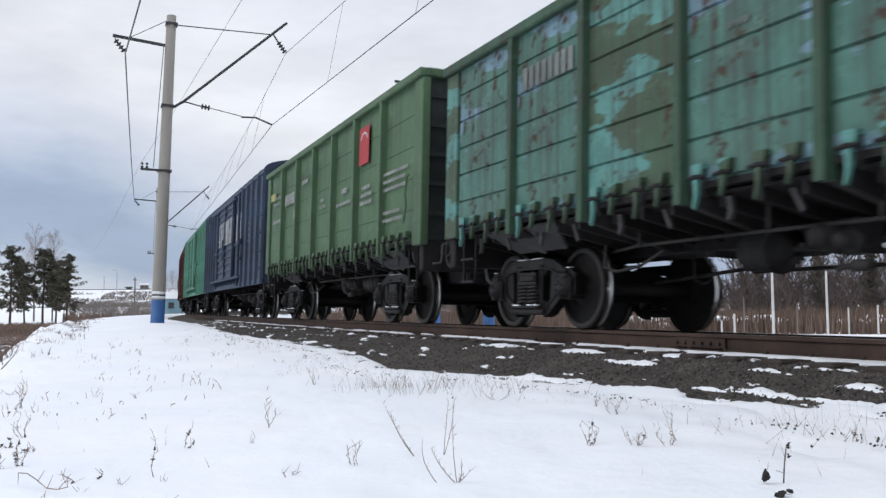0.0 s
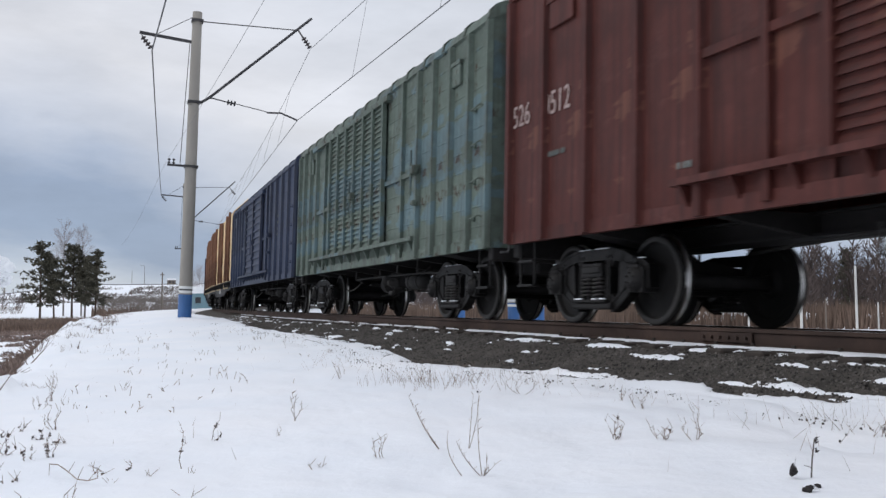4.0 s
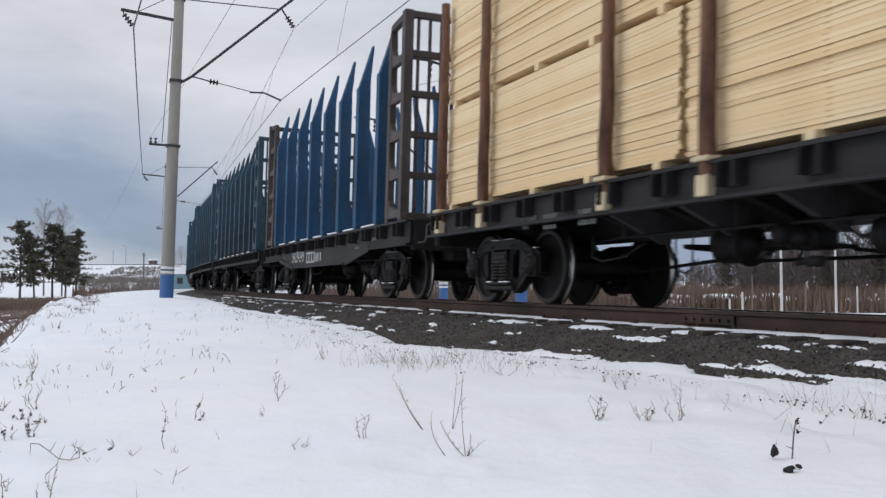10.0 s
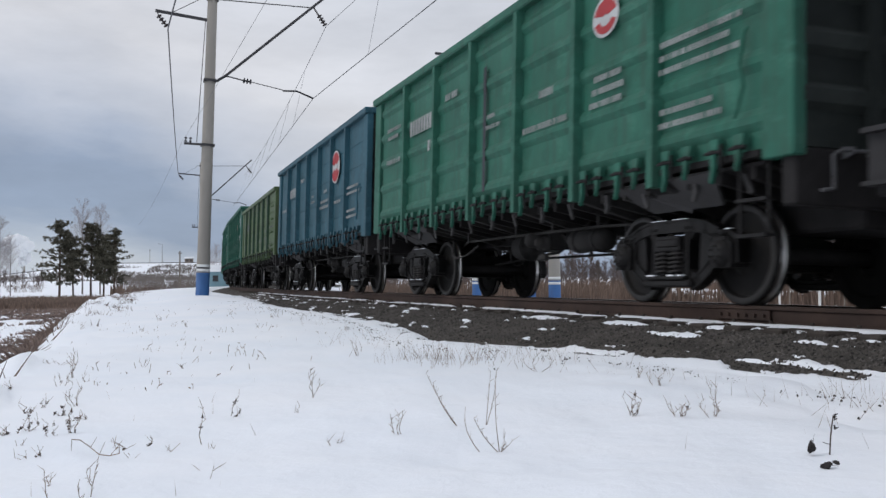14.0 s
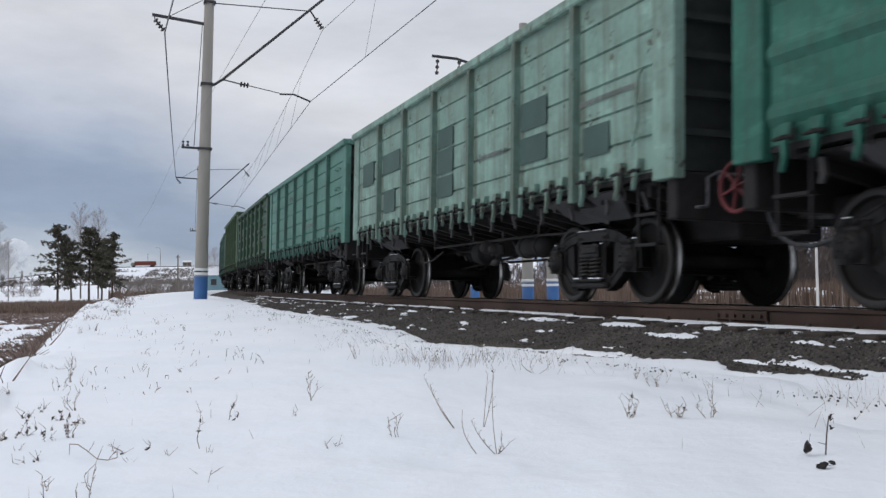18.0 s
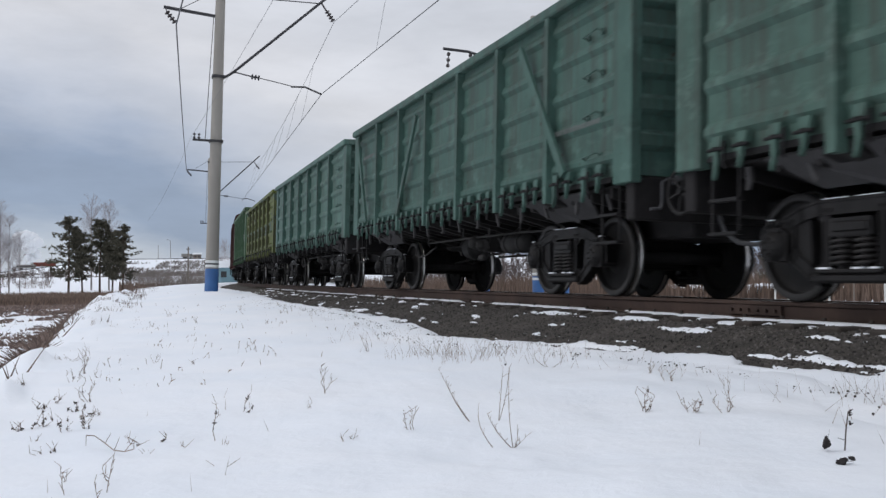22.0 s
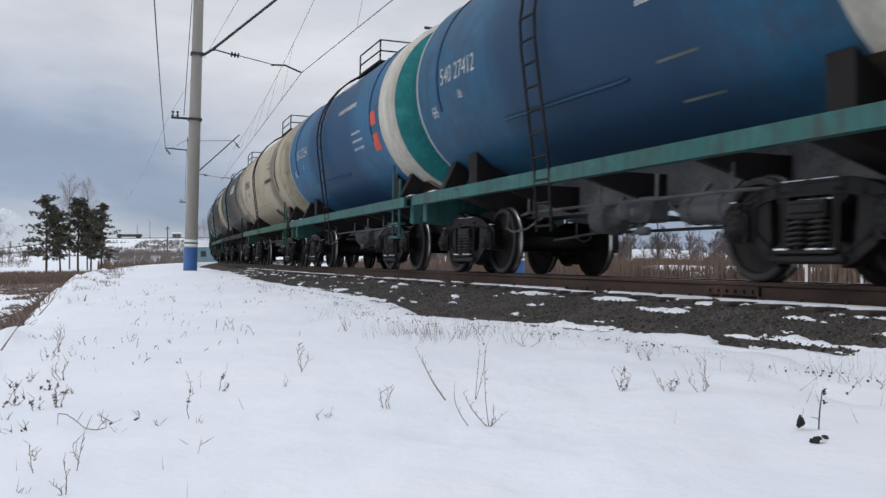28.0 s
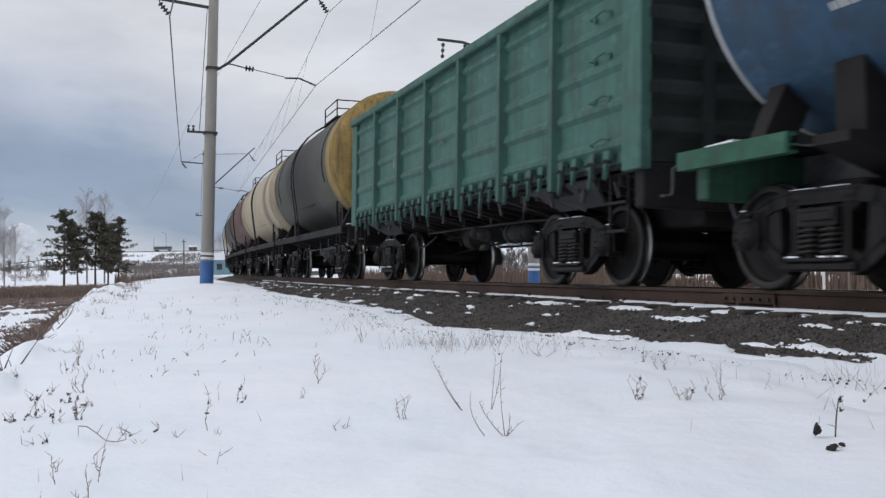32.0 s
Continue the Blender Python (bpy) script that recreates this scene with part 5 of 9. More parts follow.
def stay_shape(s):
    s.prism([(-1.30, 1.30), (-0.3, 1.05), (-0.3, 0.74), (-0.42, 0.74), (-1.30, 1.12)], -0.04, 0.04, "x")


def flat_deck_shape(s):
    s.box(-6.8, 6.8, -1.34, 1.34, 1.36, 1.40)


def pocket_shape(s):
    s.prism([(-0.13, 0.0), (-0.13, -0.14), (-0.09, -0.14), (-0.09, -0.03), (0.09, -0.03), (0.09, -0.14), (0.13, -0.14), (0.13, 0.0)], 1.10, 1.32, "z")


def straight_side_shape(s):
    """A straight channel beam, its outer face towards -y."""
    s.prism([(0.02, 1.0), (0.02, 1.37), (-0.10, 1.37), (-0.10, 1.33), (-0.02, 1.33), (-0.02, 1.035), (-0.09, 1.035), (-0.09, 1.0)], -6.85, 6.85, "x")


def flat_base(root, belly=True):
    frame_parts(root, 6.85, 4.86, [-2.6, -1.3, 0, 1.3, 2.6], 1.34, 1.34, 0.86)
    part("deck", "flat_deck", flat_deck_shape, M_SLEEPER, root)
    for q in (-1, 1):
        turn = Matrix.Identity(4) if q < 0 else MIRROR
        part("side_beam", "flat_side" if belly else "straight_side", flat_side_shape if belly else straight_side_shape, M_BEAM, root, shift(0, q * 1.38) @ turn)
        for i in range(14):
            part("stake_pocket", "pocket", pocket_shape, M_UNDER, root, shift(-6.4 + 12.8 * i / 13, q * 1.40) @ turn)
        for x in (-2.0, -0.7, 0.7, 2.0):
            part("stay", "stay", stay_shape, M_DUST if belly else M_PALE, root, turn @ shift(x))
    brake_gear(root, M_GRIME, 0.2, -0.12)
    ends_gear(root, 6.8)
    for x in (-4.86, 4.86):
        bogie(root, x)


def lumber_shape(x0, x1, z0, z1, seed):
    """A stack of sawn boards in layers, with a gap and battens between the two halves."""
    def build(s):
        rng = random.Random(seed)
        zm = 3.05
        n = 32
        for lo, hi in ((z0, zm - 0.05), (zm + 0.05, z1)):
            h = (hi - lo) / n
            for i in range(n):
                z = lo + i * h
                cut = max(0.0, (z - 4.72) / (z1 - 4.72))
                half = 1.30 - cut * 0.75
                nb = max(4, int(half * 2 / 0.15))
                e0, e1 = rng.uniform(-0.03, 0.03), rng.uniform(-0.03, 0.03)
                sy = rng.uniform(-0.014, 0.014)
                for k in range(1, nb):
                    y = -half + 2 * half * k / nb
                    j0, j1 = rng.uniform(-0.02, 0.02), rng.uniform(-0.02, 0.02)
                    s.slot = 0
                    y_a, y_b, z_a, z_b = y + 0.0015 + (sy if k == 0 else 0), y + 2 * half / nb - 0.0015 + (sy if k == nb - 1 else 0), z + 0.001, z + h - 0.0015
                    xa, xb = x0 + e0 + j0, x1 + e1 + j1
                    v = [(x, yy, zz) for x in (xa, xb) for yy in (y_a, y_b) for zz in (z_a, z_b)]
                    s.add(v, [(0, 4, 5, 1), (2, 3, 7, 6), (0, 2, 6, 4), (1, 5, 7, 3)])
                    s.slot = 1
                    s.add(v, [(0, 1, 3, 2), (4, 6, 7, 5)])
        s.slot = 0
        for i in range(5):
            x = x0 + 0.3 + (x1 - x0 - 0.6) * i / 4
            s.box(x - 0.05, x + 0.05, -1.33, 1.33, zm - 0.05, zm + 0.05)
            s.box(x - 0.06, x + 0.06, -1.36, 1.36, z0 - 0.08, z0)
    return build


def lumber_stack(root, x0, x1, z0, z1, seed):
    """A stack whose boards on the camera's side are pieces of their own."""
    stack = part("lumber_stack", ("lumber", x0, z1), lumber_shape(x0, x1, z0, z1, seed), M_BOARD, root, extra=(M_BOARDEND,), label="stack of pale sawn boards")
    rng = random.Random(seed + 50)
    n, zm = 32, 3.05

    def board(s):
        v = [(x, y, z) for x in (x0, x1) for y in (0.0, 0.15) for z in (0.0, 0.0455)]
        s.add(v, [(0, 4, 5, 1), (2, 3, 7, 6), (0, 2, 6, 4), (1, 5, 7, 3)])
        s.slot = 1
        s.add(v, [(0, 1, 3, 2), (4, 6, 7, 5)])
    for lo, hi in ((z0, zm - 0.05), (zm + 0.05, z1)):
        h = (hi - lo) / n
        for i in range(n):
            z = lo + i * h
            half = 1.30 - max(0.0, (z - 4.72) / (z1 - 4.72)) * 0.75
            at = shift(rng.uniform(-0.03, 0.03), -half + rng.choice((rng.uniform(-0.006, 0.006), rng.uniform(-0.026, 0.014))), z + 0.001)
            part("board", ("board", x0), board, M_BOARD, stack, at @ Matrix.Diagonal((1, 1, (h - rng.choice((0.001, 0.001, 0.001, 0.002, 0.006))) / 0.0455, 1)), extra=(M_BOARDEND,))


def stake_shape(h, seed):
    def build(s):
        rng = random.Random(seed)
        pts = [(rng.uniform(-0.012, 0.012), rng.uniform(-0.012, 0.012), 1.22 + (h - 1.22) * k / 7) for k in range(8)]
        s.slot = 0
        s.tube(pts, [0.085 - 0.018 * k / 7 for k in range(8)], 9)
        s.slot = 1
        s.box(-0.085, 0.085, -0.075, 0.075, 1.04, 1.24, 0.01)
        s.box(-0.12, 0.12, -0.10, 0.08, 1.36, 1.41, 0.01)
    return build


def timber_flat(name, label, top=5.42, seed=1, letters=None, belly=True):
    root = new(name)
    tagged(root, label, "freight wagon", "wagons of the goods train")
    flat_base(root, belly)
    lumber_stack(root, -6.45, -0.48, 1.48, top, 3 + seed)
    lumber_stack(root, -0.36, 5.7, 1.48, top, 13 + seed)
    for q in (-1, 1):
        for i, x in enumerate((-6.35, -4.8, -1.6, 0.12, 3.5, 5.15)):
            part("stake", ("stake", i % 3), stake_shape(4.66 + 0.06 * (i % 3), i % 3), M_BARK, root, shift(x, q * 1.43), extra=(M_FRESH,), label="round stake with bark, its foot squared to pale wood")
    if letters:
        letters(root)
    return root


def blade_shape(s):
    """One side of a log bunk, outer edge at y = -1.46: a tall plate across the wagon with a curved foot and a slanted point."""
    s.prism([(-1.46, 1.30), (-1.46, 4.32), (-1.20, 5.18), (-1.18, 5.14), (-1.24, 4.46), (-1.23, 2.15), (-1.16, 1.86), (-1.0, 1.66), (-0.66, 1.50), (-0.40, 1.45), (-0.40, 1.36), (-1.30, 1.36)], -0.075, 0.075, "x")
    s.prism([(-1.49, 1.40), (-1.49, 4.28), (-1.455, 4.28), (-1.455, 1.40)], -0.10, 0.10, "x")


def bunk_base_shape(s):
    s.box(-0.12, 0.12, -1.36, 1.36, 1.40, 1.47)


def inner_post_shape(s):
    s.prism([(-0.55, 1.38), (-0.40, 1.38), (-0.40, 4.6), (-0.44, 5.0), (-0.55, 4.7)], -1.46, -1.34)


def outer_post_shape(s):
    s.prism([(0.25, 1.38), (0.42, 1.38), (0.42, 5.1), (0.25, 5.1)], -1.48, -1.32)


def gusset_rung_shape(s):
    """A rung between the two posts of an end's corner, with a gusset at its inner end."""
    s.prism([(-0.42, 0.02), (0.28, 0.02), (0.28, 0.16), (-0.10, 0.16), (-0.30, 0.24), (-0.42, 0.42)], -1.45, -1.35)


def corner_cap_shape(s):
    s.prism([(-0.50, 4.9), (0.40, 4.98), (0.40, 5.1), (-0.48, 5.02)], -1.45, -1.35)


def log_rung_shape(s):
    s.box(0.27, 0.39, -1.34, 1.34, -0.06, 0.06, 0.01)


def log_bar_shape(s):
    s.box(0.30, 0.36, -0.022, 0.022, 1.40, 5.04)


def log_flat(name, mat, label, letters=None, ends=None, belly=True):
    root = new(name)
    tagged(root, label, "freight wagon", "wagons of the goods train")
    flat_base(root, belly)
    for e in (-1, 1):
        turn = Matrix.Identity(4) if e > 0 else MIRROR
        wall = new("end_wall")
        wall.parent, wall.matrix_basis = root, shift(e * 6.12) @ turn
        wall["label"] = "blue steel lattice end wall"
        for flip in (Matrix.Identity(4), Matrix.Diagonal((1, -1, 1, 1))):
            for name_, fn_ in (("inner_post", inner_post_shape), ("outer_post", outer_post_shape), ("cap", corner_cap_shape)):
                part(name_, ("log", name_), fn_, ends or mat, wall, flip)
            for z in (1.42, 2.12, 2.82, 3.52, 4.2):
                part("gusset_rung", "gusset_rung", gusset_rung_shape, ends or mat, wall, shift(0, 0, z) @ flip)
        for z in (1.46, 2.18, 2.90, 3.62, 4.34, 5.04):
            part("rung", "log_rung", log_rung_shape, ends or mat, wall, shift(0, 0, z))
        for k in range(12):
            part("bar", "log_bar", log_bar_shape, ends or mat, wall, shift(0, -1.2 + 2.4 * k / 11))
    for i in range(8):
        x = -5.0 + 10.0 * i / 7
        part("bunk", "bunk_base", bunk_base_shape, mat, root, shift(x))
        for q in (-1, 1):
            part("stake", "blade", blade_shape, mat, root, shift(x) @ (Matrix.Identity(4) if q < 0 else Matrix.Diagonal((1, -1, 1, 1))), label="tall pointed blue steel stake")
    for q in (-1, 1):
        for i in range(7):
            x = -5.0 + 10.0 * (i + 0.5) / 7
            part("snow_ledge", ("ledge", i % 2), lambda s, i=i: s.prism([(-0.5, -0.04), (0.4, -0.05), (0.48, 0.0), (0.2, 0.07), (-0.3, 0.06), (-0.5, 0.02)], 1.40, 1.43, "z"), M_SNOW, root, shift(x, q * 1.36), label="thin ledge of snow")
    if letters:
        letters(root)
    return root


# ---- tank wagons ----
def tank_landing_shape(s):
    s.box(-0.30, 0.30, -1.38, 1.38, 1.34, 1.37)


def tank_beam_shape(x0, x1):
    return lambda s: s.prism([(-0.09, 1.15), (0.03, 1.15), (0.03, 1.175), (-0.04, 1.175), (-0.04, 1.305), (0.03, 1.305), (0.03, 1.33), (-0.09, 1.33)], x0, x1, "x")


class Barrel:
    """Shapes that lie on a tank of radius R and axis height Z; half is the seam of its heads."""

    def __init__(self, R, Z, half, bulge=0.42, origin=(0.0, 0.0)):
        self.R, self.Z, self.half, self.bulge = R, Z, half, bulge
        self.x0, self.a0 = origin   # where its markings are counted from

    def barrel(self, s):
        h = self.half
        s.lathe([(-h, self.R), (-h / 2, self.R), (0, self.R), (h / 2, self.R), (h, self.R)], "x", (0, 0, self.Z), 64)

    def head(self, e):
        def build(s):
            prof = [(e * (self.half + self.bulge * math.sin(a)), self.R * math.cos(a) if k < 8 else 0.001) for k in range(9) for a in (math.pi / 2 * k / 8,)]
            s.lathe(prof, "x", (0, 0, self.Z), 64)
        return build

    def rim(self, turn):
        """Paint carried from the barrel over the edge of its front head."""
        return lambda s: s.lathe([(self.half + (self.bulge + 0.004) * math.sin(a), (self.R + 0.004) * math.cos(a)) for k in range(6) for a in (turn * k / 5,)], "x", (0, 0, self.Z), 64)

    def band(self, x0, x1, grow=0.004):
        def build(s):
            s.lathe([(x0, self.R), (x0, self.R + grow), (x1, self.R + grow), (x1, self.R)], "x", (0, 0, self.Z), 64)
        return build

    def on(self, x, a, out=0.005):
        """A point on the camera's side: place along and angle above the middle."""
        r = self.R + out
        return (x, -r * math.cos(a), self.Z + r * math.sin(a))

    def patch(self, x0, x1, a0, a1, both=False, out=0.005):
        def build(s):
            n = 8
            for q in ((1, -1) if both else (1,)):
                v = []
                for k in range(n + 1):
                    for x in (x0, x1):
                        p = self.on(x, a0 + (a1 - a0) * k / n, out)
                        v.append((p[0], q * p[1], p[2]))
                s.add(v, [(2 * k, 2 * k + 1, 2 * k + 3, 2 * k + 2) for k in range(n)], True)
        return build

    def saddle(self, s):
        R = self.R + 0.015
        pts = [(R * math.sin(a), self.Z - R * math.cos(a)) for k in range(9) for a in (-0.75 + 1.5 * k / 8,)]
        s.prism([(-1.15, 1.28)] + pts + [(1.15, 1.28)], -0.16, 0.16, "x")

    def cradle(self, s):
        """A wedge under the barrel's end, on the camera's side of -y."""
        R = self.R + 0.02
        a0, a1 = -1.05, -0.86
        pts = [(-R * math.cos(a), self.Z + R * math.sin(a)) for k in range(5) for a in (a0 + (a1 - a0) * k / 4,)]
        s.prism(pts + [(-1.36, 1.36), (-1.0, 1.36)], -0.10, 0.10, "x")

    def strap(self, s):
        n, r0, r1 = 24, self.R + 0.002, self.R + 0.020
        v = []
        for k in range(n + 1):
            a = -0.35 + (math.pi + 0.7) * k / n
            for x, r in ((-0.035, r0), (-0.035, r1), (0.035, r1), (0.035, r0)):
                v.append((x, r * math.cos(a), self.Z + r * math.sin(a)))
        s.add(v, [(4 * k + j, 4 * k + (j + 1) % 4, 4 * k + 4 + (j + 1) % 4, 4 * k + 4 + j) for k in range(n) for j in range(4)])

    def ladder(self, s):
        if self.R < 1.4:
            # a straight ladder that leans on the platform
            for x in (-0.26, 0.26):
                s.beam((x, -1.52, 0.62), (x, -0.95, 4.35), 0.05, 0.03)
            for k in range(12):
                t = (k + 0.6) / 12.4
                s.tube([(-0.26, -1.52 + 0.57 * t, 0.62 + 3.73 * t), (0.26, -1.52 + 0.57 * t, 0.62 + 3.73 * t)], 0.017, 6)
            s.beam((-0.26, -0.95, 4.30), (1.3, -0.90, 4.30), 0.07, 0.09)
            return
        rail = [(-1.50, 0.55), (-1.55, 1.3)] + [(-(self.R + 0.10) * math.cos(a), self.Z + (self.R + 0.10) * math.sin(a)) for k in range(9) for a in (-0.15 + 1.45 * k / 8,)]
        for x in (-0.2, 0.2):
            s.tube([(x, y, z) for y, z in rail], 0.020, 6)
        zs = [q[1] for q in rail]
        for k in range(int((zs[-1] - 0.75) / 0.29)):
            z = 0.62 + k * 0.29
            y = float(np.interp(z, zs, [q[0] for q in rail]))
            s.tube([(-0.2, y, z), (0.2, y, z)], 0.017, 6)

    def platform(self, s):
        t = self.Z + self.R
        s.box(-0.95, 0.95, -0.75, 0.75, t - 0.02, t + 0.02)
        for x in (-0.93, 0.93):
            for y in (-0.73, 0.0, 0.73):
                s.tube([(x, y, t - 0.2), (x, y, t + 0.5)], 0.022, 6)
        for z in (t + 0.24, t + 0.49):
            for q in (-1, 1):
                s.tube([(-0.93, q * 0.73, z), (0.93, q * 0.73, z)], 0.02, 6)
            s.tube([(0.93, -0.73, z), (0.93, 0.73, z)], 0.02, 6)
            s.tube([(-0.93, 0.0, z), (-0.93, 0.73, z)], 0.02, 6)

    def dome(self, s):
        t = self.Z + self.R
        s.lathe([(t - 0.13, 0.36), (t + 0.10, 0.36), (t + 0.14, 0.42), (t + 0.18, 0.42), (t + 0.26, 0.2), (t + 0.27, 0.001)], "z", seg=20)
        s.tube([(0.95, 0, t - 0.13), (0.95, 0, t + 0.14)], 0.09, 8)
        s.tube([(-0.95, 0.2, t - 0.13), (-0.95, 0.2, t + 0.07)], 0.06, 8)

    def pipe(self, s):
        s.tube([self.on(-2.2, -0.61, 0.0), self.on(-2.1, -0.61, 0.05), self.on(0.95, -0.62, 0.05), self.on(1.05, -0.62, 0.0)], 0.022, 7)

    def bars(self, rows, key):
        """Unreadable writing wrapped on the barrel: x, angle, length, height."""
        def build(s):
            rng = random.Random(key)
            for x, a, w, h in rows:
                u = x
                while u < x + w - 0.02:
                    k = min(rng.uniform(0.35, 0.8) * h, x + w - u)
                    self.patch(u + self.x0, u + k + self.x0, a + self.a0, a + self.a0 + h / self.R)(s)
                    u += k + h * 0.25
        return build

    def text(self, text, x, a, h):
        def build(s):
            cu = bpy.data.curves.new("number", "FONT")
            cu.body, cu.size = text, h * 1.42
            ob = bpy.data.objects.new("number", cu)
            me = ob.to_mesh()
            s.add([self.on(x + self.x0 + v.co.x * 0.9, a + self.a0 + v.co.y / self.R, 0.007) for v in me.vertices], [tuple(p.vertices) for p in me.polygons])
            ob.to_mesh_clear()
            bpy.data.objects.remove(ob)
            bpy.data.curves.remove(cu)
        return build


OIL_TANK, ACID_TANK = Barrel(1.70, 3.16, 5.15, origin=(0.30, -0.17)), Barrel(1.24, 2.60, 4.70, 0.35)


def tank(name, mat, label, shell=OIL_TANK, front=None, rear=None, frame=None, bands=(), stripes=(), extra=None, seam=None, over_rim=0.72, rim=None, short_beam=False):
    root = new(name)
    tagged(root, label, "tank wagon", "wagons of the goods train")
    frame = frame or M_UNDER
    b, R = shell, shell.R
    frame_parts(root, 5.7, 3.9, [-2.2, 0.0, 2.2], 1.36, 1.30, 0.88, sill=M_RIME, ends=frame)
    for e in (-1, 1):
        part("landing", "tank_landing", tank_landing_shape, M_UNDER, root, shift(e * 5.35))
        part("snow_ledge", ("tank_snow", e), lambda s: s.prism([(-0.28, -1.30), (0.2, -1.36), (0.27, -0.9), (0.1, 0.6), (-0.25, 0.9)], 1.372, 1.40, "z"), M_SNOW, root, shift(e * 5.35), label="thin ledge of snow")
    for q in (-1, 1):
        turn = Matrix.Identity(4) if q < 0 else MIRROR
        for x0, x1 in ((-5.75, -4.2), (3.5, 5.75)) if short_beam else ((-5.75, 5.75),):
            part("side_beam", ("tank_beam", x0 * -q, x1), tank_beam_shape(*((x0, x1) if q < 0 else (-x1, -x0))), frame, root, shift(0, q * 1.46) @ turn)
        part("ladder", ("tank_ladder", R), b.ladder, M_UNDER, root, shift(-0.68) @ turn if q < 0 else turn @ shift(0.68))
        part("heating_pipe", ("pipe", R), b.pipe, mat, root, turn)
        for e in (-1, 1):
            part("cradle", ("cradle", R), b.cradle, M_UNDER, root, turn @ shift(e * (b.half - 0.35)))
            if e * q < 0:
                part("handrail", "tank_rail", lambda s: s.tube([(0, -1.46, 0.62), (0, -1.47, 2.0)], 0.03, 6).tube([(0.42, -1.46, 0.62), (0.42, -1.47, 1.7)], 0.03, 6).box(-0.05, 0.47, -1.52, -1.36, 0.60, 0.64).box(-0.05, 0.47, -1.52, -1.36, 0.86, 0.89), frame, root, shift(e * 5.0 - 0.2) @ turn)
    part("barrel", ("barrel", R), b.barrel, mat, root)
    part("tank_head", ("head", R, 1), b.head(1), front or mat, root)
    part("tank_head", ("head", R, -1), b.head(-1), rear or mat, root)
    part("seam", ("seam", R), b.band(-b.half - 0.02, -b.half + 0.02, 0.012), seam or mat, root)
    part("seam", ("seamf", R), b.band(b.half - 0.02, b.half + 0.02, 0.012), bands[-1][2] if bands else front or mat, root)
    for x in (-3.9, 3.9):
        part("saddle", ("saddle", R), b.saddle, M_UNDER, root, shift(x))
    for x in (-b.half + 0.95, b.half - 1.40):
        part("strap", ("strap", R), b.strap, mat, root, shift(x))
    for x0, x1, m in bands:
        part("painted_band", ("band", R, x0, x1), b.band(x0, x1), m, root)
        if x1 >= b.half and over_rim:
            part("painted_band", ("rimband", R, over_rim), b.rim(over_rim), rim or m, root)
    for x0, x1, a0, a1, m in stripes:
        part("painted_stripe", ("stripe", R, x0, x1, a0, a1), b.patch(x0, x1, a0, a1, True, 0.004), m, root)
    if R < 1.4:
        part("end_shield", "end_shield", lambda s: s.prism([(-1.16, 1.36), (1.16, 1.36), (0.86, 2.78), (-0.86, 2.78)], 5.60, 5.63, "x"), M_LETTERD, root, label="black steel shield before the tank's head")
        part("lettering", "shield_bars", lambda s: [s.box(5.63, 5.634, y, y + 0.34, z, z + 0.10) for y, z in ((-0.52, 2.30), (-0.30, 2.12), (-0.46, 1.94), (-0.52, 1.76))], M_STENCIL, root)["kind"] = "stuff"
    part("top_platform", ("top_platform", R), b.platform, M_UNDER, root)
    part("dome", ("dome", R), b.dome, M_UNDER, root)
    brake_gear(root, M_RIME, 0, -0.05)
    ends_gear(root, 5.65)
    for x in (-3.9, 3.9):
        bogie(root, x - 0.42)
    for item in extra or ():
        kind, m, *v = item
        if kind == "text":
            part("number", ("tanktext", *v), b.text(*v), m, root, label="stencilled number")["kind"] = "stuff"
        elif kind == "bars":
            part("lettering", ("tankbars", str(v)), b.bars(v[0], str(v)), m, root, label="worn stencilled lettering")["kind"] = "stuff"
        else:
            part(kind, ("tankpatch", R, *v), b.patch(v[0] + b.x0, v[1] + b.x0, v[2] + b.a0, v[3] + b.a0, out=0.006), m, root)
    return root

# ---- plants, distance and the road ----
M_PINE = plain("pine_needles", (0.090, 0.084, 0.060), 0.8, 0, 0.4, 1.5, 0, island=0.5)
M_TRUNK = plain("pine_trunk", (0.085, 0.055, 0.040), 0.9, 0, 0.35, 3, 0.4, stretch=(1, 1, 0.3))
M_TWIG = plain("bare_twigs", (0.105, 0.082, 0.076), 0.9, 0, 0.3, 2, 0)
M_REED = plain("dry_reeds", (0.155, 0.105, 0.080), 0.9, 0, 0.35, 0.6, 0, second=(0.19, 0.135, 0.105), island=0.35)
M_WEED = plain("dry_weed_stalk", (0.26, 0.20, 0.16), 0.9, 0, 0.3, 10, 0, island=0.3)
M_LEAF = plain("withered_leaf", (0.085, 0.068, 0.060), 0.9, 0, 0.3, 10, 0.2)
M_LEAFDARK = plain("shrivelled_leaf", (0.030, 0.026, 0.026), 0.9, 0, 0.4, 14, 0.3)
M_MATTED = plain("matted_dead_grass", (0.19, 0.138, 0.116), 0.95, 0, 0.4, 1.2, 0, second=(0.25, 0.185, 0.16), island=0.4)
M_SHRUB = plain("shrub_twigs", (0.19, 0.165, 0.15), 0.9, 0, 0.25, 2, 0)
M_HOAR = plain("hoary_twigs", (0.34, 0.32, 0.33), 0.9, 0, 0.25, 2, 0)
M_ROAD = plain("road_edge", (0.055, 0.052, 0.05), 0.9, 0, 0.2, 2, 0.1)
M_POST = plain("white_post", (0.60, 0.59, 0.56), 0.7, 0, 0.2, 5, 0.1)
M_WOODPOST = plain("grey_post", (0.20, 0.17, 0.145), 0.9, 0, 0.25, 5, 0.2)
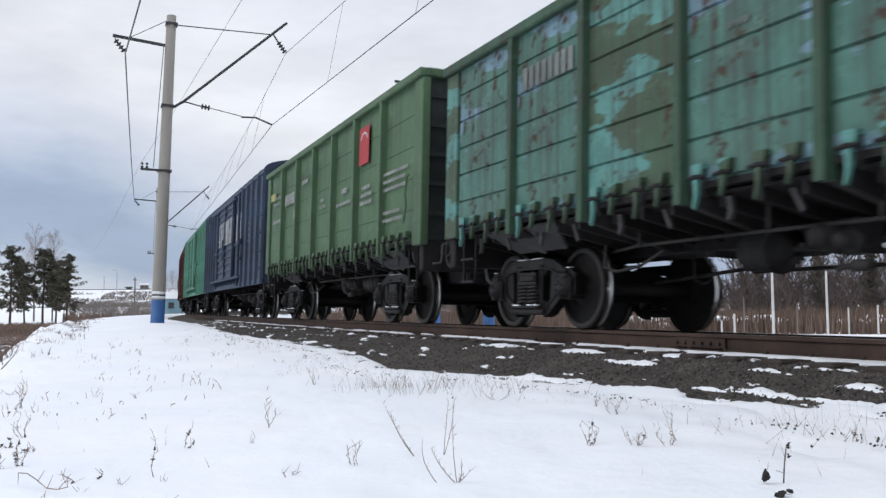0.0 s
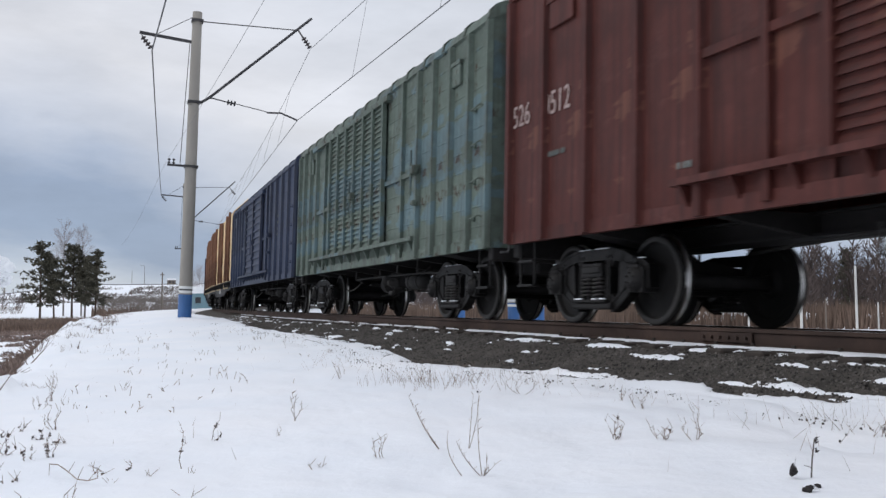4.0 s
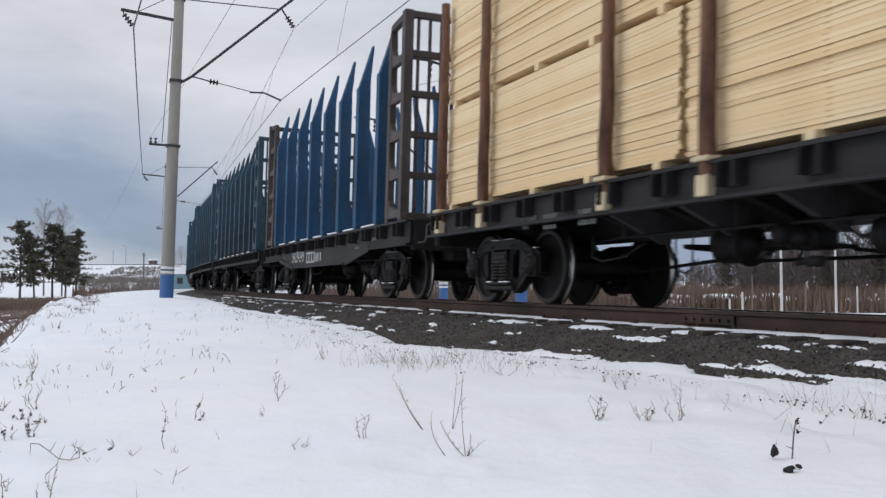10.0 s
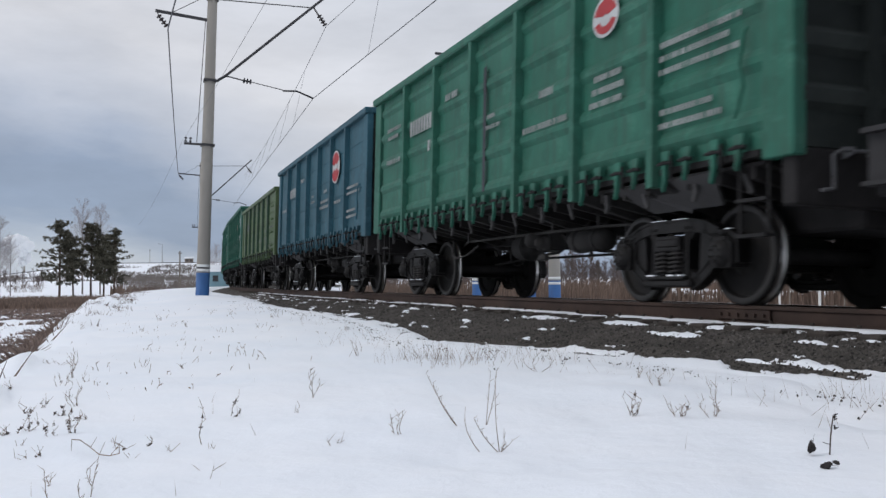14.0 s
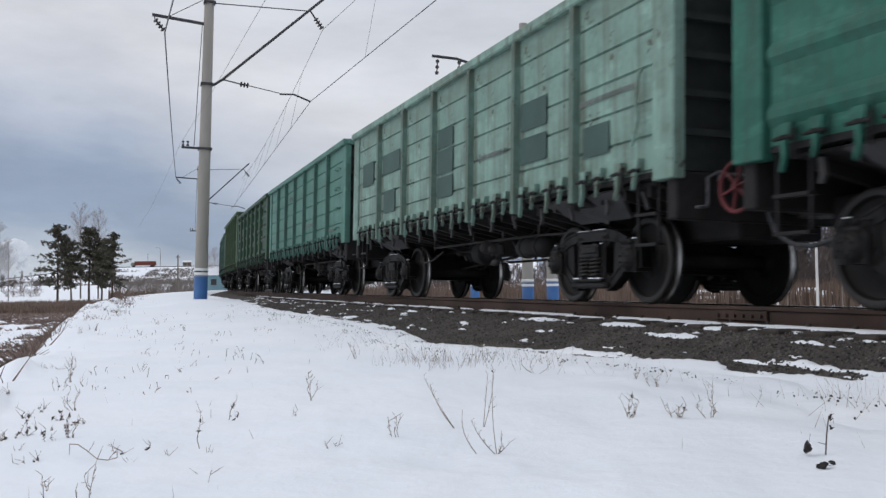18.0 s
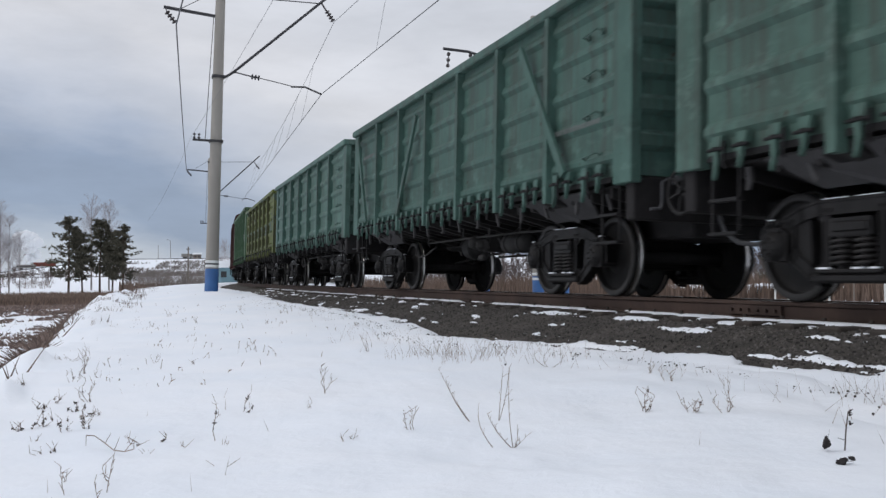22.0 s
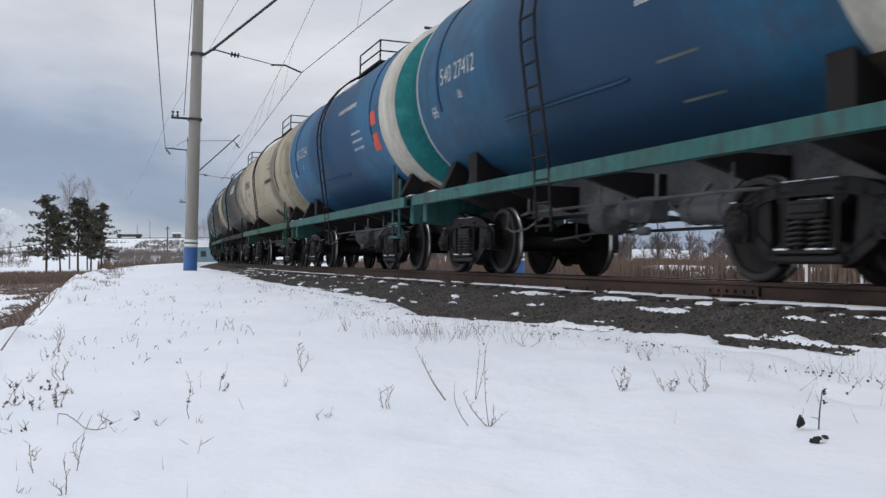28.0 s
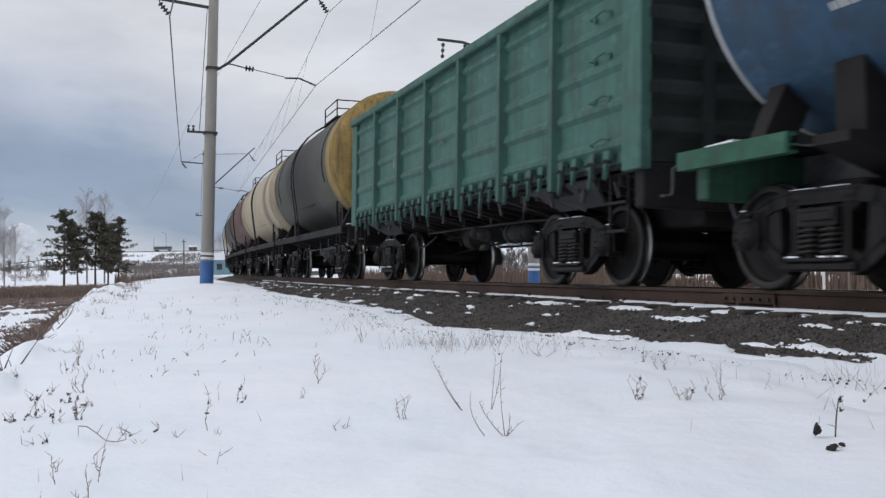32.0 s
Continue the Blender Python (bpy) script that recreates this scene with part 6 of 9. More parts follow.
M_HUT = plain("pale_blue_wall", (0.20, 0.33, 0.38), 0.7, 0, 0.15, 3, 0.1)
M_ROOFSNOW = plain("dull_snow_roof", (0.70, 0.72, 0.75), 0.8, 0, 0.1, 2, 0.1)


def polar(az, d, z=0.0):
    return Vector((math.sin(radians(az)) * d, math.cos(radians(az)) * d, z))


def ground_at(x, y):
    return float(ground_height(np.array([x]), np.array([y]))[0][0])


def spike(s, p, q, r):
    """A thin three-sided spike from p to q."""
    p, q = Vector(p), Vector(q)
    d = (q - p)
    n = d.orthogonal().normalized() * r
    m = d.normalized().cross(n)
    s.add([p + n, p - n * 0.5 + m * 0.87, p - n * 0.5 - m * 0.87, q], [(0, 1, 3), (1, 2, 3), (2, 0, 3)])


def stick(s, p, q, r0, r1):
    p, q = Vector(p), Vector(q)
    d = (q - p).normalized()
    n = d.orthogonal().normalized()
    m = d.cross(n)
    v = []
    for c, r in ((p, r0), (q, r1)):
        for k in range(3):
            a = 2.0944 * k
            v.append(c + (n * math.cos(a) + m * math.sin(a)) * r)
    s.add(v, [(0, 1, 4, 3), (1, 2, 5, 4), (2, 0, 3, 5)])


def pine(x, y, z, h, seed, low=0.3, width=0.22, label="dark green pine with bare lower trunk in a snowy field"):
    rng = random.Random(seed)
    root = tagged(new("pine_tree"), label, "tree", "pines in the field")
    root.matrix_basis = shift(x, y, z)
    lean = (rng.uniform(-0.03, 0.03), rng.uniform(-0.03, 0.03))

    def trunk(s):
        pts = [(lean[0] * h * t + 0.1 * math.sin(5 * t + seed), lean[1] * h * t, h * 0.97 * t - 0.5 * (t == 0)) for t in (0, 0.2, 0.4, 0.6, 0.8, 1.0)]
        s.tube(pts, [h * 0.017 * (1 - 0.85 * t) for t in (0, 0.2, 0.4, 0.6, 0.8, 1.0)], 8)

    def crown(s):
        n = 60
        for i in range(n):
            t = low + (0.99 - low) * (i / n) ** 0.9
            a = rng.uniform(0, 2 * math.pi)
            reach = h * width * (1.0 - ((t - low) / (1 - low)) ** 1.6 * 0.8) * rng.uniform(0.45, 1.15) * min(1.0, 0.45 + (t - low) * 3)
            base = Vector((lean[0] * h * t, lean[1] * h * t, h * t))
            tip = base + Vector((math.cos(a) * reach, math.sin(a) * reach, reach * rng.uniform(-0.12, 0.35)))
            stick(s, base, tip, h * 0.004, h * 0.0012)
            for k in range(9):
                u = rng.uniform(0.35, 1.05)
                c = base.lerp(tip, u) + Vector((rng.gauss(0, 1), rng.gauss(0, 1), rng.gauss(0, 0.6))) * h * 0.026
                for j in range(8):
                    d = Vector((rng.gauss(0, 1), rng.gauss(0, 1), rng.gauss(0.25, 0.7))).normalized()
                    spike(s, c - d * h * 0.006, c + d * h * rng.uniform(0.024, 0.050), h * 0.0088)
    part("trunk", ("pinetrunk", seed), trunk, M_TRUNK, root)
    part("crown", ("pinecrown", seed), crown, M_PINE, root)
    return root


def grow(s, rng, p, d, length, r, depth, spread=0.5):
    q = p + d * length
    stick(s, p, q, r, r * 0.65)
    if depth == 0:
        return
    for k in range(rng.choice((2, 3, 3))):
        e = (d + Vector((rng.gauss(0, spread), rng.gauss(0, spread), rng.gauss(0.12, spread * 0.6)))).normalized()
        grow(s, rng, p.lerp(q, rng.uniform(0.55, 1.0)), e, length * rng.uniform(0.55, 0.82), r * 0.55, depth - 1, spread)


def bare_tree(x, y, z, h, seed, label="bare leafless deciduous tree with fine twigs"):
    rng = random.Random(seed)
    root = tagged(new("bare_tree"), label, "tree", "bare trees")
    root.matrix_basis = shift(x, y, z)
    part("trunk", ("baretrunk", seed), lambda s: s.tube([(0, 0, -0.4), (0, 0, h * 0.45), (0.1, 0.05, h * 0.9)], [h * 0.010, h * 0.006, h * 0.002], 7), M_SHRUB, root)

    def crown(s):
        for i in range(58):
            t = rng.uniform(0.22, 0.94)
            a = rng.uniform(0, 6.28)
            grow(s, rng, Vector((0, 0, h * t)), Vector((math.cos(a) * 0.55, math.sin(a) * 0.55, 0.85)).normalized(), h * 0.17 * (1.25 - t), h * 0.0020, 4, 0.36)
    part("crown", ("barecrown", seed), crown, M_HOAR, root)
    return root


# the clump of pines across the low field, with two bare birches behind it
for i, (az, d, h, low, wd) in enumerate(((-22.25, 222, 17.0, 0.20, 0.33), (-21.5, 230, 14.0, 0.24, 0.29), (-20.55, 226, 16.8, 0.29, 0.27), (-19.85, 224, 14.0, 0.24, 0.28), (-19.3, 220, 15.2, 0.22, 0.34), (-26.4, 220, 11.6, 0.2, 0.30))):
    p = polar(az, d)
    pine(p.x, p.y, ground_at(p.x, p.y) - 0.2, h, 20 + i, low, wd)
for i, (az, d, h) in enumerate(((-21.0, 262, 24.5), (-20.05, 258, 23.0), (-13.5, 330, 15.0), (-13.9, 335, 13.0), (-25.75, 240, 21.5), (-26.35, 238, 19.5), (-25.3, 246, 18.5), (-24.75, 250, 14.5), (-26.9, 246, 20.0))):
    p = polar(az, d)
    bare_tree(p.x, p.y, ground_at(p.x, p.y), h, 40 + i)
pp = polar(18.99, 122)
pine(pp.x, pp.y, ground_at(pp.x, pp.y), 6.3, 31, 0.12, 0.2, "small conifer by the woods across the line")


def stuff(name, build, mat, label, category):
    s = Shape()
    build(s)
    me = bpy.data.meshes.new(name)
    me.from_pydata(s.v, [], s.f)
    me.materials.append(mat)
    return tagged(new(name, me), label, category, kind="stuff")


def scatter_heights(pts):
    x, y = np.array([p[0] for p in pts]), np.array([p[1] for p in pts])
    return ground_height(x, y)


def woods(s):
    rng = random.Random(77)
    spots = []
    for i in range(330):
        az = 19.6 + 27 * rng.random() ** 0.9
        spots.append((*polar(az, rng.uniform(104, 170)).xy, rng.uniform(6.5, 11.5)))
    for i in range(300):
        spots.append((*polar(rng.uniform(-4, 21.0), rng.uniform(170, 300)).xy, rng.uniform(5, 10.5)))
    for i in range(190):
        spots.append((*polar(rng.uniform(-37, -23.0), rng.uniform(330, 430)).xy, rng.uniform(3.5, 7.5)))
    zs = scatter_heights(spots)[0]
    for (x, y, h), z in zip(spots, zs):
        stick(s, (x, y, z - 0.3), (x, y, z + h * 0.8), h * 0.011, h * 0.004)
        for k in range(13):
            a, t = rng.uniform(0, 6.28), rng.uniform(0.06, 0.85)
            grow(s, rng, Vector((x, y, z + h * t)), Vector((math.cos(a) * 0.6, math.sin(a) * 0.6, 0.8)).normalized(), h * 0.17 * (1.25 - t), h * 0.0095, 3, 0.45)


stuff("bare_woods", woods, M_TWIG, "far edge of bare leafless woods", "woods")


def reeds_right(s):
    rng = random.Random(5)
    spots = []
    for i in range(9000):
        az = -6 + 40 * rng.random()
        spots.append((*polar(az, 84 + 34 * rng.random() ** 1.4).xy, rng.uniform(1.0, 2.6)))
    for i in range(9000):
        spots.append((*polar(-6 + 40 * rng.random(), 110 + 120 * rng.random()).xy, rng.uniform(1.4, 3.0)))
    zs = scatter_heights(spots)[0]
    for (x, y, h), z in zip(spots, zs):
        spike(s, (x, y, z - 0.1), (x + rng.gauss(0, 0.25), y + rng.gauss(0, 0.25), z + h), rng.uniform(0.05, 0.12))


def reeds_left(s):
    rng = random.Random(6)
    spots = []
    for i in range(9000):
        az = -31 + 11.2 * rng.random()
        spots.append((*polar(az, 118 + 90 * rng.random() ** 1.3).xy, rng.uniform(0.4, 1.0)))
    for i in range(1800):
        az = -19.5 + 6.0 * rng.random()
        spots.append((*polar(az, 235 + 60 * rng.random()).xy, rng.uniform(0.8, 2.6)))
    zs = scatter_heights(spots)[0]
    for (x, y, h), z in zip(spots, zs):
        spike(s, (x, y, z - 0.1), (x + rng.gauss(0, 0.2), y + rng.gauss(0, 0.2), z + h), rng.uniform(0.06, 0.14))


def bank_grass(s):
    rng = random.Random(7)
    spots = []
    for i in range(7000):
        st, off = 9 - 70 * rng.random() ** 1.15, LEDGE + 0.1 + 9.0 * rng.random() ** 1.1
        q = beside(st, off)
        if st < -9 and rng.random() > 0.12:
            continue
        if noise.noise(Vector((st * 0.22, off * 0.5, 2.0))) > -0.12 or off < LEDGE + 1.0 and rng.random() < 0.35:
            spots.append((q.x, q.y, rng.uniform(0.12, 0.36)))
    # tufts breaking through the drifted lip of the shelf
    for i in range(5200):
        st, off = -2 - 44 * rng.random(), LEDGE - 1.5 + 2.1 * rng.random() ** 0.7
        if noise.noise(Vector((st * 0.35, off * 1.3, 6.0))) + 0.5 * noise.noise(Vector((st * 1.4, off * 3.0, 1.0))) + 0.28 * (off - LEDGE) > -0.03:
            q = beside(st, off)
            spots.append((q.x, q.y, rng.uniform(0.05, 0.16)))
    zs = scatter_heights(spots)[0]
    for (x, y, h), z in zip(spots, zs):
        spike(s, (x, y, z - 0.06), (x + rng.gauss(0, h * 0.5), y + rng.gauss(0, h * 0.5), z + h), rng.uniform(0.006, 0.014))


def matted_earth(s):
    """Dead grass lying thick over the bank and the low field, with snow between."""
    rng = random.Random(33)
    az = np.radians([-38 + 20 * rng.random() for i in range(84000)])
    d = np.array([8.5 * (125 / 8.5) ** rng.random() for i in range(84000)])
    x, y = np.sin(az) * d, np.cos(az) * d
    z, st, off = ground_height(x, y)
    for xx, yy, zz, oo, dd in zip(x.tolist(), y.tolist(), z.tolist(), off.tolist(), d.tolist()):
        if oo < LEDGE + 0.35:
            continue
        n = 0.7 * noise.noise(Vector((xx * 0.16, yy * 0.07, 8.0))) + 0.8 * noise.noise(Vector((xx * 0.9, yy * 0.30, 2.0))) + 0.5 * noise.noise(Vector((xx * 2.4, yy * 0.9, 5.0)))
        if n < float(np.interp(dd, [0, 44, 58, 66, 86, 96, 125], [-0.16, -0.06, 0.06, 0.26, 0.26, -0.2, -0.5])):
            continue
        h = rng.uniform(0.05, 0.16) * (1 + 0.006 * dd)
        spike(s, (xx, yy, zz - 0.06), (xx + rng.gauss(0, h * 1.1), yy + rng.gauss(0, h * 1.1), zz + h), 0.003 + 0.0012 * dd)


stuff("matted_grass", matted_earth, M_MATTED, "dark matted dead grass on the bank past the snow", "dry grass")
stuff("reed_bed", reeds_right, M_REED, "wide bed of brown dry reeds across the line", "reeds")
stuff("field_reeds", reeds_left, M_REED, "brown dry reeds in the low snowy field", "reeds")
stuff("bank_grass", bank_grass, M_REED, "matted brown dry grass down the snowy bank", "dry grass")


def shrub(x, y, z, h, seed, mat=None, name="bare_shrub", label="pale bare shrub at the foot of the road bank"):
    rng = random.Random(seed)
    root = tagged(new(name), label, "shrub", "bare shrubs")
    root.matrix_basis = shift(x, y, z)

    def crown(s):
        for i in range(14):
            a = rng.uniform(0, 6.28)
            grow(s, rng, Vector((rng.gauss(0, h * 0.2), rng.gauss(0, h * 0.2), 0)), Vector((math.cos(a) * 0.4, math.sin(a) * 0.4, 1)).normalized(), h * 0.36, h * 0.012, 3, 0.4)
    part("crown", ("shrub", seed % 5, round(h)), crown, mat or M_SHRUB, root)


rs = random.Random(12)
for i in range(105):
    az = -19.0 + 5.8 * rs.random()
    p = polar(az, rs.uniform(250, 540))
    shrub(p.x, p.y, ground_at(p.x, p.y), rs.uniform(2.0, 5.5), i)
for i in range(10):
    p = polar(-15.3 + rs.uniform(-0.9, 0.6), rs.uniform(170, 210))
    shrub(p.x, p.y, ground_at(p.x, p.y), rs.uniform(2.5, 4.5), i)

for az, d, h in ((-24.4, 292, 3.2), (-24.0, 296, 3.6), (-23.6, 290, 3.4), (-23.3, 298, 2.8), (-24.8, 300, 3.0), (-25.6, 310, 3.5)):
    p = polar(az, d)
    shrub(p.x, p.y, ground_at(p.x, p.y), h, int(d), M_REED, "brown_shrub", "low brown bush in the snowy field")

# the road on its bank
ROAD_D, ROAD_Z = 600.0, 12.9


def road_z(x):
    """The road comes down from its bank towards one side."""
    return ROAD_Z - min(10.5, 0.105 * max(0.0, -205 - x))


def road_bank(s):
    x0, x1 = -900.0, 60.0
    n = 160
    prof = [(-70, -16.5), (-34, -9.5), (-10, -1.2), (-5, 0.0), (6, 0.0), (40, -12)]
    v, f = [], []
    for i in range(n + 1):
        x = x0 + (x1 - x0) * i / n
        zl = -2.2 if x < -255 else 0.0
        for j, (dy, dz) in enumerate(prof):
            w = noise.noise(Vector((x * 0.05, dy * 0.1, 0))) * (1.6 if j in (1, 2) else 0)
            v.append((x, ROAD_D * 0.955 + dy + w, road_z(x) + dz + w * 0.4))
    m = len(prof)
    for i in range(n):
        for j in range(m - 1):
            f.append((i * m + j, i * m + j + 1, (i + 1) * m + j + 1, (i + 1) * m + j))
    s.add(v, f)


part("road_bank", "road_bank", road_bank, M_SNOW)["kind"] = "structure"
tagged(bpy.data.objects["road_bank"], "snow-covered road embankment far across the field", "embankment", kind="structure")


def road_slab(s):
    xs, m = (-900.0, -420.0, -305.0, -205.0, 60.0), ROAD_D * 0.955
    v = [(x, m + dy, road_z(x) + dz) for x in xs for dy, dz in ((-5.2, -0.1), (6, -0.1), (6, 0.35), (-5.2, 0.35))]
    f = [(4 * i + k, 4 * i + (k + 1) % 4, 4 * i + 4 + (k + 1) % 4, 4 * i + 4 + k) for i in range(4) for k in range(4)]
    s.add(v, f + [(0, 1, 2, 3), (19, 18, 17, 16)])


rd = part("road", "road", road_slab, M_ROAD)
rd.matrix_basis = Matrix.Identity(4)
tagged(rd, "dark road edge and guard rail along the bank", "road", kind="structure")


def bank_weeds(s):
    """Brown weeds in drifts over the face of the road bank."""
    rng = random.Random(41)
    for i in range(44000):
        x, dy = rng.uniform(-420, -60), rng.uniform(-66, -11)
        if noise.noise(Vector((x * 0.035, dy * 0.10, 3.0))) + 0.6 * noise.noise(Vector((x * 0.12, dy * 0.3, 1.0))) < -0.07:
            continue
        z = float(np.interp(dy, [-70, -34, -10], [-16.5, -9.5, -1.2])) + road_z(x)
        h = rng.uniform(0.6, 1.6)
        spike(s, (x, ROAD_D * 0.955 + dy, z - 0.6), (x + rng.gauss(0, 0.5), ROAD_D * 0.955 + dy + rng.gauss(0, 0.4), z + h), rng.uniform(0.2, 0.45))


stuff("bank_weeds", bank_weeds, M_SHRUB, "brown weeds in drifts on the snowy road bank", "dry grass")


def road_x(az):
    return math.tan(radians(az)) * ROAD_D * 0.955


def lamp_post(az, h, arm=True, d=None):
    root = tagged(new("street_lamp" if arm else "utility_pole"), "thin grey street lamp beside the far road" if arm else "plain grey wooden utility pole", "lamp post" if arm else "pole", "posts by the road")
    root.matrix_basis = shift(road_x(az), ROAD_D * 0.955 + 3, road_z(road_x(az))) if d is None else Matrix.Translation(polar(az, d)) @ shift(0, 0, ground_at(*polar(az, d).xy))
    part("post", ("lamppost", h, arm), lambda s: s.tube([(0, 0, -0.3), (0, 0, h)], [0.16, 0.11], 8), M_WOODPOST, root)
    if arm:
        part("lamp_arm", ("lamparm", h), lambda s: s.tube([(0, 0, h), (-0.7, 0, h + 0.5), (-1.8, 0, h + 0.6)], 0.07, 6).box(-2.5, -1.7, -0.15, 0.15, h + 0.5, h + 0.68, 0.03), M_WOODPOST, root)
    else:
        part("cap", ("polecap", h), lambda s: s.box(-0.35, 0.35, -0.06, 0.06, h - 0.5, h - 0.35), M_WOODPOST, root)


lamp_post(-16.7, 11.5)
lamp_post(-17.4, 8.5, False)
lamp_post(-23.2, 9.0, False)
lamp_post(-15.62, 8.7, False, 172)


def far_hut(az, d, w, h, dep, z=None, roof=M_ROOFSNOW, wall=M_HUT, label="small pale blue hut by the line"):
    p = polar(az, d)
    root = tagged(new("hut"), label, "hut", "far huts")
    root.matrix_basis = Matrix.Translation((p.x, p.y, ground_at(p.x, p.y) if z is None else z)) @ Matrix.Rotation(radians(-az), 4, "Z")
    part("wall", ("hutwall", w, h), lambda s: s.box(-w / 2, w / 2, -dep / 2, dep / 2, -1.5, h), wall, root)
    part("roof", ("hutroof", w, h), lambda s: s.prism([(-dep / 2 - 0.2, h), (dep / 2 + 0.2, h), (0, h + dep * 0.28)], -w / 2 - 0.2, w / 2 + 0.2, "x"), roof, root)
    for q in (-1, 1):
        part("window", ("hutwin", w, h), lambda s: s.box(-w * 0.1, w * 0.1, -dep / 2 - 0.03, -dep / 2, h * 0.35, h * 0.75), M_LETTERD, root, shift(q * w * 0.2))


far_hut(-13.25, 150, 4.2, 2.3, 4.0)
far_hut(-15.1, 590, 5.0, 2.6, 4, ROAD_Z, M_ROOFSNOW, M_WOODPOST, "low grey hut beside the far road")
far_hut(13.6, 205, 9, 1.9, 7, None, M_ROOFSNOW, M_WOODPOST, "low hut with snowy roof behind the reeds")
far_hut(14.9, 215, 6, 1.6, 7, None, M_ROOFSNOW, M_WOODPOST, "low hut with snowy roof behind the reeds")

# a rise of snowy land far across the line
part("far_rise", "far_rise", lambda s: s.prism([(250, -3), (330, 0.4), (420, 1.0), (700, 2.2), (900, -3)], -60, 420, "x"), M_SNOW)
tagged(bpy.data.objects["far_rise"], "low snowy rise across the reed bed", "land", kind="structure")


def fence_post(az, d, h, r, label="weathered white fence post at the reeds' edge"):
    p = polar(az, d)
    ob = part("fence_post", ("fpost", h, r), lambda s: s.tube([(0, 0, -0.4), (0, 0, h)], [r, r * 0.85], 8), M_POST if r > 0.07 else M_WOODPOST, None, shift(p.x, p.y, ground_at(p.x, p.y)))
    tagged(ob, label, "post", "posts across the line")


for az, d, h, r in ((19.23, 82, 1.2, 0.09), (19.95, 82, 1.75, 0.10), (20.5, 84, 3.2, 0.06), (22.1, 80, 5.6, 0.12), (18.6, 92, 1.3, 0.08), (23.4, 84, 2.6, 0.06), (25.0, 83, 5.2, 0.11), (26.1, 84, 2.2, 0.08), (17.1, 86, 1.2, 0.07), (15.0, 88, 1.2, 0.07), (27.6, 82, 2.4, 0.08)):
    fence_post(az, d, h, r)

# drifted snow on the reeds' near edge and beds of snow among them
def drift(s):
    rng = random.Random(4)
    for i in range(26):
        p = polar(14 + 16 * rng.random(), rng.uniform(90, 112))
        z = ground_at(p.x, p.y) + rng.uniform(0.5, 1.3)
        w = rng.uniform(0.8, 3.0)
        s.lathe([(-0.25, w * 0.9), (0.0, w), (0.18, w * 0.7), (0.24, 0.01)], "z", (p.x, p.y, z), 10)


stuff("snow_on_reeds", drift, M_SNOW, "caps of snow lying on the bent reeds", "snow")

# far masts of the other line
def other_mast(az, d, arms):
    p = polar(az, d, -0.75)
    s_, off_ = line_coords(np.array([p.x]), np.array([p.y]))
    h = float(heading(s_)[0])
    root = tagged(new("catenary_mast"), "grey concrete mast with blue foot across the line", "mast", "overhead-line masts")
    root.matrix_basis = Matrix.Translation(p) @ Matrix.Rotation(h - math.pi / 2, 4, "Z")
    part("shaft", "farshaft", lambda s: taper_pole(s, 10.6, 0.215, 0.155), M_CONC, root)
    part("blue_foot", "farfoot", lambda s: s.lathe([(-0.3, 0.219), (1.0, 0.219), (1.0, 0.214)], "z", seg=24), M_BLUE, root)
    for z in (0.86, 1.04):
        part("white_band", ("fwband", z), lambda s, z=z: s.lathe([(z, 0.21), (z, 0.2215), (z + 0.09, 0.2215), (z + 0.09, 0.21)], "z", seg=24), M_WHITE, root)
    if arms:
        part("bracket", "farbracket", lambda s: s.tube([(0.1, 0, 6.4), (0.5, 0, 6.5), (2.6, 0, 8.3), (3.1, 0, 8.75), (3.5, 0, 8.85), (4.4, 0, 8.9)], 0.05, 8), M_STEEL, root)
        for x in (3.4, 4.2):
            part("insulator", "farinsul", lambda s: insulator(s, (0, 0, 8.8), (0.05, 0, 8.2), 0.07, 3), M_INSUL, root, shift(x))
        for z in (9.9, 8.6):
            part("cross_arm", "fararm", lambda s: s.tube([(-0.1, 0, 0), (-1.7, 0, -0.25)], 0.04, 6), M_STEEL, root, shift(0, 0, z))
        for x, z in ((-0.9, 9.78), (-1.55, 9.68), (-0.9, 8.48), (-1.5, 8.38)):
            part("arm_insulator", "fararmins", lambda s: insulator(s, (0, 0, 0), (0, 0, 0.28), 0.06, 2), M_INSUL, root, shift(x, 0, z))
    return root


other_mast(6.95, 33.6, True)
other_mast(5.45, 34.4, False)
other_mast(2.2, 45.0, True)
for az0, d0, az1, d1, z0, z1 in ((6.95, 35.0, 60.0, 30.0, 9.4, 9.4), (6.95, 34.5, 62.0, 29.0, 8.1, 8.1), (6.95, 35.0, 2.2, 46.0, 9.4, 9.4), (0.2, 33.4, 65.0, 18.0, 7.4, 7.4), (0.2, 33.4, -8.8, 47.0, 7.4, 7.4), (1.5, 33.0, 63.0, 20.0, 7.0, 6.9), (2.4, 33.2, 62.0, 24.0, 7.3, 7.2)):
    a_, b_ = polar(az0, d0, z0), polar(az1, d1, z1)
    wire("feeder_wire", [tuple(a_.lerp(b_, k / 8) - Vector((0, 0, 2.0 * (k / 8) * (1 - k / 8)))) for k in range(9)], 0.007, "wire of the other line")

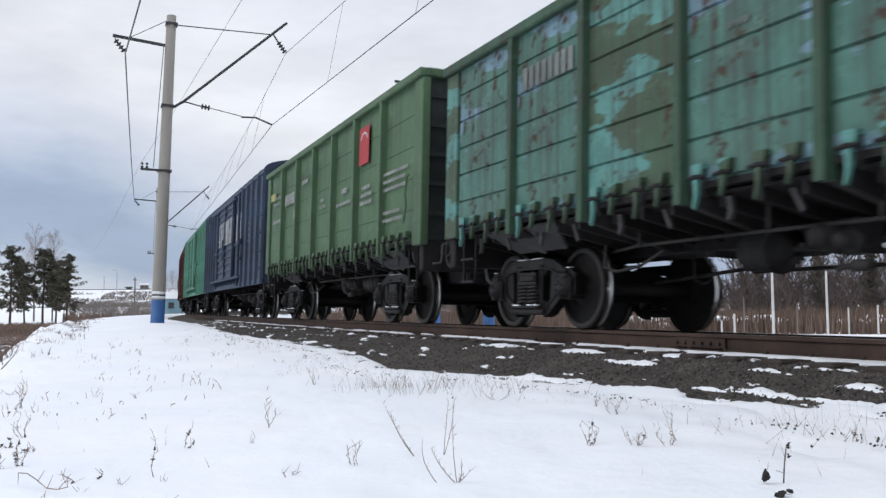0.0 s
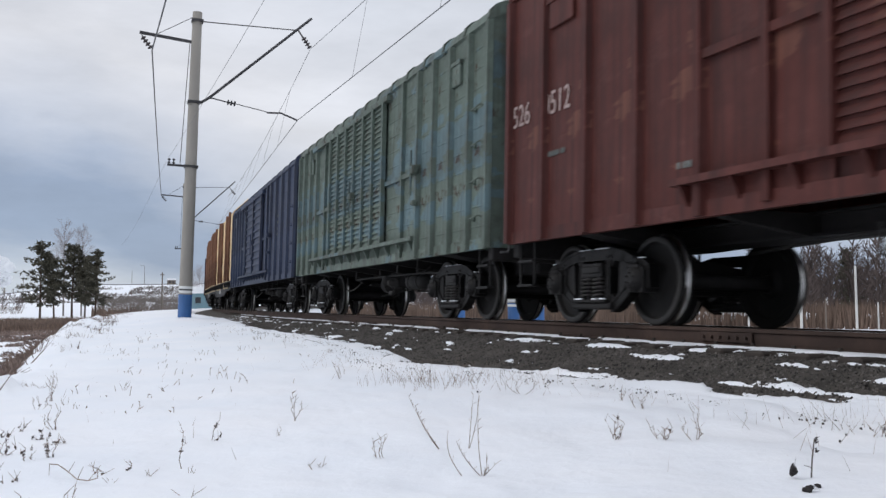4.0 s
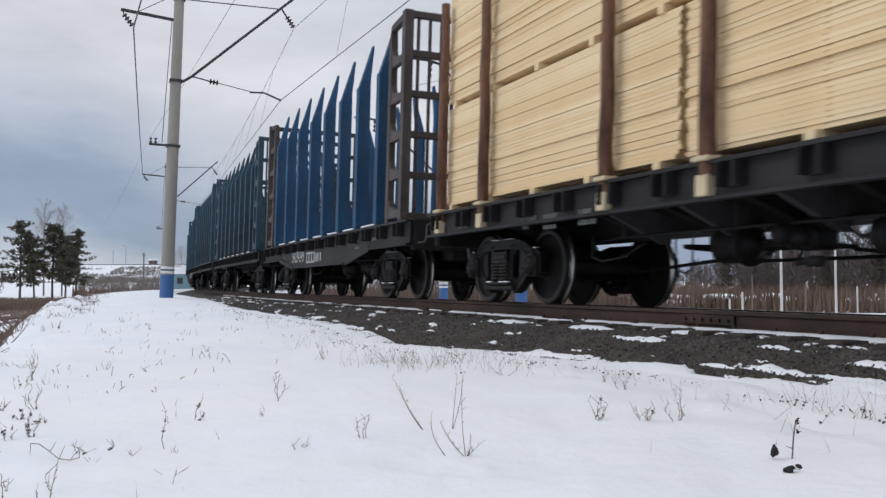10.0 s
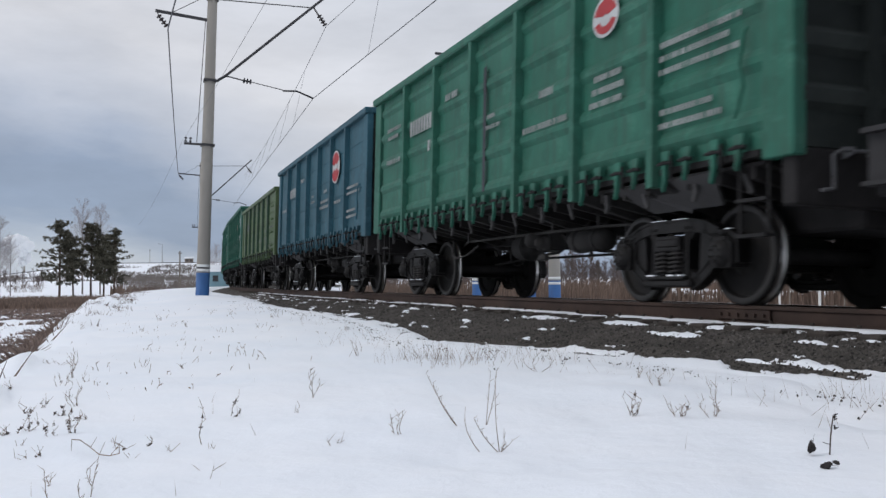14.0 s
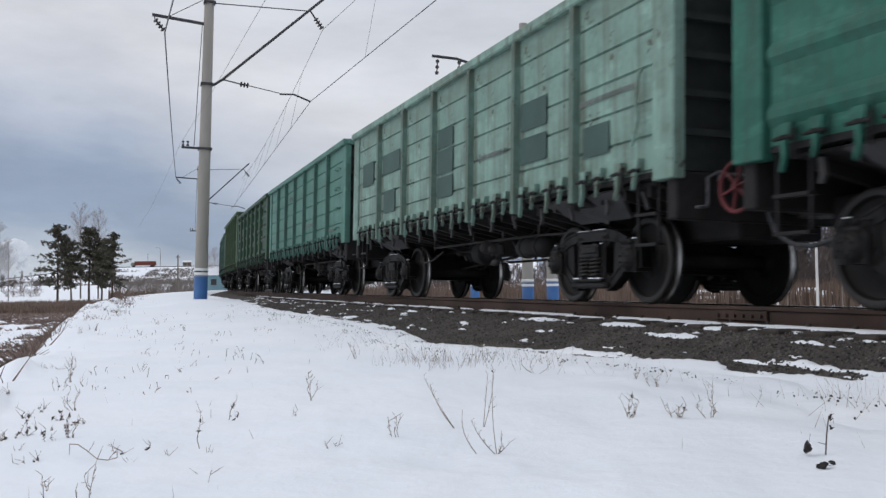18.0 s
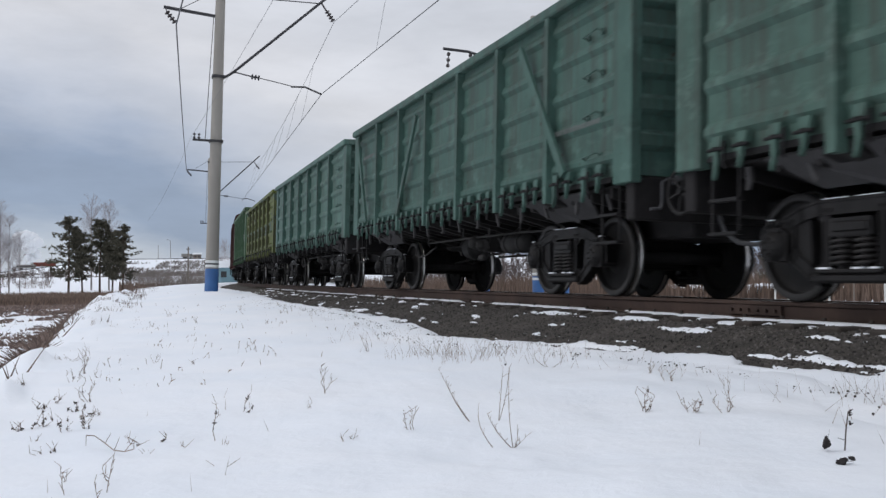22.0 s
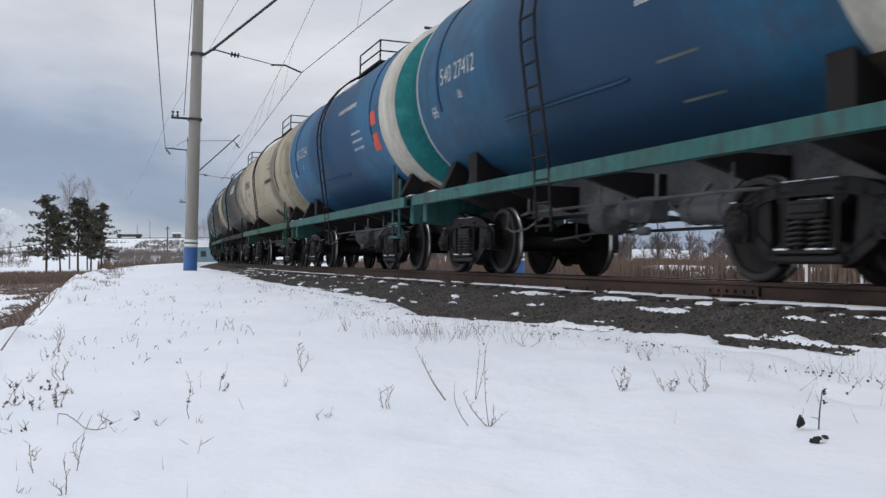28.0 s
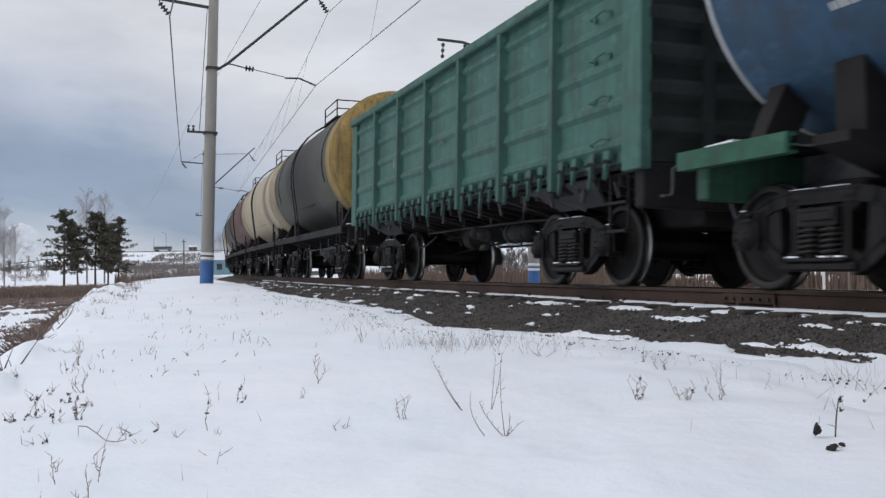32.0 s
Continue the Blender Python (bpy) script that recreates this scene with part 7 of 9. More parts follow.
# steam over the horizon
chimney = tagged(part("chimney", "chimney", lambda s: s.tube([(0, 0, -6), (0, 0, 28)], [2.0, 1.3], 12), M_CONC, None, Matrix.Translation(polar(-24.05, 1500, 0))), "tall grey works chimney on the horizon", "chimney")
plume = tagged(new("steam_plume"), "small white steam plume over the horizon", "steam")
plume.matrix_basis = Matrix.Translation(polar(-24.05, 1500, 27))
M_STEAM = plain("steam", (0.80, 0.82, 0.84), 1.0, 0, 0.05, 0.02, 0)
rp = random.Random(3)
for k in range(26):
    t = rp.random()
    r_ = 3 + 7.0 * t
    part("puff", ("puff", k), lambda s, r_=r_: s.lathe([(-r_, 0.01), (-r_ * 0.7, r_ * 0.7), (0, r_), (r_ * 0.7, r_ * 0.7), (r_, 0.01)], "z", seg=12), M_STEAM, plume, shift(rp.gauss(0, 3 + 6 * t) - 12 * t, rp.gauss(0, 4), 5 + t * 34 + rp.gauss(0, 2.5)))


# ---- dry weeds in the snow ----
def weed_shape(h, n, leaves, seed, wide):
    def build(s):
        rng = random.Random(seed)
        for k in range(n):
            a = rng.uniform(0, 6.28)
            tilt = rng.uniform(0.02, wide)
            p = Vector((rng.gauss(0, 0.003), rng.gauss(0, 0.003), -0.04))
            stem = [p]
            d = Vector((math.cos(a) * tilt, math.sin(a) * tilt, 1)).normalized()
            L = h * rng.uniform(0.55, 1.0)
            m = 4
            s.slot = 0
            for j in range(m):
                q = p + d * (L / m) + Vector((rng.gauss(0, 0.012), rng.gauss(0, 0.012), 0))
                stick(s, p, q, 0.0020 * (1 - j / m) + 0.0009, 0.0020 * (1 - (j + 1) / m) + 0.0008)
                if rng.random() < 0.75 and j > 0:
                    e = (d + Vector((rng.gauss(0, 0.7), rng.gauss(0, 0.7), 0.1))).normalized()
                    w = q + e * L * rng.uniform(0.10, 0.26)
                    stick(s, q, w, 0.0017, 0.0008)
                    if rng.random() < 0.5:
                        stick(s, q.lerp(w, 0.6), q.lerp(w, 0.6) + Vector((rng.gauss(0, 0.03), rng.gauss(0, 0.03), 0.04)), 0.0018, 0.0009)
                p = q
                stem.append(p)
            for j in range(9 if h > 0.1 else 3):
                k0 = rng.randrange(1, m)
                c = stem[k0].lerp(stem[k0 + 1], rng.random())
                g = Vector((rng.gauss(0, 1), rng.gauss(0, 1), rng.gauss(0.3, 0.6))).normalized()
                spike(s, c, c + g * rng.uniform(0.008, 0.022), 0.0022)
            s.slot = 1
            for j in range(leaves):
                k0 = rng.randrange(0, m)
                c = stem[k0].lerp(stem[k0 + 1], rng.random())
                r = rng.uniform(0.006, 0.012)
                for _ in range(3):
                    g = Vector((rng.gauss(0, 1), rng.gauss(0, 1), rng.gauss(0, 1))).normalized()
                    spike(s, c + g * r * 0.2, c + g * r * 1.7, r * 0.55)
    return build


WEEDS = [
    (-1.25, 4.88, 0.3, 1, 7, 0.03), (-0.9, 6.55, 0.27, 3, 0, 0.35), (-0.92, 5.84, 0.08, 2, 0, 0.3), (-0.23, 4.85, 0.22, 3, 0, 0.3), (1.05, 5.27, 0.2, 5, 1, 0.7), (1.3, 5.13, 0.17, 6, 1, 0.9),
    (1.47, 5.1, 0.22, 4, 0, 0.5), (2.47, 5.02, 0.14, 4, 4, 0.5), (-3.09, 7.59, 0.22, 3, 2, 0.5), (1.48, 6.4, 0.15, 4, 0, 0.4), (1.43, 6.75, 0.18, 3, 0, 0.3), (-1.4, 13.88, 0.14, 4, 0, 0.4),
    (-0.89, 9.91, 0.2, 4, 0, 0.4), (-7.93, 23.09, 0.2, 6, 1, 0.6), (-5.74, 18.97, 0.17, 5, 1, 0.5), (-4.56, 16.72, 0.16, 4, 0, 0.3), (-4.64, 20.54, 0.18, 4, 0, 0.3), (-4.92, 15.38, 0.15, 4, 1, 0.5),
    (-6.09, 15.86, 0.2, 7, 2, 0.6), (-4.19, 22.74, 0.15, 4, 0, 0.4), (-2.5, 6.4, 0.2, 4, 2, 0.5), (-3.3, 8.3, 0.22, 5, 2, 0.6), (-0.55, 4.7, 0.06, 3, 0, 0.3), (-1.32, 5.81, 0.15, 1, 9, 0.03),
    (-1.3, 5.8, 0.11, 1, 5, 0.45), (-3.75, 9.52, 0.20, 9, 0, 2.2), (-3.95, 9.6, 0.16, 7, 0, 2.0), (-2.71, 6.35, 0.17, 2, 1, 0.3), (-2.09, 5.25, 0.2, 3, 9, 0.6), (-2.16, 5.16, 0.13, 2, 7, 0.9),
    (-2.37, 5.37, 0.14, 4, 9, 1.0), (-2.3, 5.5, 0.1, 2, 6, 0.9), (-1.55, 4.84, 0.13, 1, 5, 0.05), (-1.4, 3.77, 0.17, 1, 0, 0.3), (-1.61, 3.8, 0.11, 1, 0, 0.2), (-1.5, 4.51, 0.06, 2, 3, 1.4),
    (-1.02, 4.16, 0.04, 3, 1, 1.2), (-1.66, 4.72, 0.06, 1, 5, 0.4), (-2.2, 4.85, 0.05, 2, 4, 1.2), (-1.12, 4.66, 0.03, 3, 3, 1.4), (-2.46, 7.2, 0.08, 2, 1, 0.7),
    (-2.67, 6.72, 0.07, 3, 6, 1.2), (-2.42, 5.97, 0.11, 4, 10, 1.0), (-2.3, 5.83, 0.10, 3, 8, 0.8), (-2.21, 5.84, 0.06, 3, 0, 1.4), (-2.68, 6.07, 0.12, 3, 10, 0.5), (-2.45, 5.32, 0.10, 5, 12, 1.2),
    (-1.99, 4.65, 0.05, 2, 6, 1.2), (-2.03, 4.58, 0.06, 2, 2, 0.8), (-1.65, 4.77, 0.06, 2, 1, 0.4), (-1.46, 4.45, 0.03, 1, 5, 0.3), (-1.34, 4.61, 0.05, 2, 3, 0.5), (-3.38, 6.99, 0.14, 5, 4, 0.9),
    (-3.38, 7.33, 0.12, 4, 2, 1.2), (-3.05, 8.0, 0.10, 3, 1, 0.9), (-2.95, 9.3, 0.10, 3, 0, 0.8), (-2.5, 9.0, 0.09, 3, 0, 0.7),
]
for i, (x, y, h, n, lv, wide) in enumerate(WEEDS):
    lv = (lv + 1) // 2
    ob = part("dry_weed", ("weed", i), weed_shape(h, n, lv, 100 + i, wide), M_WEED, None, shift(x, y, ground_at(x, y)), extra=(M_LEAF,))
    tagged(ob, "dry brown weed stalk standing in snow" if lv < 2 else "dry weed stalk with withered dark leaves in snow", "weed", "dry weeds")


def stubble(s):
    """Tips of dry weeds that just pierce the snow on the shelf."""
    rng = random.Random(77)
    for _ in range(110):
        y = rng.uniform(7.0, 24.0)
        x = -0.20 * y - 0.6 + rng.gauss(0, 0.085) * y
        z = ground_at(x, y)
        for _ in range(rng.choice((1, 1, 2, 3))):
            h = rng.uniform(0.02, 0.08)
            p = Vector((x + rng.gauss(0, 0.05), y + rng.gauss(0, 0.05), z - 0.02))
            q = p + Vector((rng.gauss(0, 0.4) * h, rng.gauss(0, 0.4) * h, h))
            stick(s, p, q, 0.004, 0.002)
            if rng.random() < 0.5:
                spike(s, q, q + Vector((rng.gauss(0, 0.02), rng.gauss(0, 0.02), rng.uniform(0.0, 0.03))), 0.007)


stuff("weed_stubble", stubble, M_WEED, "tips of dry weeds piercing the snow", "weeds")


def fanned_weed(stems, seed):
    """Thin stems from one root, bending outwards: sideways and upward reach, and bow."""
    def build(s):
        rng = random.Random(seed)
        for dx, L, bow in stems:
            p = Vector((0, 0, -0.03))
            for j in range(6):
                t = (j + 1) / 6
                q = Vector((dx * t + bow * math.sin(math.pi * t), rng.gauss(0, 0.004), -0.03 + (L + 0.03) * t))
                stick(s, p, q, 0.0027 - 0.0003 * j, 0.0024 - 0.0003 * j)
                if j > 0 and rng.random() < 0.8:
                    stick(s, q, q + Vector((rng.gauss(0, 0.012), rng.gauss(0, 0.012), rng.uniform(0.01, 0.03))), 0.0014, 0.0008)
                    stick(s, p.lerp(q, 0.5), p.lerp(q, 0.5) + Vector((rng.gauss(0, 0.008), rng.gauss(0, 0.008), 0.012)), 0.0020, 0.0008)
                p = q
    return build


for key, x, y, stems, lab in (
        ("fan_upright", 0.27, 4.42, ((-0.012, 0.36, -0.012), (-0.120, 0.14, -0.015), (0.065, 0.035, 0.0), (0.02, 0.06, 0.01)), "dry brown weed with thin upright stems in snow"),
        ("fan_curved", 0.18, 4.45, ((-0.068, 0.19, -0.030),), "single bowed dry weed stem in snow"),
        ("fan_leaning", 0.10, 5.09, ((-0.185, 0.285, -0.012), (-0.150, 0.235, -0.020)), "dry brown weed with thin leaning stems in snow"),
        ("fan_near", -1.47, 3.5, ((-0.02, 0.14, 0.0),), "single dry weed stem in snow"),
        ("fan_slant", -1.35, 3.57, ((0.035, 0.15, 0.0),), "single dry weed stem in snow"),
        ("fan_crook", -1.27, 3.26, ((-0.16, 0.025, -0.02), (0.0, 0.125, 0.012), (-0.05, 0.06, 0.02)), "crooked dry twig with a side shoot in snow"),
        ("fan_back", 0.24, 5.16, ((0.030, 0.28, 0.0), (0.062, 0.27, 0.01)), "dry brown weed with thin upright stems in snow"),
        ("fan_bent", 0.81, 7.82, ((-0.12, 0.12, -0.05), (0.02, 0.15, -0.06), (0.10, 0.10, 0.05)), "bent arcs of dry grass where the snow thins")):
    fan = part("dry_weed", key, fanned_weed(stems, len(key)), M_WEED, None, shift(x, y, ground_at(x, y)))
    tagged(fan, lab, "weed", "dry weeds")
for i, (az, d, h) in enumerate(((21.4, 128, 7.5), (24.6, 122, 8.5), (27.2, 130, 9.0), (29.5, 126, 8.0), (9.6, 240, 7.0))):
    p = polar(az, d)
    pine(p.x, p.y, ground_at(p.x, p.y), h, 60 + i, 0.1, 0.2, "small dark conifer at the edge of bare woods")
def crumpled_leaf(s):
    """A dead leaf, crumpled and ragged, with a bit of stalk."""
    rng = random.Random(77)
    n, m = 9, 6
    for fold in range(3):
        v = []
        for i in range(n):
            u = i / (n - 1)
            w = 0.030 * math.sin(math.pi * min(1, u * 0.85 + 0.1)) * rng.uniform(0.55, 1.15)
            for k in range(m):
                a = fold * 2.1 + (k / (m - 1) - 0.5) * 2.6
                v.append((0.09 * u - 0.045 + rng.gauss(0, 0.003), w * math.sin(a) + 0.010 * math.sin(7 * u + fold), 0.024 + w * math.cos(a) * 0.8 + 0.018 * u + rng.gauss(0, 0.003)))
        s.add(v, [(i * m + k, i * m + k + 1, (i + 1) * m + k + 1, (i + 1) * m + k) for i in range(n - 1) for k in range(m - 1)])
    stick(s, (0.035, 0, 0.03), (0.10, 0.02, 0.02), 0.002, 0.001)


for x, y, turn, tip, size in ((1.61, 4.05, 0.4, 1.15, 0.60), (1.54, 3.75, 0.2, 0.0, 0.58), (1.61, 3.83, 2.2, 0.1, 0.34)):
    ob = part("withered_leaf", "crumpled_leaf", crumpled_leaf, M_LEAFDARK, None, shift(x, y, ground_at(x, y) + (0.025 if tip > 1 else -0.004)) @ Matrix.Rotation(turn, 4, "Z") @ Matrix.Rotation(-tip, 4, "Y") @ Matrix.Scale(size, 4))
    tagged(ob, "crumpled withered dark leaf lying on snow", "leaf", "withered leaves")


def bare_stick(s):
    """A dark broken stem with a shrivelled leaf at its top."""
    stick(s, (0, 0, -0.03), (0.008, 0, 0.08), 0.0042, 0.0038)
    stick(s, (0.008, 0, 0.08), (0.022, 0.004, 0.165), 0.0038, 0.003)
    stick(s, (0.006, 0, 0.04), (-0.03, 0.0, 0.052), 0.002, 0.001)
    rng = random.Random(5)
    s.slot = 1
    for k in range(9):
        c = Vector((0.024, 0.0, rng.uniform(0.11, 0.168)))
        g = Vector((abs(rng.gauss(0.8, 0.5)), rng.gauss(0, 0.6), rng.gauss(-0.3, 0.7))).normalized()
        spike(s, c, c + g * rng.uniform(0.01, 0.024), 0.006)


def lying_twig(s):
    """A thin twig bent down to the snow, with side shoots."""
    pts = [(0, 0, 0.05), (0.06, -0.05, 0.055), (0.14, -0.12, 0.03), (0.22, -0.22, 0.012), (0.30, -0.30, 0.02), (0.37, -0.38, 0.045)]
    for p, q in zip(pts, pts[1:]):
        stick(s, p, q, 0.003, 0.0028)
    for p, d in ((pts[0], (-0.01, 0.02, -0.07)), (pts[2], (0.03, 0, 0.05)), (pts[3], (0.02, 0.02, 0.06)), (pts[4], (0.03, 0, 0.04)), (pts[5], (0.0, 0, 0.05))):
        stick(s, p, Vector(p) + Vector(d), 0.0022, 0.001)


for name, key, fn, x, y, lab in (("dry_weed", "bare_stick", bare_stick, 1.67, 4.04, "dark broken stem with a shrivelled leaf in snow"), ("dry_weed", "lying_twig", lying_twig, -1.87, 4.73, "thin dry twig bent down to the snow")):
    ob = part(name, key, fn, M_LEAF if key == "bare_stick" else M_WEED, None, shift(x, y, ground_at(x, y)), extra=(M_LEAFDARK,))
    tagged(ob, lab, "weed", "dry weeds")


def edge_grass(s):
    """Tufts of dry grass where the snow meets the ballast."""
    rng = random.Random(8)
    spots = []
    for i in range(420):
        st = 14.6 - 26 * rng.random() ** 1.7
        off = 1.9 + abs(rng.gauss(0, 0.55))
        if noise.noise(Vector((st * 0.6, off * 0.8, 5.0))) > -0.05:
            q = beside(st, off)
            spots.append((q.x, q.y, rng.uniform(0.03, 0.14)))
    for cx, cy, n, sp in ((0.06, 8.69, 70, 0.22), (-0.27, 9.07, 50, 0.22), (0.30, 9.1, 70, 0.3), (0.95, 8.3, 40, 0.25), (2.6, 5.5, 60, 0.3), (-0.8, 11.6, 40, 0.5)):
        for k in range(n):
            spots.append((cx + rng.gauss(0, sp), cy + rng.gauss(0, sp), rng.uniform(0.08, 0.24)))
    for k in range(300):
        st, off = 13.5 - 40 * rng.random(), rng.uniform(2.2, LEDGE)
        if rng.random() < 0.35 + 0.65 * (off > 5.3):
            q = beside(st, off)
            spots.append((q.x, q.y, rng.uniform(0.02, 0.10)))
    zs = scatter_heights(spots)[0]
    for (x, y, h), z in zip(spots, zs):
        spike(s, (x, y, z - 0.02), (x + rng.gauss(0, h * 0.45), y + rng.gauss(0, h * 0.45), z + h), rng.uniform(0.0010, 0.0022))


stuff("snow_grass", edge_grass, M_WEED, "thin dry grass poking through the snow", "dry grass")


# ---- traffic on the far road ----
def vehicle(name, label, cat, L, H, body, dark, cab):
    root = tagged(new(name), label, cat)
    part("body", ("vbody", name), lambda s: s.box(-L / 2, L / 2 - (2.2 if cab else 0), -1.2, 1.2, 0.9, H, 0.08), body, root)
    if cab:
        part("cab", ("vcab", name), lambda s: s.prism([(L / 2 - 2.0, 0.6), (L / 2, 0.6), (L / 2, 1.7), (L / 2 - 0.4, 2.7), (L / 2 - 2.0, 2.7)], -1.15, 1.15), dark, root)
    part("window_band", ("vwin", name), lambda s: s.box(-L / 2 + 0.4, L / 2 - (2.6 if cab else 0.4), -1.22, -1.19, H * 0.55, H * 0.8) if not cab else s.box(L / 2 - 1.6, L / 2 - 0.5, -1.17, -1.14, 1.7, 2.4), M_LETTERD, root)
    for x in (-L / 2 + 1.4, -L / 2 + 2.6, L / 2 - 1.5):
        part("wheel", ("vwheel", name), lambda s: s.lathe([(-1.2, 0.01), (-1.2, 0.48), (-0.8, 0.48), (0.8, 0.48), (1.2, 0.48), (1.2, 0.01)], "y", seg=14), M_LETTERD, root, shift(x, 0, 0.48))
    return root


M_VAN = plain("vehicle_grey", (0.30, 0.29, 0.27), 0.6, 0, 0.15, 3, 0)
M_TARP = plain("vehicle_rust_red", (0.20, 0.06, 0.045), 0.7, 0, 0.2, 3, 0)
M_OLIVE = plain("vehicle_olive", (0.10, 0.10, 0.075), 0.7, 0, 0.2, 3, 0)
VEHICLES = [
    (vehicle("truck", "dark olive lorry with a long bed on the far road", "lorry", 15.0, 2.4, M_OLIVE, M_OLIVE, True), 26.5, -16.2, -1.06),
    (vehicle("bus", "grey bus on the far road", "bus", 11.0, 3.0, M_VAN, M_VAN, False), 29.7, -18.5, 0.76),
    (vehicle("lorry", "rust-red box lorry on the far road", "lorry", 15.0, 3.4, M_TARP, M_VAN, True), 17.0, -16.1, -1.5),
    (vehicle("van", "grey box van on the far road", "van", 7.0, 2.9, M_VAN, M_VAN, True), 21.0, -16.9, 1.3),
    (vehicle("car", "small dark car on the far road", "car", 4.4, 1.5, M_OLIVE, M_OLIVE, False), 0.0, -16.0, -1.2),
]

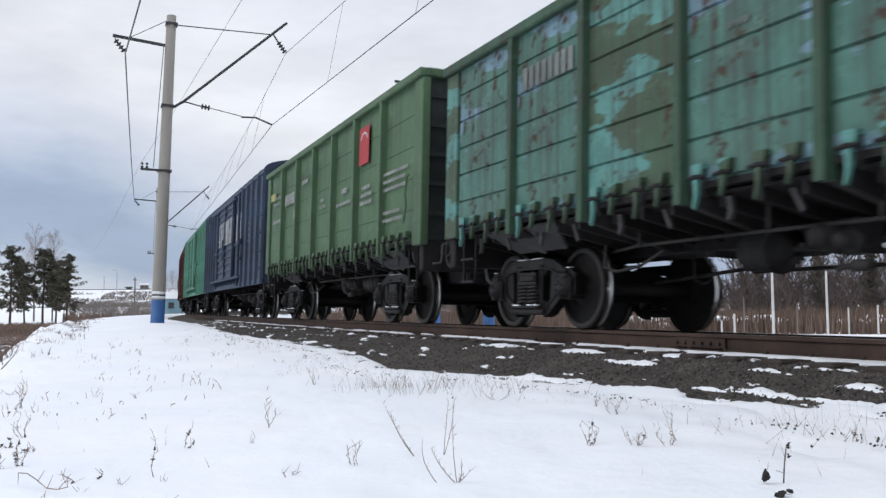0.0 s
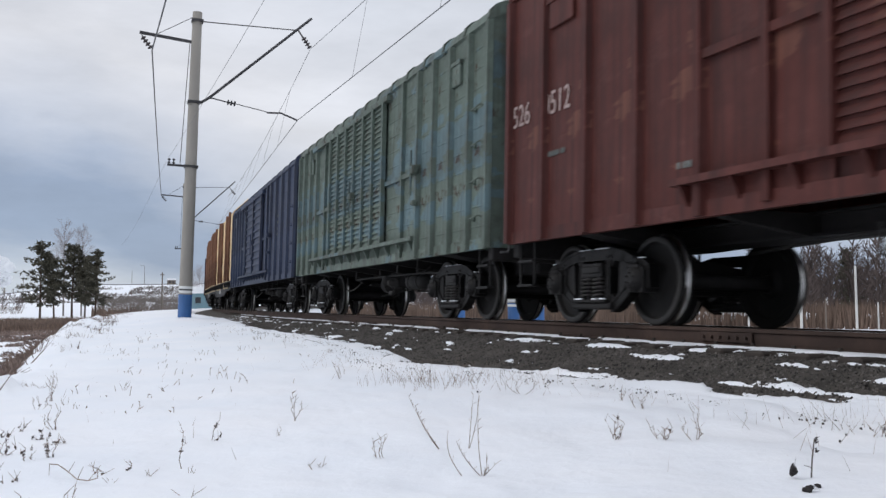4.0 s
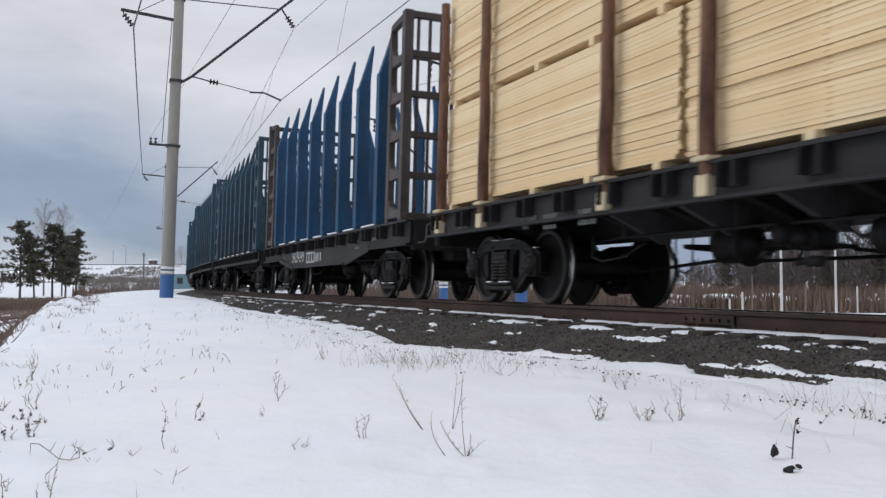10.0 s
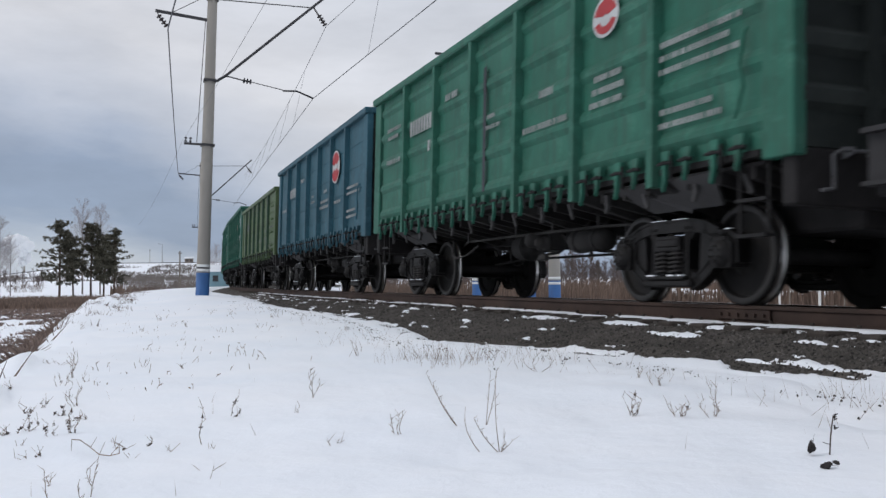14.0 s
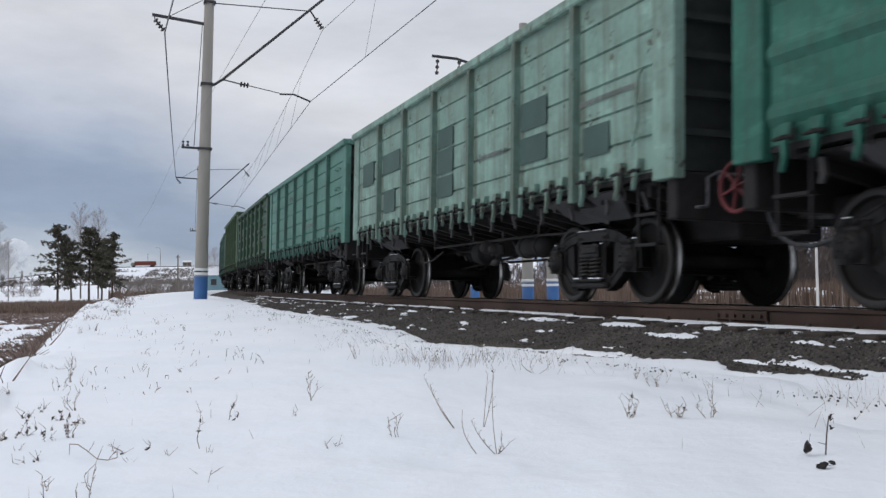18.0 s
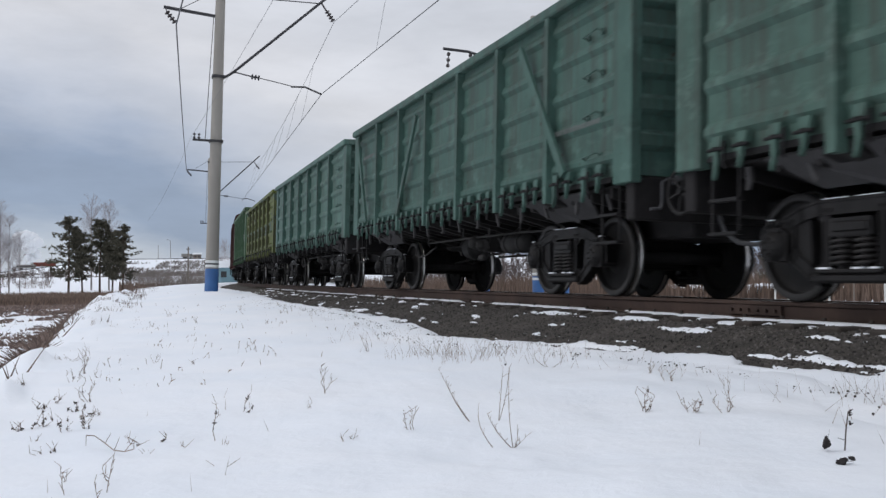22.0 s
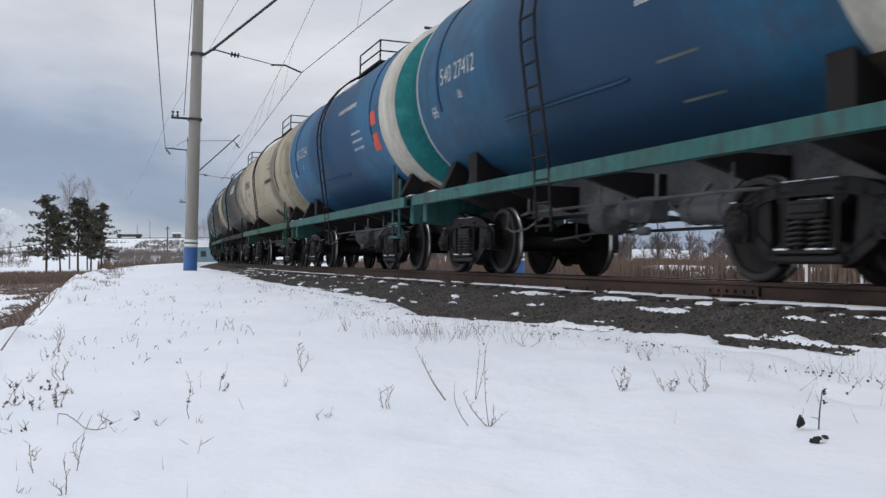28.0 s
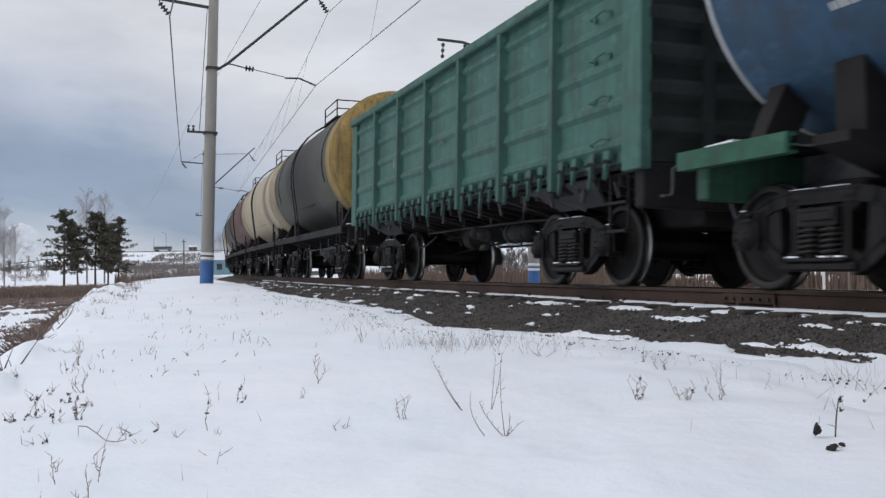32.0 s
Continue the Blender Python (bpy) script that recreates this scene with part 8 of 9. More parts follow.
# ---- the train ----
P = {
    "turq": paint("green_with_turquoise_patches", (0.085, 0.145, 0.090), 1.0, 0.25, 0.45, 0.24, (0.10, 0.25, 0.225), 0.52),
    "turq2": paint("turquoise_with_blue_patches", (0.115, 0.265, 0.215), 1.5, 0.25, 0.45, 0.26, (0.16, 0.27, 0.33), 0.53),
    "orange": paint("rusty_orange", (0.27, 0.10, 0.045), 1.7, 0.25, 0.8, 0.25),
    "green1": paint("mid_green", (0.120, 0.215, 0.115), 2.0, 0.18, 0.25, 0.03),
    "navy": paint("navy_blue", (0.050, 0.084, 0.145), 3.0, 0.3, 0.3, 0.03),
    "mint": paint("mint_green", (0.145, 0.385, 0.275), 4.0, 0.25, 0.40, 0.06, grime=(0.06, 0.075, 0.05)),
    "brown": paint("oxide_brown", (0.128, 0.036, 0.029), 5.0, 0.25, 0.45, 0.08, (0.130, 0.050, 0.036), 0.62, grime=(0.030, 0.014, 0.013), scuff=0.6),
    "brown2": paint("dark_brown", (0.090, 0.030, 0.027), 5.6, 0.25, 0.45, 0.08, grime=(0.026, 0.014, 0.013), scuff=0.6),
    "palepost": paint("pale_green_soiled", (0.19, 0.315, 0.26), 15.6, 0.25, 0.6, 0.22, grime=(0.08, 0.075, 0.055)),
    "greygreen": paint("grey_green", (0.165, 0.215, 0.180), 6.0, 0.3, 0.5, 0.22, (0.115, 0.175, 0.190), 0.555, grime=(0.055, 0.055, 0.045)),
    "slate": paint("slate_blue", (0.050, 0.070, 0.130), 7.0, 0.3, 0.35, 0.04),
    "maroon": paint("maroon", (0.150, 0.021, 0.020), 8.0, 0.3, 0.75, 0.08, (0.060, 0.014, 0.013), 0.54, grime=(0.022, 0.012, 0.012), scuff=0.5),
    # for the maroon wagon's end walls: red darkened to hold the shade there
    "endshade_red": paint("shaded_oxide_end", (0.022, 0.011, 0.011), 8.7, 0.3, 0.6, 0.04),
    # maroon wagon's posts and rails; on brown covered wagons' ends it stands for shade
    "darkred": paint("dark_oxide_and_shade", (0.085, 0.022, 0.020), 8.5, 0.3, 0.5, 0.08, grime=(0.022, 0.012, 0.012), scuff=0.5),
    "logblue": paint("strong_blue", (0.026, 0.115, 0.25), 9.0, 0.25, 0.35, 0.05),
    "logblue2": paint("greyed_blue", (0.042, 0.108, 0.162), 9.5, 0.3, 0.55, 0.16),
    "logblue3": paint("dull_blue", (0.031, 0.094, 0.162), 9.7, 0.25, 0.3, 0.06),
    "logend": paint("brown_grey_end", (0.12, 0.10, 0.095), 9.9, 0.25, 0.3, 0.15),
    "green2": paint("fresh_green", (0.042, 0.195, 0.135), 10.0, 0.2, 0.2, 0.03),
    "teal": paint("teal_blue", (0.045, 0.15, 0.20), 11.0, 0.2, 0.2, 0.02),
    "olive": paint("olive_green", (0.12, 0.19, 0.085), 12.0, 0.3, 0.4, 0.12),
    "green3": paint("bluish_green", (0.04, 0.185, 0.13), 13.0, 0.15, 0.2, 0.02),
    "green4": paint("bluish_green_worn", (0.045, 0.19, 0.14), 14.0, 0.2, 0.25, 0.03),
    "pale1": paint("pale_green_patched", (0.30, 0.475, 0.40), 15.0, 0.25, 0.45, 0.20, grime=(0.10, 0.095, 0.07)),
    "pale2": paint("pale_green", (0.14, 0.32, 0.26), 16.0, 0.15, 0.15, 0.05),
    "dark1": paint("dull_dark_green", (0.058, 0.130, 0.080), 17.0, 0.3, 0.5, 0.14),
    "green5": paint("leaf_green", (0.085, 0.155, 0.078), 18.0, 0.2, 0.3, 0.05),
    "pale3": paint("greyed_green", (0.105, 0.19, 0.155), 19.0, 0.3, 0.35, 0.14),
    "pale4": paint("greyed_green_two", (0.088, 0.175, 0.145), 20.0, 0.3, 0.35, 0.14),
    "pale5": paint("grey_green_pale", (0.125, 0.235, 0.195), 21.0, 0.3, 0.35, 0.10),
    "limepost": paint("yellow_green_soiled", (0.115, 0.125, 0.060), 22.5, 0.25, 0.8, 0.2, grime=(0.032, 0.026, 0.020)),
    "lime": paint("yellow_green", (0.175, 0.215, 0.052), 22.0, 0.3, 0.7, 0.16, (0.075, 0.120, 0.092), 0.57),
    "green6": paint("clean_green", (0.100, 0.185, 0.105), 23.0, 0.15, 0.25, 0.03),
    "green7": paint("sea_green", (0.085, 0.215, 0.175), 24.0, 0.2, 0.35, 0.06),
    "black": paint("tar_black", (0.022, 0.022, 0.026), 25.0, 0.3, 0.2, 0.02),
    "yellow": paint("stripe_yellow", (0.85, 0.42, 0.03), 26.0, 0.2, 0.3, 0.03),
    "yellow2": paint("stripe_lemon", (0.66, 0.50, 0.06), 26.5, 0.2, 0.3, 0.03),
    "amber": paint("stripe_amber", (0.84, 0.36, 0.03), 26.8, 0.2, 0.25, 0.03),
    "white": paint("band_white", (0.92, 0.88, 0.76), 27.0, 0.1, 0.14, 0.02, scuff=0.3),
    "tealband": paint("band_teal", (0.03, 0.33, 0.33), 28.0, 0.15, 0.2, 0.02),
    "blue": paint("tank_blue", (0.030, 0.150, 0.285), 29.0, 0.2, 0.30, 0.02, spill=(-2.2, 2.6, (0.018, 0.050, 0.100)), scuff=0.5),
    "blue2": paint("tank_bright_blue", (0.030, 0.185, 0.37), 29.5, 0.2, 0.3, 0.02, spill=(-2.6, 2.2, (0.012, 0.055, 0.125)), scuff=0.5),
    "cream": paint("tank_cream", (0.70, 0.60, 0.43), 30.0, 0.10, 0.18, 0.03, grime=(0.16, 0.12, 0.08), spill=(2.7, 3.6, (0.10, 0.068, 0.048)), scuff=0.35),
    "tar": paint("tank_dark_olive", (0.100, 0.102, 0.076), 31.0, 0.25, 0.4, 0.05, spill=(-2.6, 1.9, (0.028, 0.027, 0.023)), scuff=0.6),
    "tar2": paint("tank_brown_grey", (0.080, 0.068, 0.052), 31.5, 0.3, 0.4, 0.05, spill=(-3.0, 4.0, (0.008, 0.0075, 0.008))),
    "creamband": paint("band_cream", (0.66, 0.58, 0.42), 30.5, 0.12, 0.25, 0.03, grime=(0.12, 0.09, 0.06), scuff=0.35),
    "soiled": paint("band_soiled", (0.55, 0.49, 0.39), 30.8, 0.12, 0.8, 0.10, grime=(0.045, 0.035, 0.026), scuff=0.8),
    "creamstain": paint("band_cream_stained", (0.64, 0.58, 0.46), 31.2, 0.12, 0.6, 0.06, grime=(0.06, 0.045, 0.032), scuff=0.5),
    "steelblue": paint("tank_steel_blue", (0.06, 0.13, 0.22), 32.0, 0.25, 0.35, 0.04, spill=(-2.4, 1.6, (0.012, 0.012, 0.014))),
    "bandgreen": paint("band_green", (0.02, 0.155, 0.088), 33.0, 0.15, 0.2, 0.02),
    "oxide": paint("tank_oxide", (0.16, 0.075, 0.055), 34.0, 0.35, 0.5, 0.12, grime=(0.05, 0.03, 0.025)),
    "ochre": paint("tank_ochre", (0.46, 0.31, 0.10), 35.0, 0.2, 0.35, 0.06),
    "beamteal": paint("beam_teal", (0.05, 0.20, 0.19), 36.0, 0.2, 0.6, 0.12),
    "beamgreen": paint("beam_green", (0.032, 0.10, 0.07), 37.0, 0.2, 0.7, 0.16),
    "beamfresh": paint("beam_fresh_green", (0.05, 0.17, 0.105), 37.5, 0.2, 0.4, 0.08),
    "beamdark": paint("beam_dark_green", (0.03, 0.075, 0.06), 38.0, 0.2, 0.4, 0.08),
}

Y_P = -1.466


# worn lines of stencilling along an open wagon: place along, height, length, letter height
LINES = [(-5.6, 3.28, 0.9, 0.07), (-5.55, 3.12, 0.7, 0.07), (-5.6, 2.62, 0.9, 0.09), (-3.0, 2.58, 0.25, 0.19), (-2.1, 3.3, 0.6, 0.11), (-0.25, 2.52, 0.5, 0.06), (-0.2, 2.68, 0.3, 0.06),
         (1.1, 2.24, 1.3, 0.08), (1.2, 2.40, 1.1, 0.07), (1.6, 2.65, 0.4, 0.10), (3.0, 2.25, 0.75, 0.07), (3.05, 2.40, 0.7, 0.07), (3.1, 2.55, 0.6, 0.07), (4.4, 2.34, 1.4, 0.06),
         (4.45, 2.48, 1.2, 0.06), (4.5, 2.62, 1.3, 0.06), (4.45, 1.78, 1.1, 0.06), (4.5, 1.92, 0.9, 0.06)]


def marks(key, keep=0.75, number_bar=True, more=None, shift_z=0.0, ink=None):
    """The usual stencilled marks of an open wagon, most of them worn past reading."""
    def put(root):
        rng = random.Random(key)
        rows = [(x, z + shift_z, w, h) for x, z, w, h in LINES if rng.random() < keep]
        y = Y_P - 0.012
        lettering(root, ink or M_STENCIL, rows, y, key)
        if number_bar:
            part("number", ("numbar", key), lambda s: [s.box(-4.05 + 0.158 * k, -3.94 + 0.158 * k, y - 0.003, y + 0.002, 2.98 + shift_z, 3.26 + shift_z) for k in range(8)], ink or M_STENCIL, root, label="worn stencilled number")["kind"] = "stuff"
        if more:
            more(root, y - 0.002)
    return put


def red_marks(root):
    """Small worn blocks of writing, line under line, on the maroon wagon's panels."""
    y = Y_P - 0.012
    rows = []
    for x, z, n, w, h in ((3.10, 2.92, 6, 0.70, 0.050), (-0.45, 2.98, 4, 0.42, 0.055), (-0.40, 2.30, 3, 0.50, 0.060), (-2.05, 2.90, 1, 0.40, 0.10), (-5.75, 2.45, 3, 0.5, 0.07), (1.15, 2.66, 2, 0.35, 0.05)):
        rng = random.Random(int(x * 100))
        rows += [(x + rng.uniform(0, 0.08), z - 1.9 * h * k, w * rng.uniform(0.55, 1.0), h) for k in range(n)]
    lettering(root, M_FADED, rows, y, "red")
    part("number", ("numbar", "red"), lambda s: [s.box(-4.05 + 0.135 * k, -3.965 + 0.135 * k, y - 0.003, y + 0.002, 2.72, 2.95) for k in range(8)], M_FADED, root, label="worn stencilled number")["kind"] = "stuff"
    blue_smudge(root, y - 0.002)


def red_board(root, y):
    plate(root, 2.88, 3.52, 3.05, 3.78, M_RED, y, "emblem", "red painted emblem")
    disc(root, 3.2, 3.48, 0.24, 0.20, M_LETTER, y - 0.004, "emblem", 0.3, 2.8, 0.82)
    plate(root, -6.0, -5.3, 3.3, 3.5, M_OLDYEL, y, "painted_mark")


def leaf_emblem(root, y):
    # a winged white sign, and a small white board with red strokes beside it
    for x0, x1, z0, z1 in ((4.95, 5.45, 3.46, 3.52), (5.02, 5.55, 3.37, 3.42), (5.10, 5.50, 3.28, 3.33), (5.22, 5.45, 3.18, 3.24), (4.75, 4.95, 3.40, 3.47)):
        plate(root, x0, x1, z0, z1, M_LETTER, y, "emblem")
    disc(root, 5.12, 3.36, 0.34, 0.26, M_LETTER, y - 0.003, "emblem", 0.5, 2.4, 0.78)
    disc(root, 3.35, 3.28, 0.30, 0.24, M_LETTER, y, "emblem")
    disc(root, 3.35, 3.28, 0.26, 0.20, M_RED, y - 0.004, "emblem", 0.25, 2.9, 0.15)
    disc(root, 3.35, 3.28, 0.26, 0.20, M_RED, y - 0.004, "emblem", 3.5, 5.9, 0.55)
    plate(root, -0.36, -0.26, 1.6, 3.5, M_DARKSQ, y, "stain", "dark streak of grime")


def round_emblem(root, y):
    disc(root, 3.1, 3.2, 0.50, 0.42, M_LETTER, y, "emblem")
    disc(root, 3.1, 3.2, 0.46, 0.38, M_RED, y - 0.003, "emblem", 0.4, 2.8, 0.25)
    disc(root, 3.1, 3.2, 0.46, 0.38, M_RED, y - 0.003, "emblem", 3.6, 5.9, 0.25)
    plate(root, 2.85, 3.35, 3.15, 3.25, M_LETTER, y - 0.004, "emblem")


def dark_patches(root, y):
    for x0, x1, z0, z1 in ((4.6, 5.2, 1.70, 2.06), (2.8, 3.6, 2.30, 2.68), (2.8, 3.6, 1.85, 2.2), (-0.65, 0.1, 2.55, 2.85), (-0.65, 0.1, 2.1, 2.5), (-0.65, 0.1, 1.7, 2.05), (-4.1, -2.9, 2.5, 2.9), (-5.7, -4.8, 2.4, 2.9), (-4.0, -3.2, 1.7, 2.15)):
        plate(root, x0, x1, z0, z1, M_PATCH, y, "painted_patch", "dark green repainted patch")


def blue_smudge(root, y):
    plate(root, -4.85, -4.3, 1.8, 2.3, M_DARKSQ, y, "painted_patch", "dark smudge of old paint")


def orange_corner(root, y):
    for x0, x1, z0, z1 in ((-5.86, -5.70, 1.5, 2.3), (-5.84, -5.66, 2.3, 2.62), (-5.90, -5.72, 2.62, 3.3), (-5.85, -5.76, 3.3, 3.75)):
        plate(root, x0, x1, z0, z1, P["orange"], y, "rust_patch", "orange-brown rusted corner")


M_PINKISH = plain("faded_white_on_oxide", (0.36, 0.28, 0.26), 0.8, 0, 0.3, 8, 0.1)
M_FADED = plain("faded_stencil_on_red", (0.24, 0.135, 0.125), 0.85, 0, 0.5, 6, 0.1)
M_DULLBLUE = plain("dull_blue_patch", (0.038, 0.072, 0.085), 0.75, 0, 0.4, 4, 0.1)
M_PATCH = plain("repainted_patch", (0.045, 0.085, 0.075), 0.7, 0, 0.25, 5, 0.1)


def flat_marks(text, x, h, plate_x=None, rows=()):
    def put(root):
        y = -1.406
        if text:
            number(root, text, x, 0.84, h, y, M_LETTER)
        lettering(root, M_STENCIL, rows or [(-5.7, 1.08, 0.35, 0.06), (-3.65, 1.05, 0.4, 0.06), (-3.6, 0.95, 0.2, 0.05), (-3.05, 1.05, 0.35, 0.05), (-3.05, 0.92, 0.35, 0.05), (-2.2, 1.04, 0.3, 0.06), (-2.2, 0.92, 0.4, 0.06), (3.4, 1.1, 0.5, 0.06), (5.2, 1.1, 0.4, 0.06)], y, str(x) + text)
        if plate_x is not None:
            plate(root, plate_x, plate_x + 0.9, 0.80, 1.06, M_LETTER, y, "emblem", "pale painted panel with dark bars")
            part("emblem_bars", ("ebars", plate_x), lambda s: [s.box(plate_x + 0.08 + 0.28 * k, plate_x + 0.26 + 0.28 * k, y - 0.009, y - 0.004, 0.84, 1.02) for k in range(3)], M_LETTERD, root)
            lettering(root, M_LETTER, [(plate_x + 1.0, 0.82, 0.55, 0.2)], y, "aba" + str(plate_x))
    return put


def box_marks(key, sq=None, yellow=False, more=None, lines=True):
    def put(root):
        rng = random.Random(key)
        y = -1.412
        rows = []
        for x, zs in ((-7.9, (2.08, 2.22, 2.36)), (-6.12, (1.12, 1.5, 1.68, 1.82, 1.96, 2.10, 2.26, 2.62)), (-5.07, (1.55, 1.75, 1.9, 2.05, 2.2)), (-6.95, (1.18,)), (4.7, (2.5, 2.7, 2.9, 3.1))):
            for z in zs if lines or x > 0 else zs[:1]:
                rows.append((x + rng.uniform(0, 0.1), z, rng.uniform(0.25, 0.6), 0.065))
        lettering(root, M_OLDYEL if yellow else M_STENCIL, rows, y, key)
        if sq:
            plate(root, *sq, M_DARKSQ, y, "painted_patch", "dark grey painted square")
        if more:
            more(root, y)
    return put


def navy_letters(root, y):
    """The pale letters of a trade name, as plain uprights."""
    for x, w in ((-4.0, 0.62), (-3.02, 0.05), (-2.34, 0.6), (-1.31, 0.6), (-0.30, 0.32), (0.34, 0.5), (1.13, 0.4), (2.0, 0.5), (3.0, 0.5)):
        on_door = -2.9 < x < 1.6
        yy = -1.51 if on_door else y
        for u in (x, x + w - 0.02):
            plate(root, u, u + 0.15, 2.72, 3.66, M_LETTER, yy, "emblem_bar")
    plate(root, -5.05, -4.55, 2.38, 2.74, M_SKYBL, y, "painted_patch", "sky-blue painted patch")
    plate(root, -0.95, -0.60, 2.18, 2.48, M_SKYBL, -1.545, "rag", "pale blue rag on the latch")
    number(root, "526", -7.1, 3.0, 0.38, y, M_LETTER)
    number(root, "091", -6.15, 3.0, 0.38, y, M_LETTER)
    number(root, "20", -6.86, 2.45, 0.24, y, M_LETTER)


def mint_marks(root, y):
    for x0, x1, z0, z1 in ((3.9, 4.4, 3.8, 4.15), (5.8, 6.4, 3.4, 3.65), (4.85, 5.4, 3.4, 3.65), (1.8, 2.5, 3.35, 3.6), (6.75, 7.25, 3.38, 3.62), (4.85, 5.3, 1.8, 2.3), (-6.1, -5.6, 2.35, 2.7), (-6.35, -5.8, 1.1, 1.3)):
        lettering(root, M_OLDYEL, [(x0, z0 + 0.12 * k, x1 - x0, 0.08) for k in range(max(1, int((z1 - z0) / 0.12)))], y, "mint" + str(x0))


def brown_marks(root, y):
    disc(root, 6.62, 2.8, 0.70, 0.62, M_LETTER, y, "emblem", 0.25, 1.3, 0.86)
    disc(root, 6.62, 2.8, 0.70, 0.62, M_LETTER, y, "emblem", 2.5, 3.9, 0.86)
    plate(root, 6.7, 7.25, 1.15, 1.65, P["oxide"], y, "painted_patch", "paler patch of old paint")
    number(root, "526", -8.75, 2.62, 0.30, y, M_PINKISH)
    number(root, "0512", -7.85, 2.62, 0.30, y, M_PINKISH)


TRAIN = []   # thing, middle at 0 s, half pivot distance


def join(thing, front, rear, piv):
    TRAIN.append((thing, (front + rear) / 2, piv))


GP = 4.325
G = lambda *a, **k: gondola("open_wagon", *a, **k)
join(G(P["turq"], 3.86, "plank", label="open wagon in flaking turquoise and green patched paint", letters=marks("w0", 0.3), panels={k: P["turq2"] for k in (0, 1, 3, 4, 5)}, posts=P["dark1"], rim=P["dark1"]), 17.4, 3.5, GP)
join(G(P["green1"], 4.15, "plain", steps=False, wheel=M_WHEELRED, label="tall open wagon in clean mid-green paint with red emblem", letters=marks("w1", 0.9, True, red_board, ink=M_WORNWHITE)), 3.5, -10.65, GP)
join(boxcar("covered_wagon", P["navy"], 16.75, "covered wagon in navy blue paint with pale letters along its side", letters=box_marks("w2", (-7.01, -6.47, 1.36, 2.0), False, navy_letters)), -10.65, -27.4, 16.75 / 2 - 2.35)
join(boxcar("covered_wagon", P["mint"], 17.0, "covered wagon in mint green paint with ribbed sliding doors", letters=box_marks("w3", (-7.13, -6.6, 1.32, 2.0), True, mint_marks)), -27.4, -44.4, 17.0 / 2 - 2.35)
# its ends are coloured darker than its sides for the preceding wagon's shadow
join(boxcar("covered_wagon", P["brown"], 18.35, "covered wagon in rusty oxide-brown paint with pale arcs", fine=True, lines=1, ends=P["darkred"], letters=box_marks("w4", None, False, brown_marks, False)), -44.4, -62.75, 18.35 / 2 - 2.35)
join(boxcar("covered_wagon", P["greygreen"], 14.45, "covered wagon in flaking grey-green paint with louvred doors", fine=True), -62.75, -77.2, 14.45 / 2 - 2.35)
join(boxcar("covered_wagon", P["slate"], 17.6, "covered wagon in dull slate-blue paint", letters=box_marks("w6", (-7.3, -6.8, 1.36, 1.9))), -77.2, -94.85, 17.6 / 2 - 2.35)
BOARDS = "flat wagon stacked with pale sawn boards between bark-covered stakes"
for a, b, text, k in ((-94.85, -109.45, "43804418", 1), (-109.45, -123.6, "44105831", 2)):
    join(timber_flat("timber_wagon", BOARDS, seed=k, letters=flat_marks(text, -0.98, 0.30)), a, b, 4.86)
join(G(P["maroon"], 3.80, "plain", label="maroon open wagon loaded with boards above its rim", load=board_load, letters=red_marks, posts=P["darkred"], rim=P["darkred"], ends=P["endshade_red"]), -123.6, -137.6, GP)
for a, b, k in ((-137.6, -152.1, 3), (-152.1, -166.6, 4)):
    join(timber_flat("timber_wagon", BOARDS, seed=k, letters=flat_marks("", 0.5 + k, 0.3), belly=False), a, b, 4.86)
for a, b, m, text, x, px, lab in ((-166.6, -181.5, "logblue", "54234349", -2.83, -1.12, "empty log wagon with strong blue stakes and brownish lattice ends"), (-181.5, -196.5, "logblue2", "", -1.0, None, "empty log wagon with greyed rusty blue stakes"),
                                  (-196.5, -211.2, "logblue2", "", 1.0, None, "empty log wagon with greyed rusty blue stakes"), (-211.2, -225.8, "logblue3", "54224175", 1.42, -0.45, "empty log wagon with dull blue stakes and lattice ends")):
    join(log_flat("log_wagon", P[m], lab, flat_marks(text, x, 0.31, px, [(-5.6, 1.1, 0.5, 0.06), (-4.2, 1.1, 0.5, 0.06), (-4.1, 0.99, 0.4, 0.05), (3.3, 1.1, 0.4, 0.06), (3.4, 0.98, 0.3, 0.06), (4.6, 1.1, 0.3, 0.06)] if text else ()), P["logend"] if m == "logblue" else None, bool(text)), a, b, 4.86)
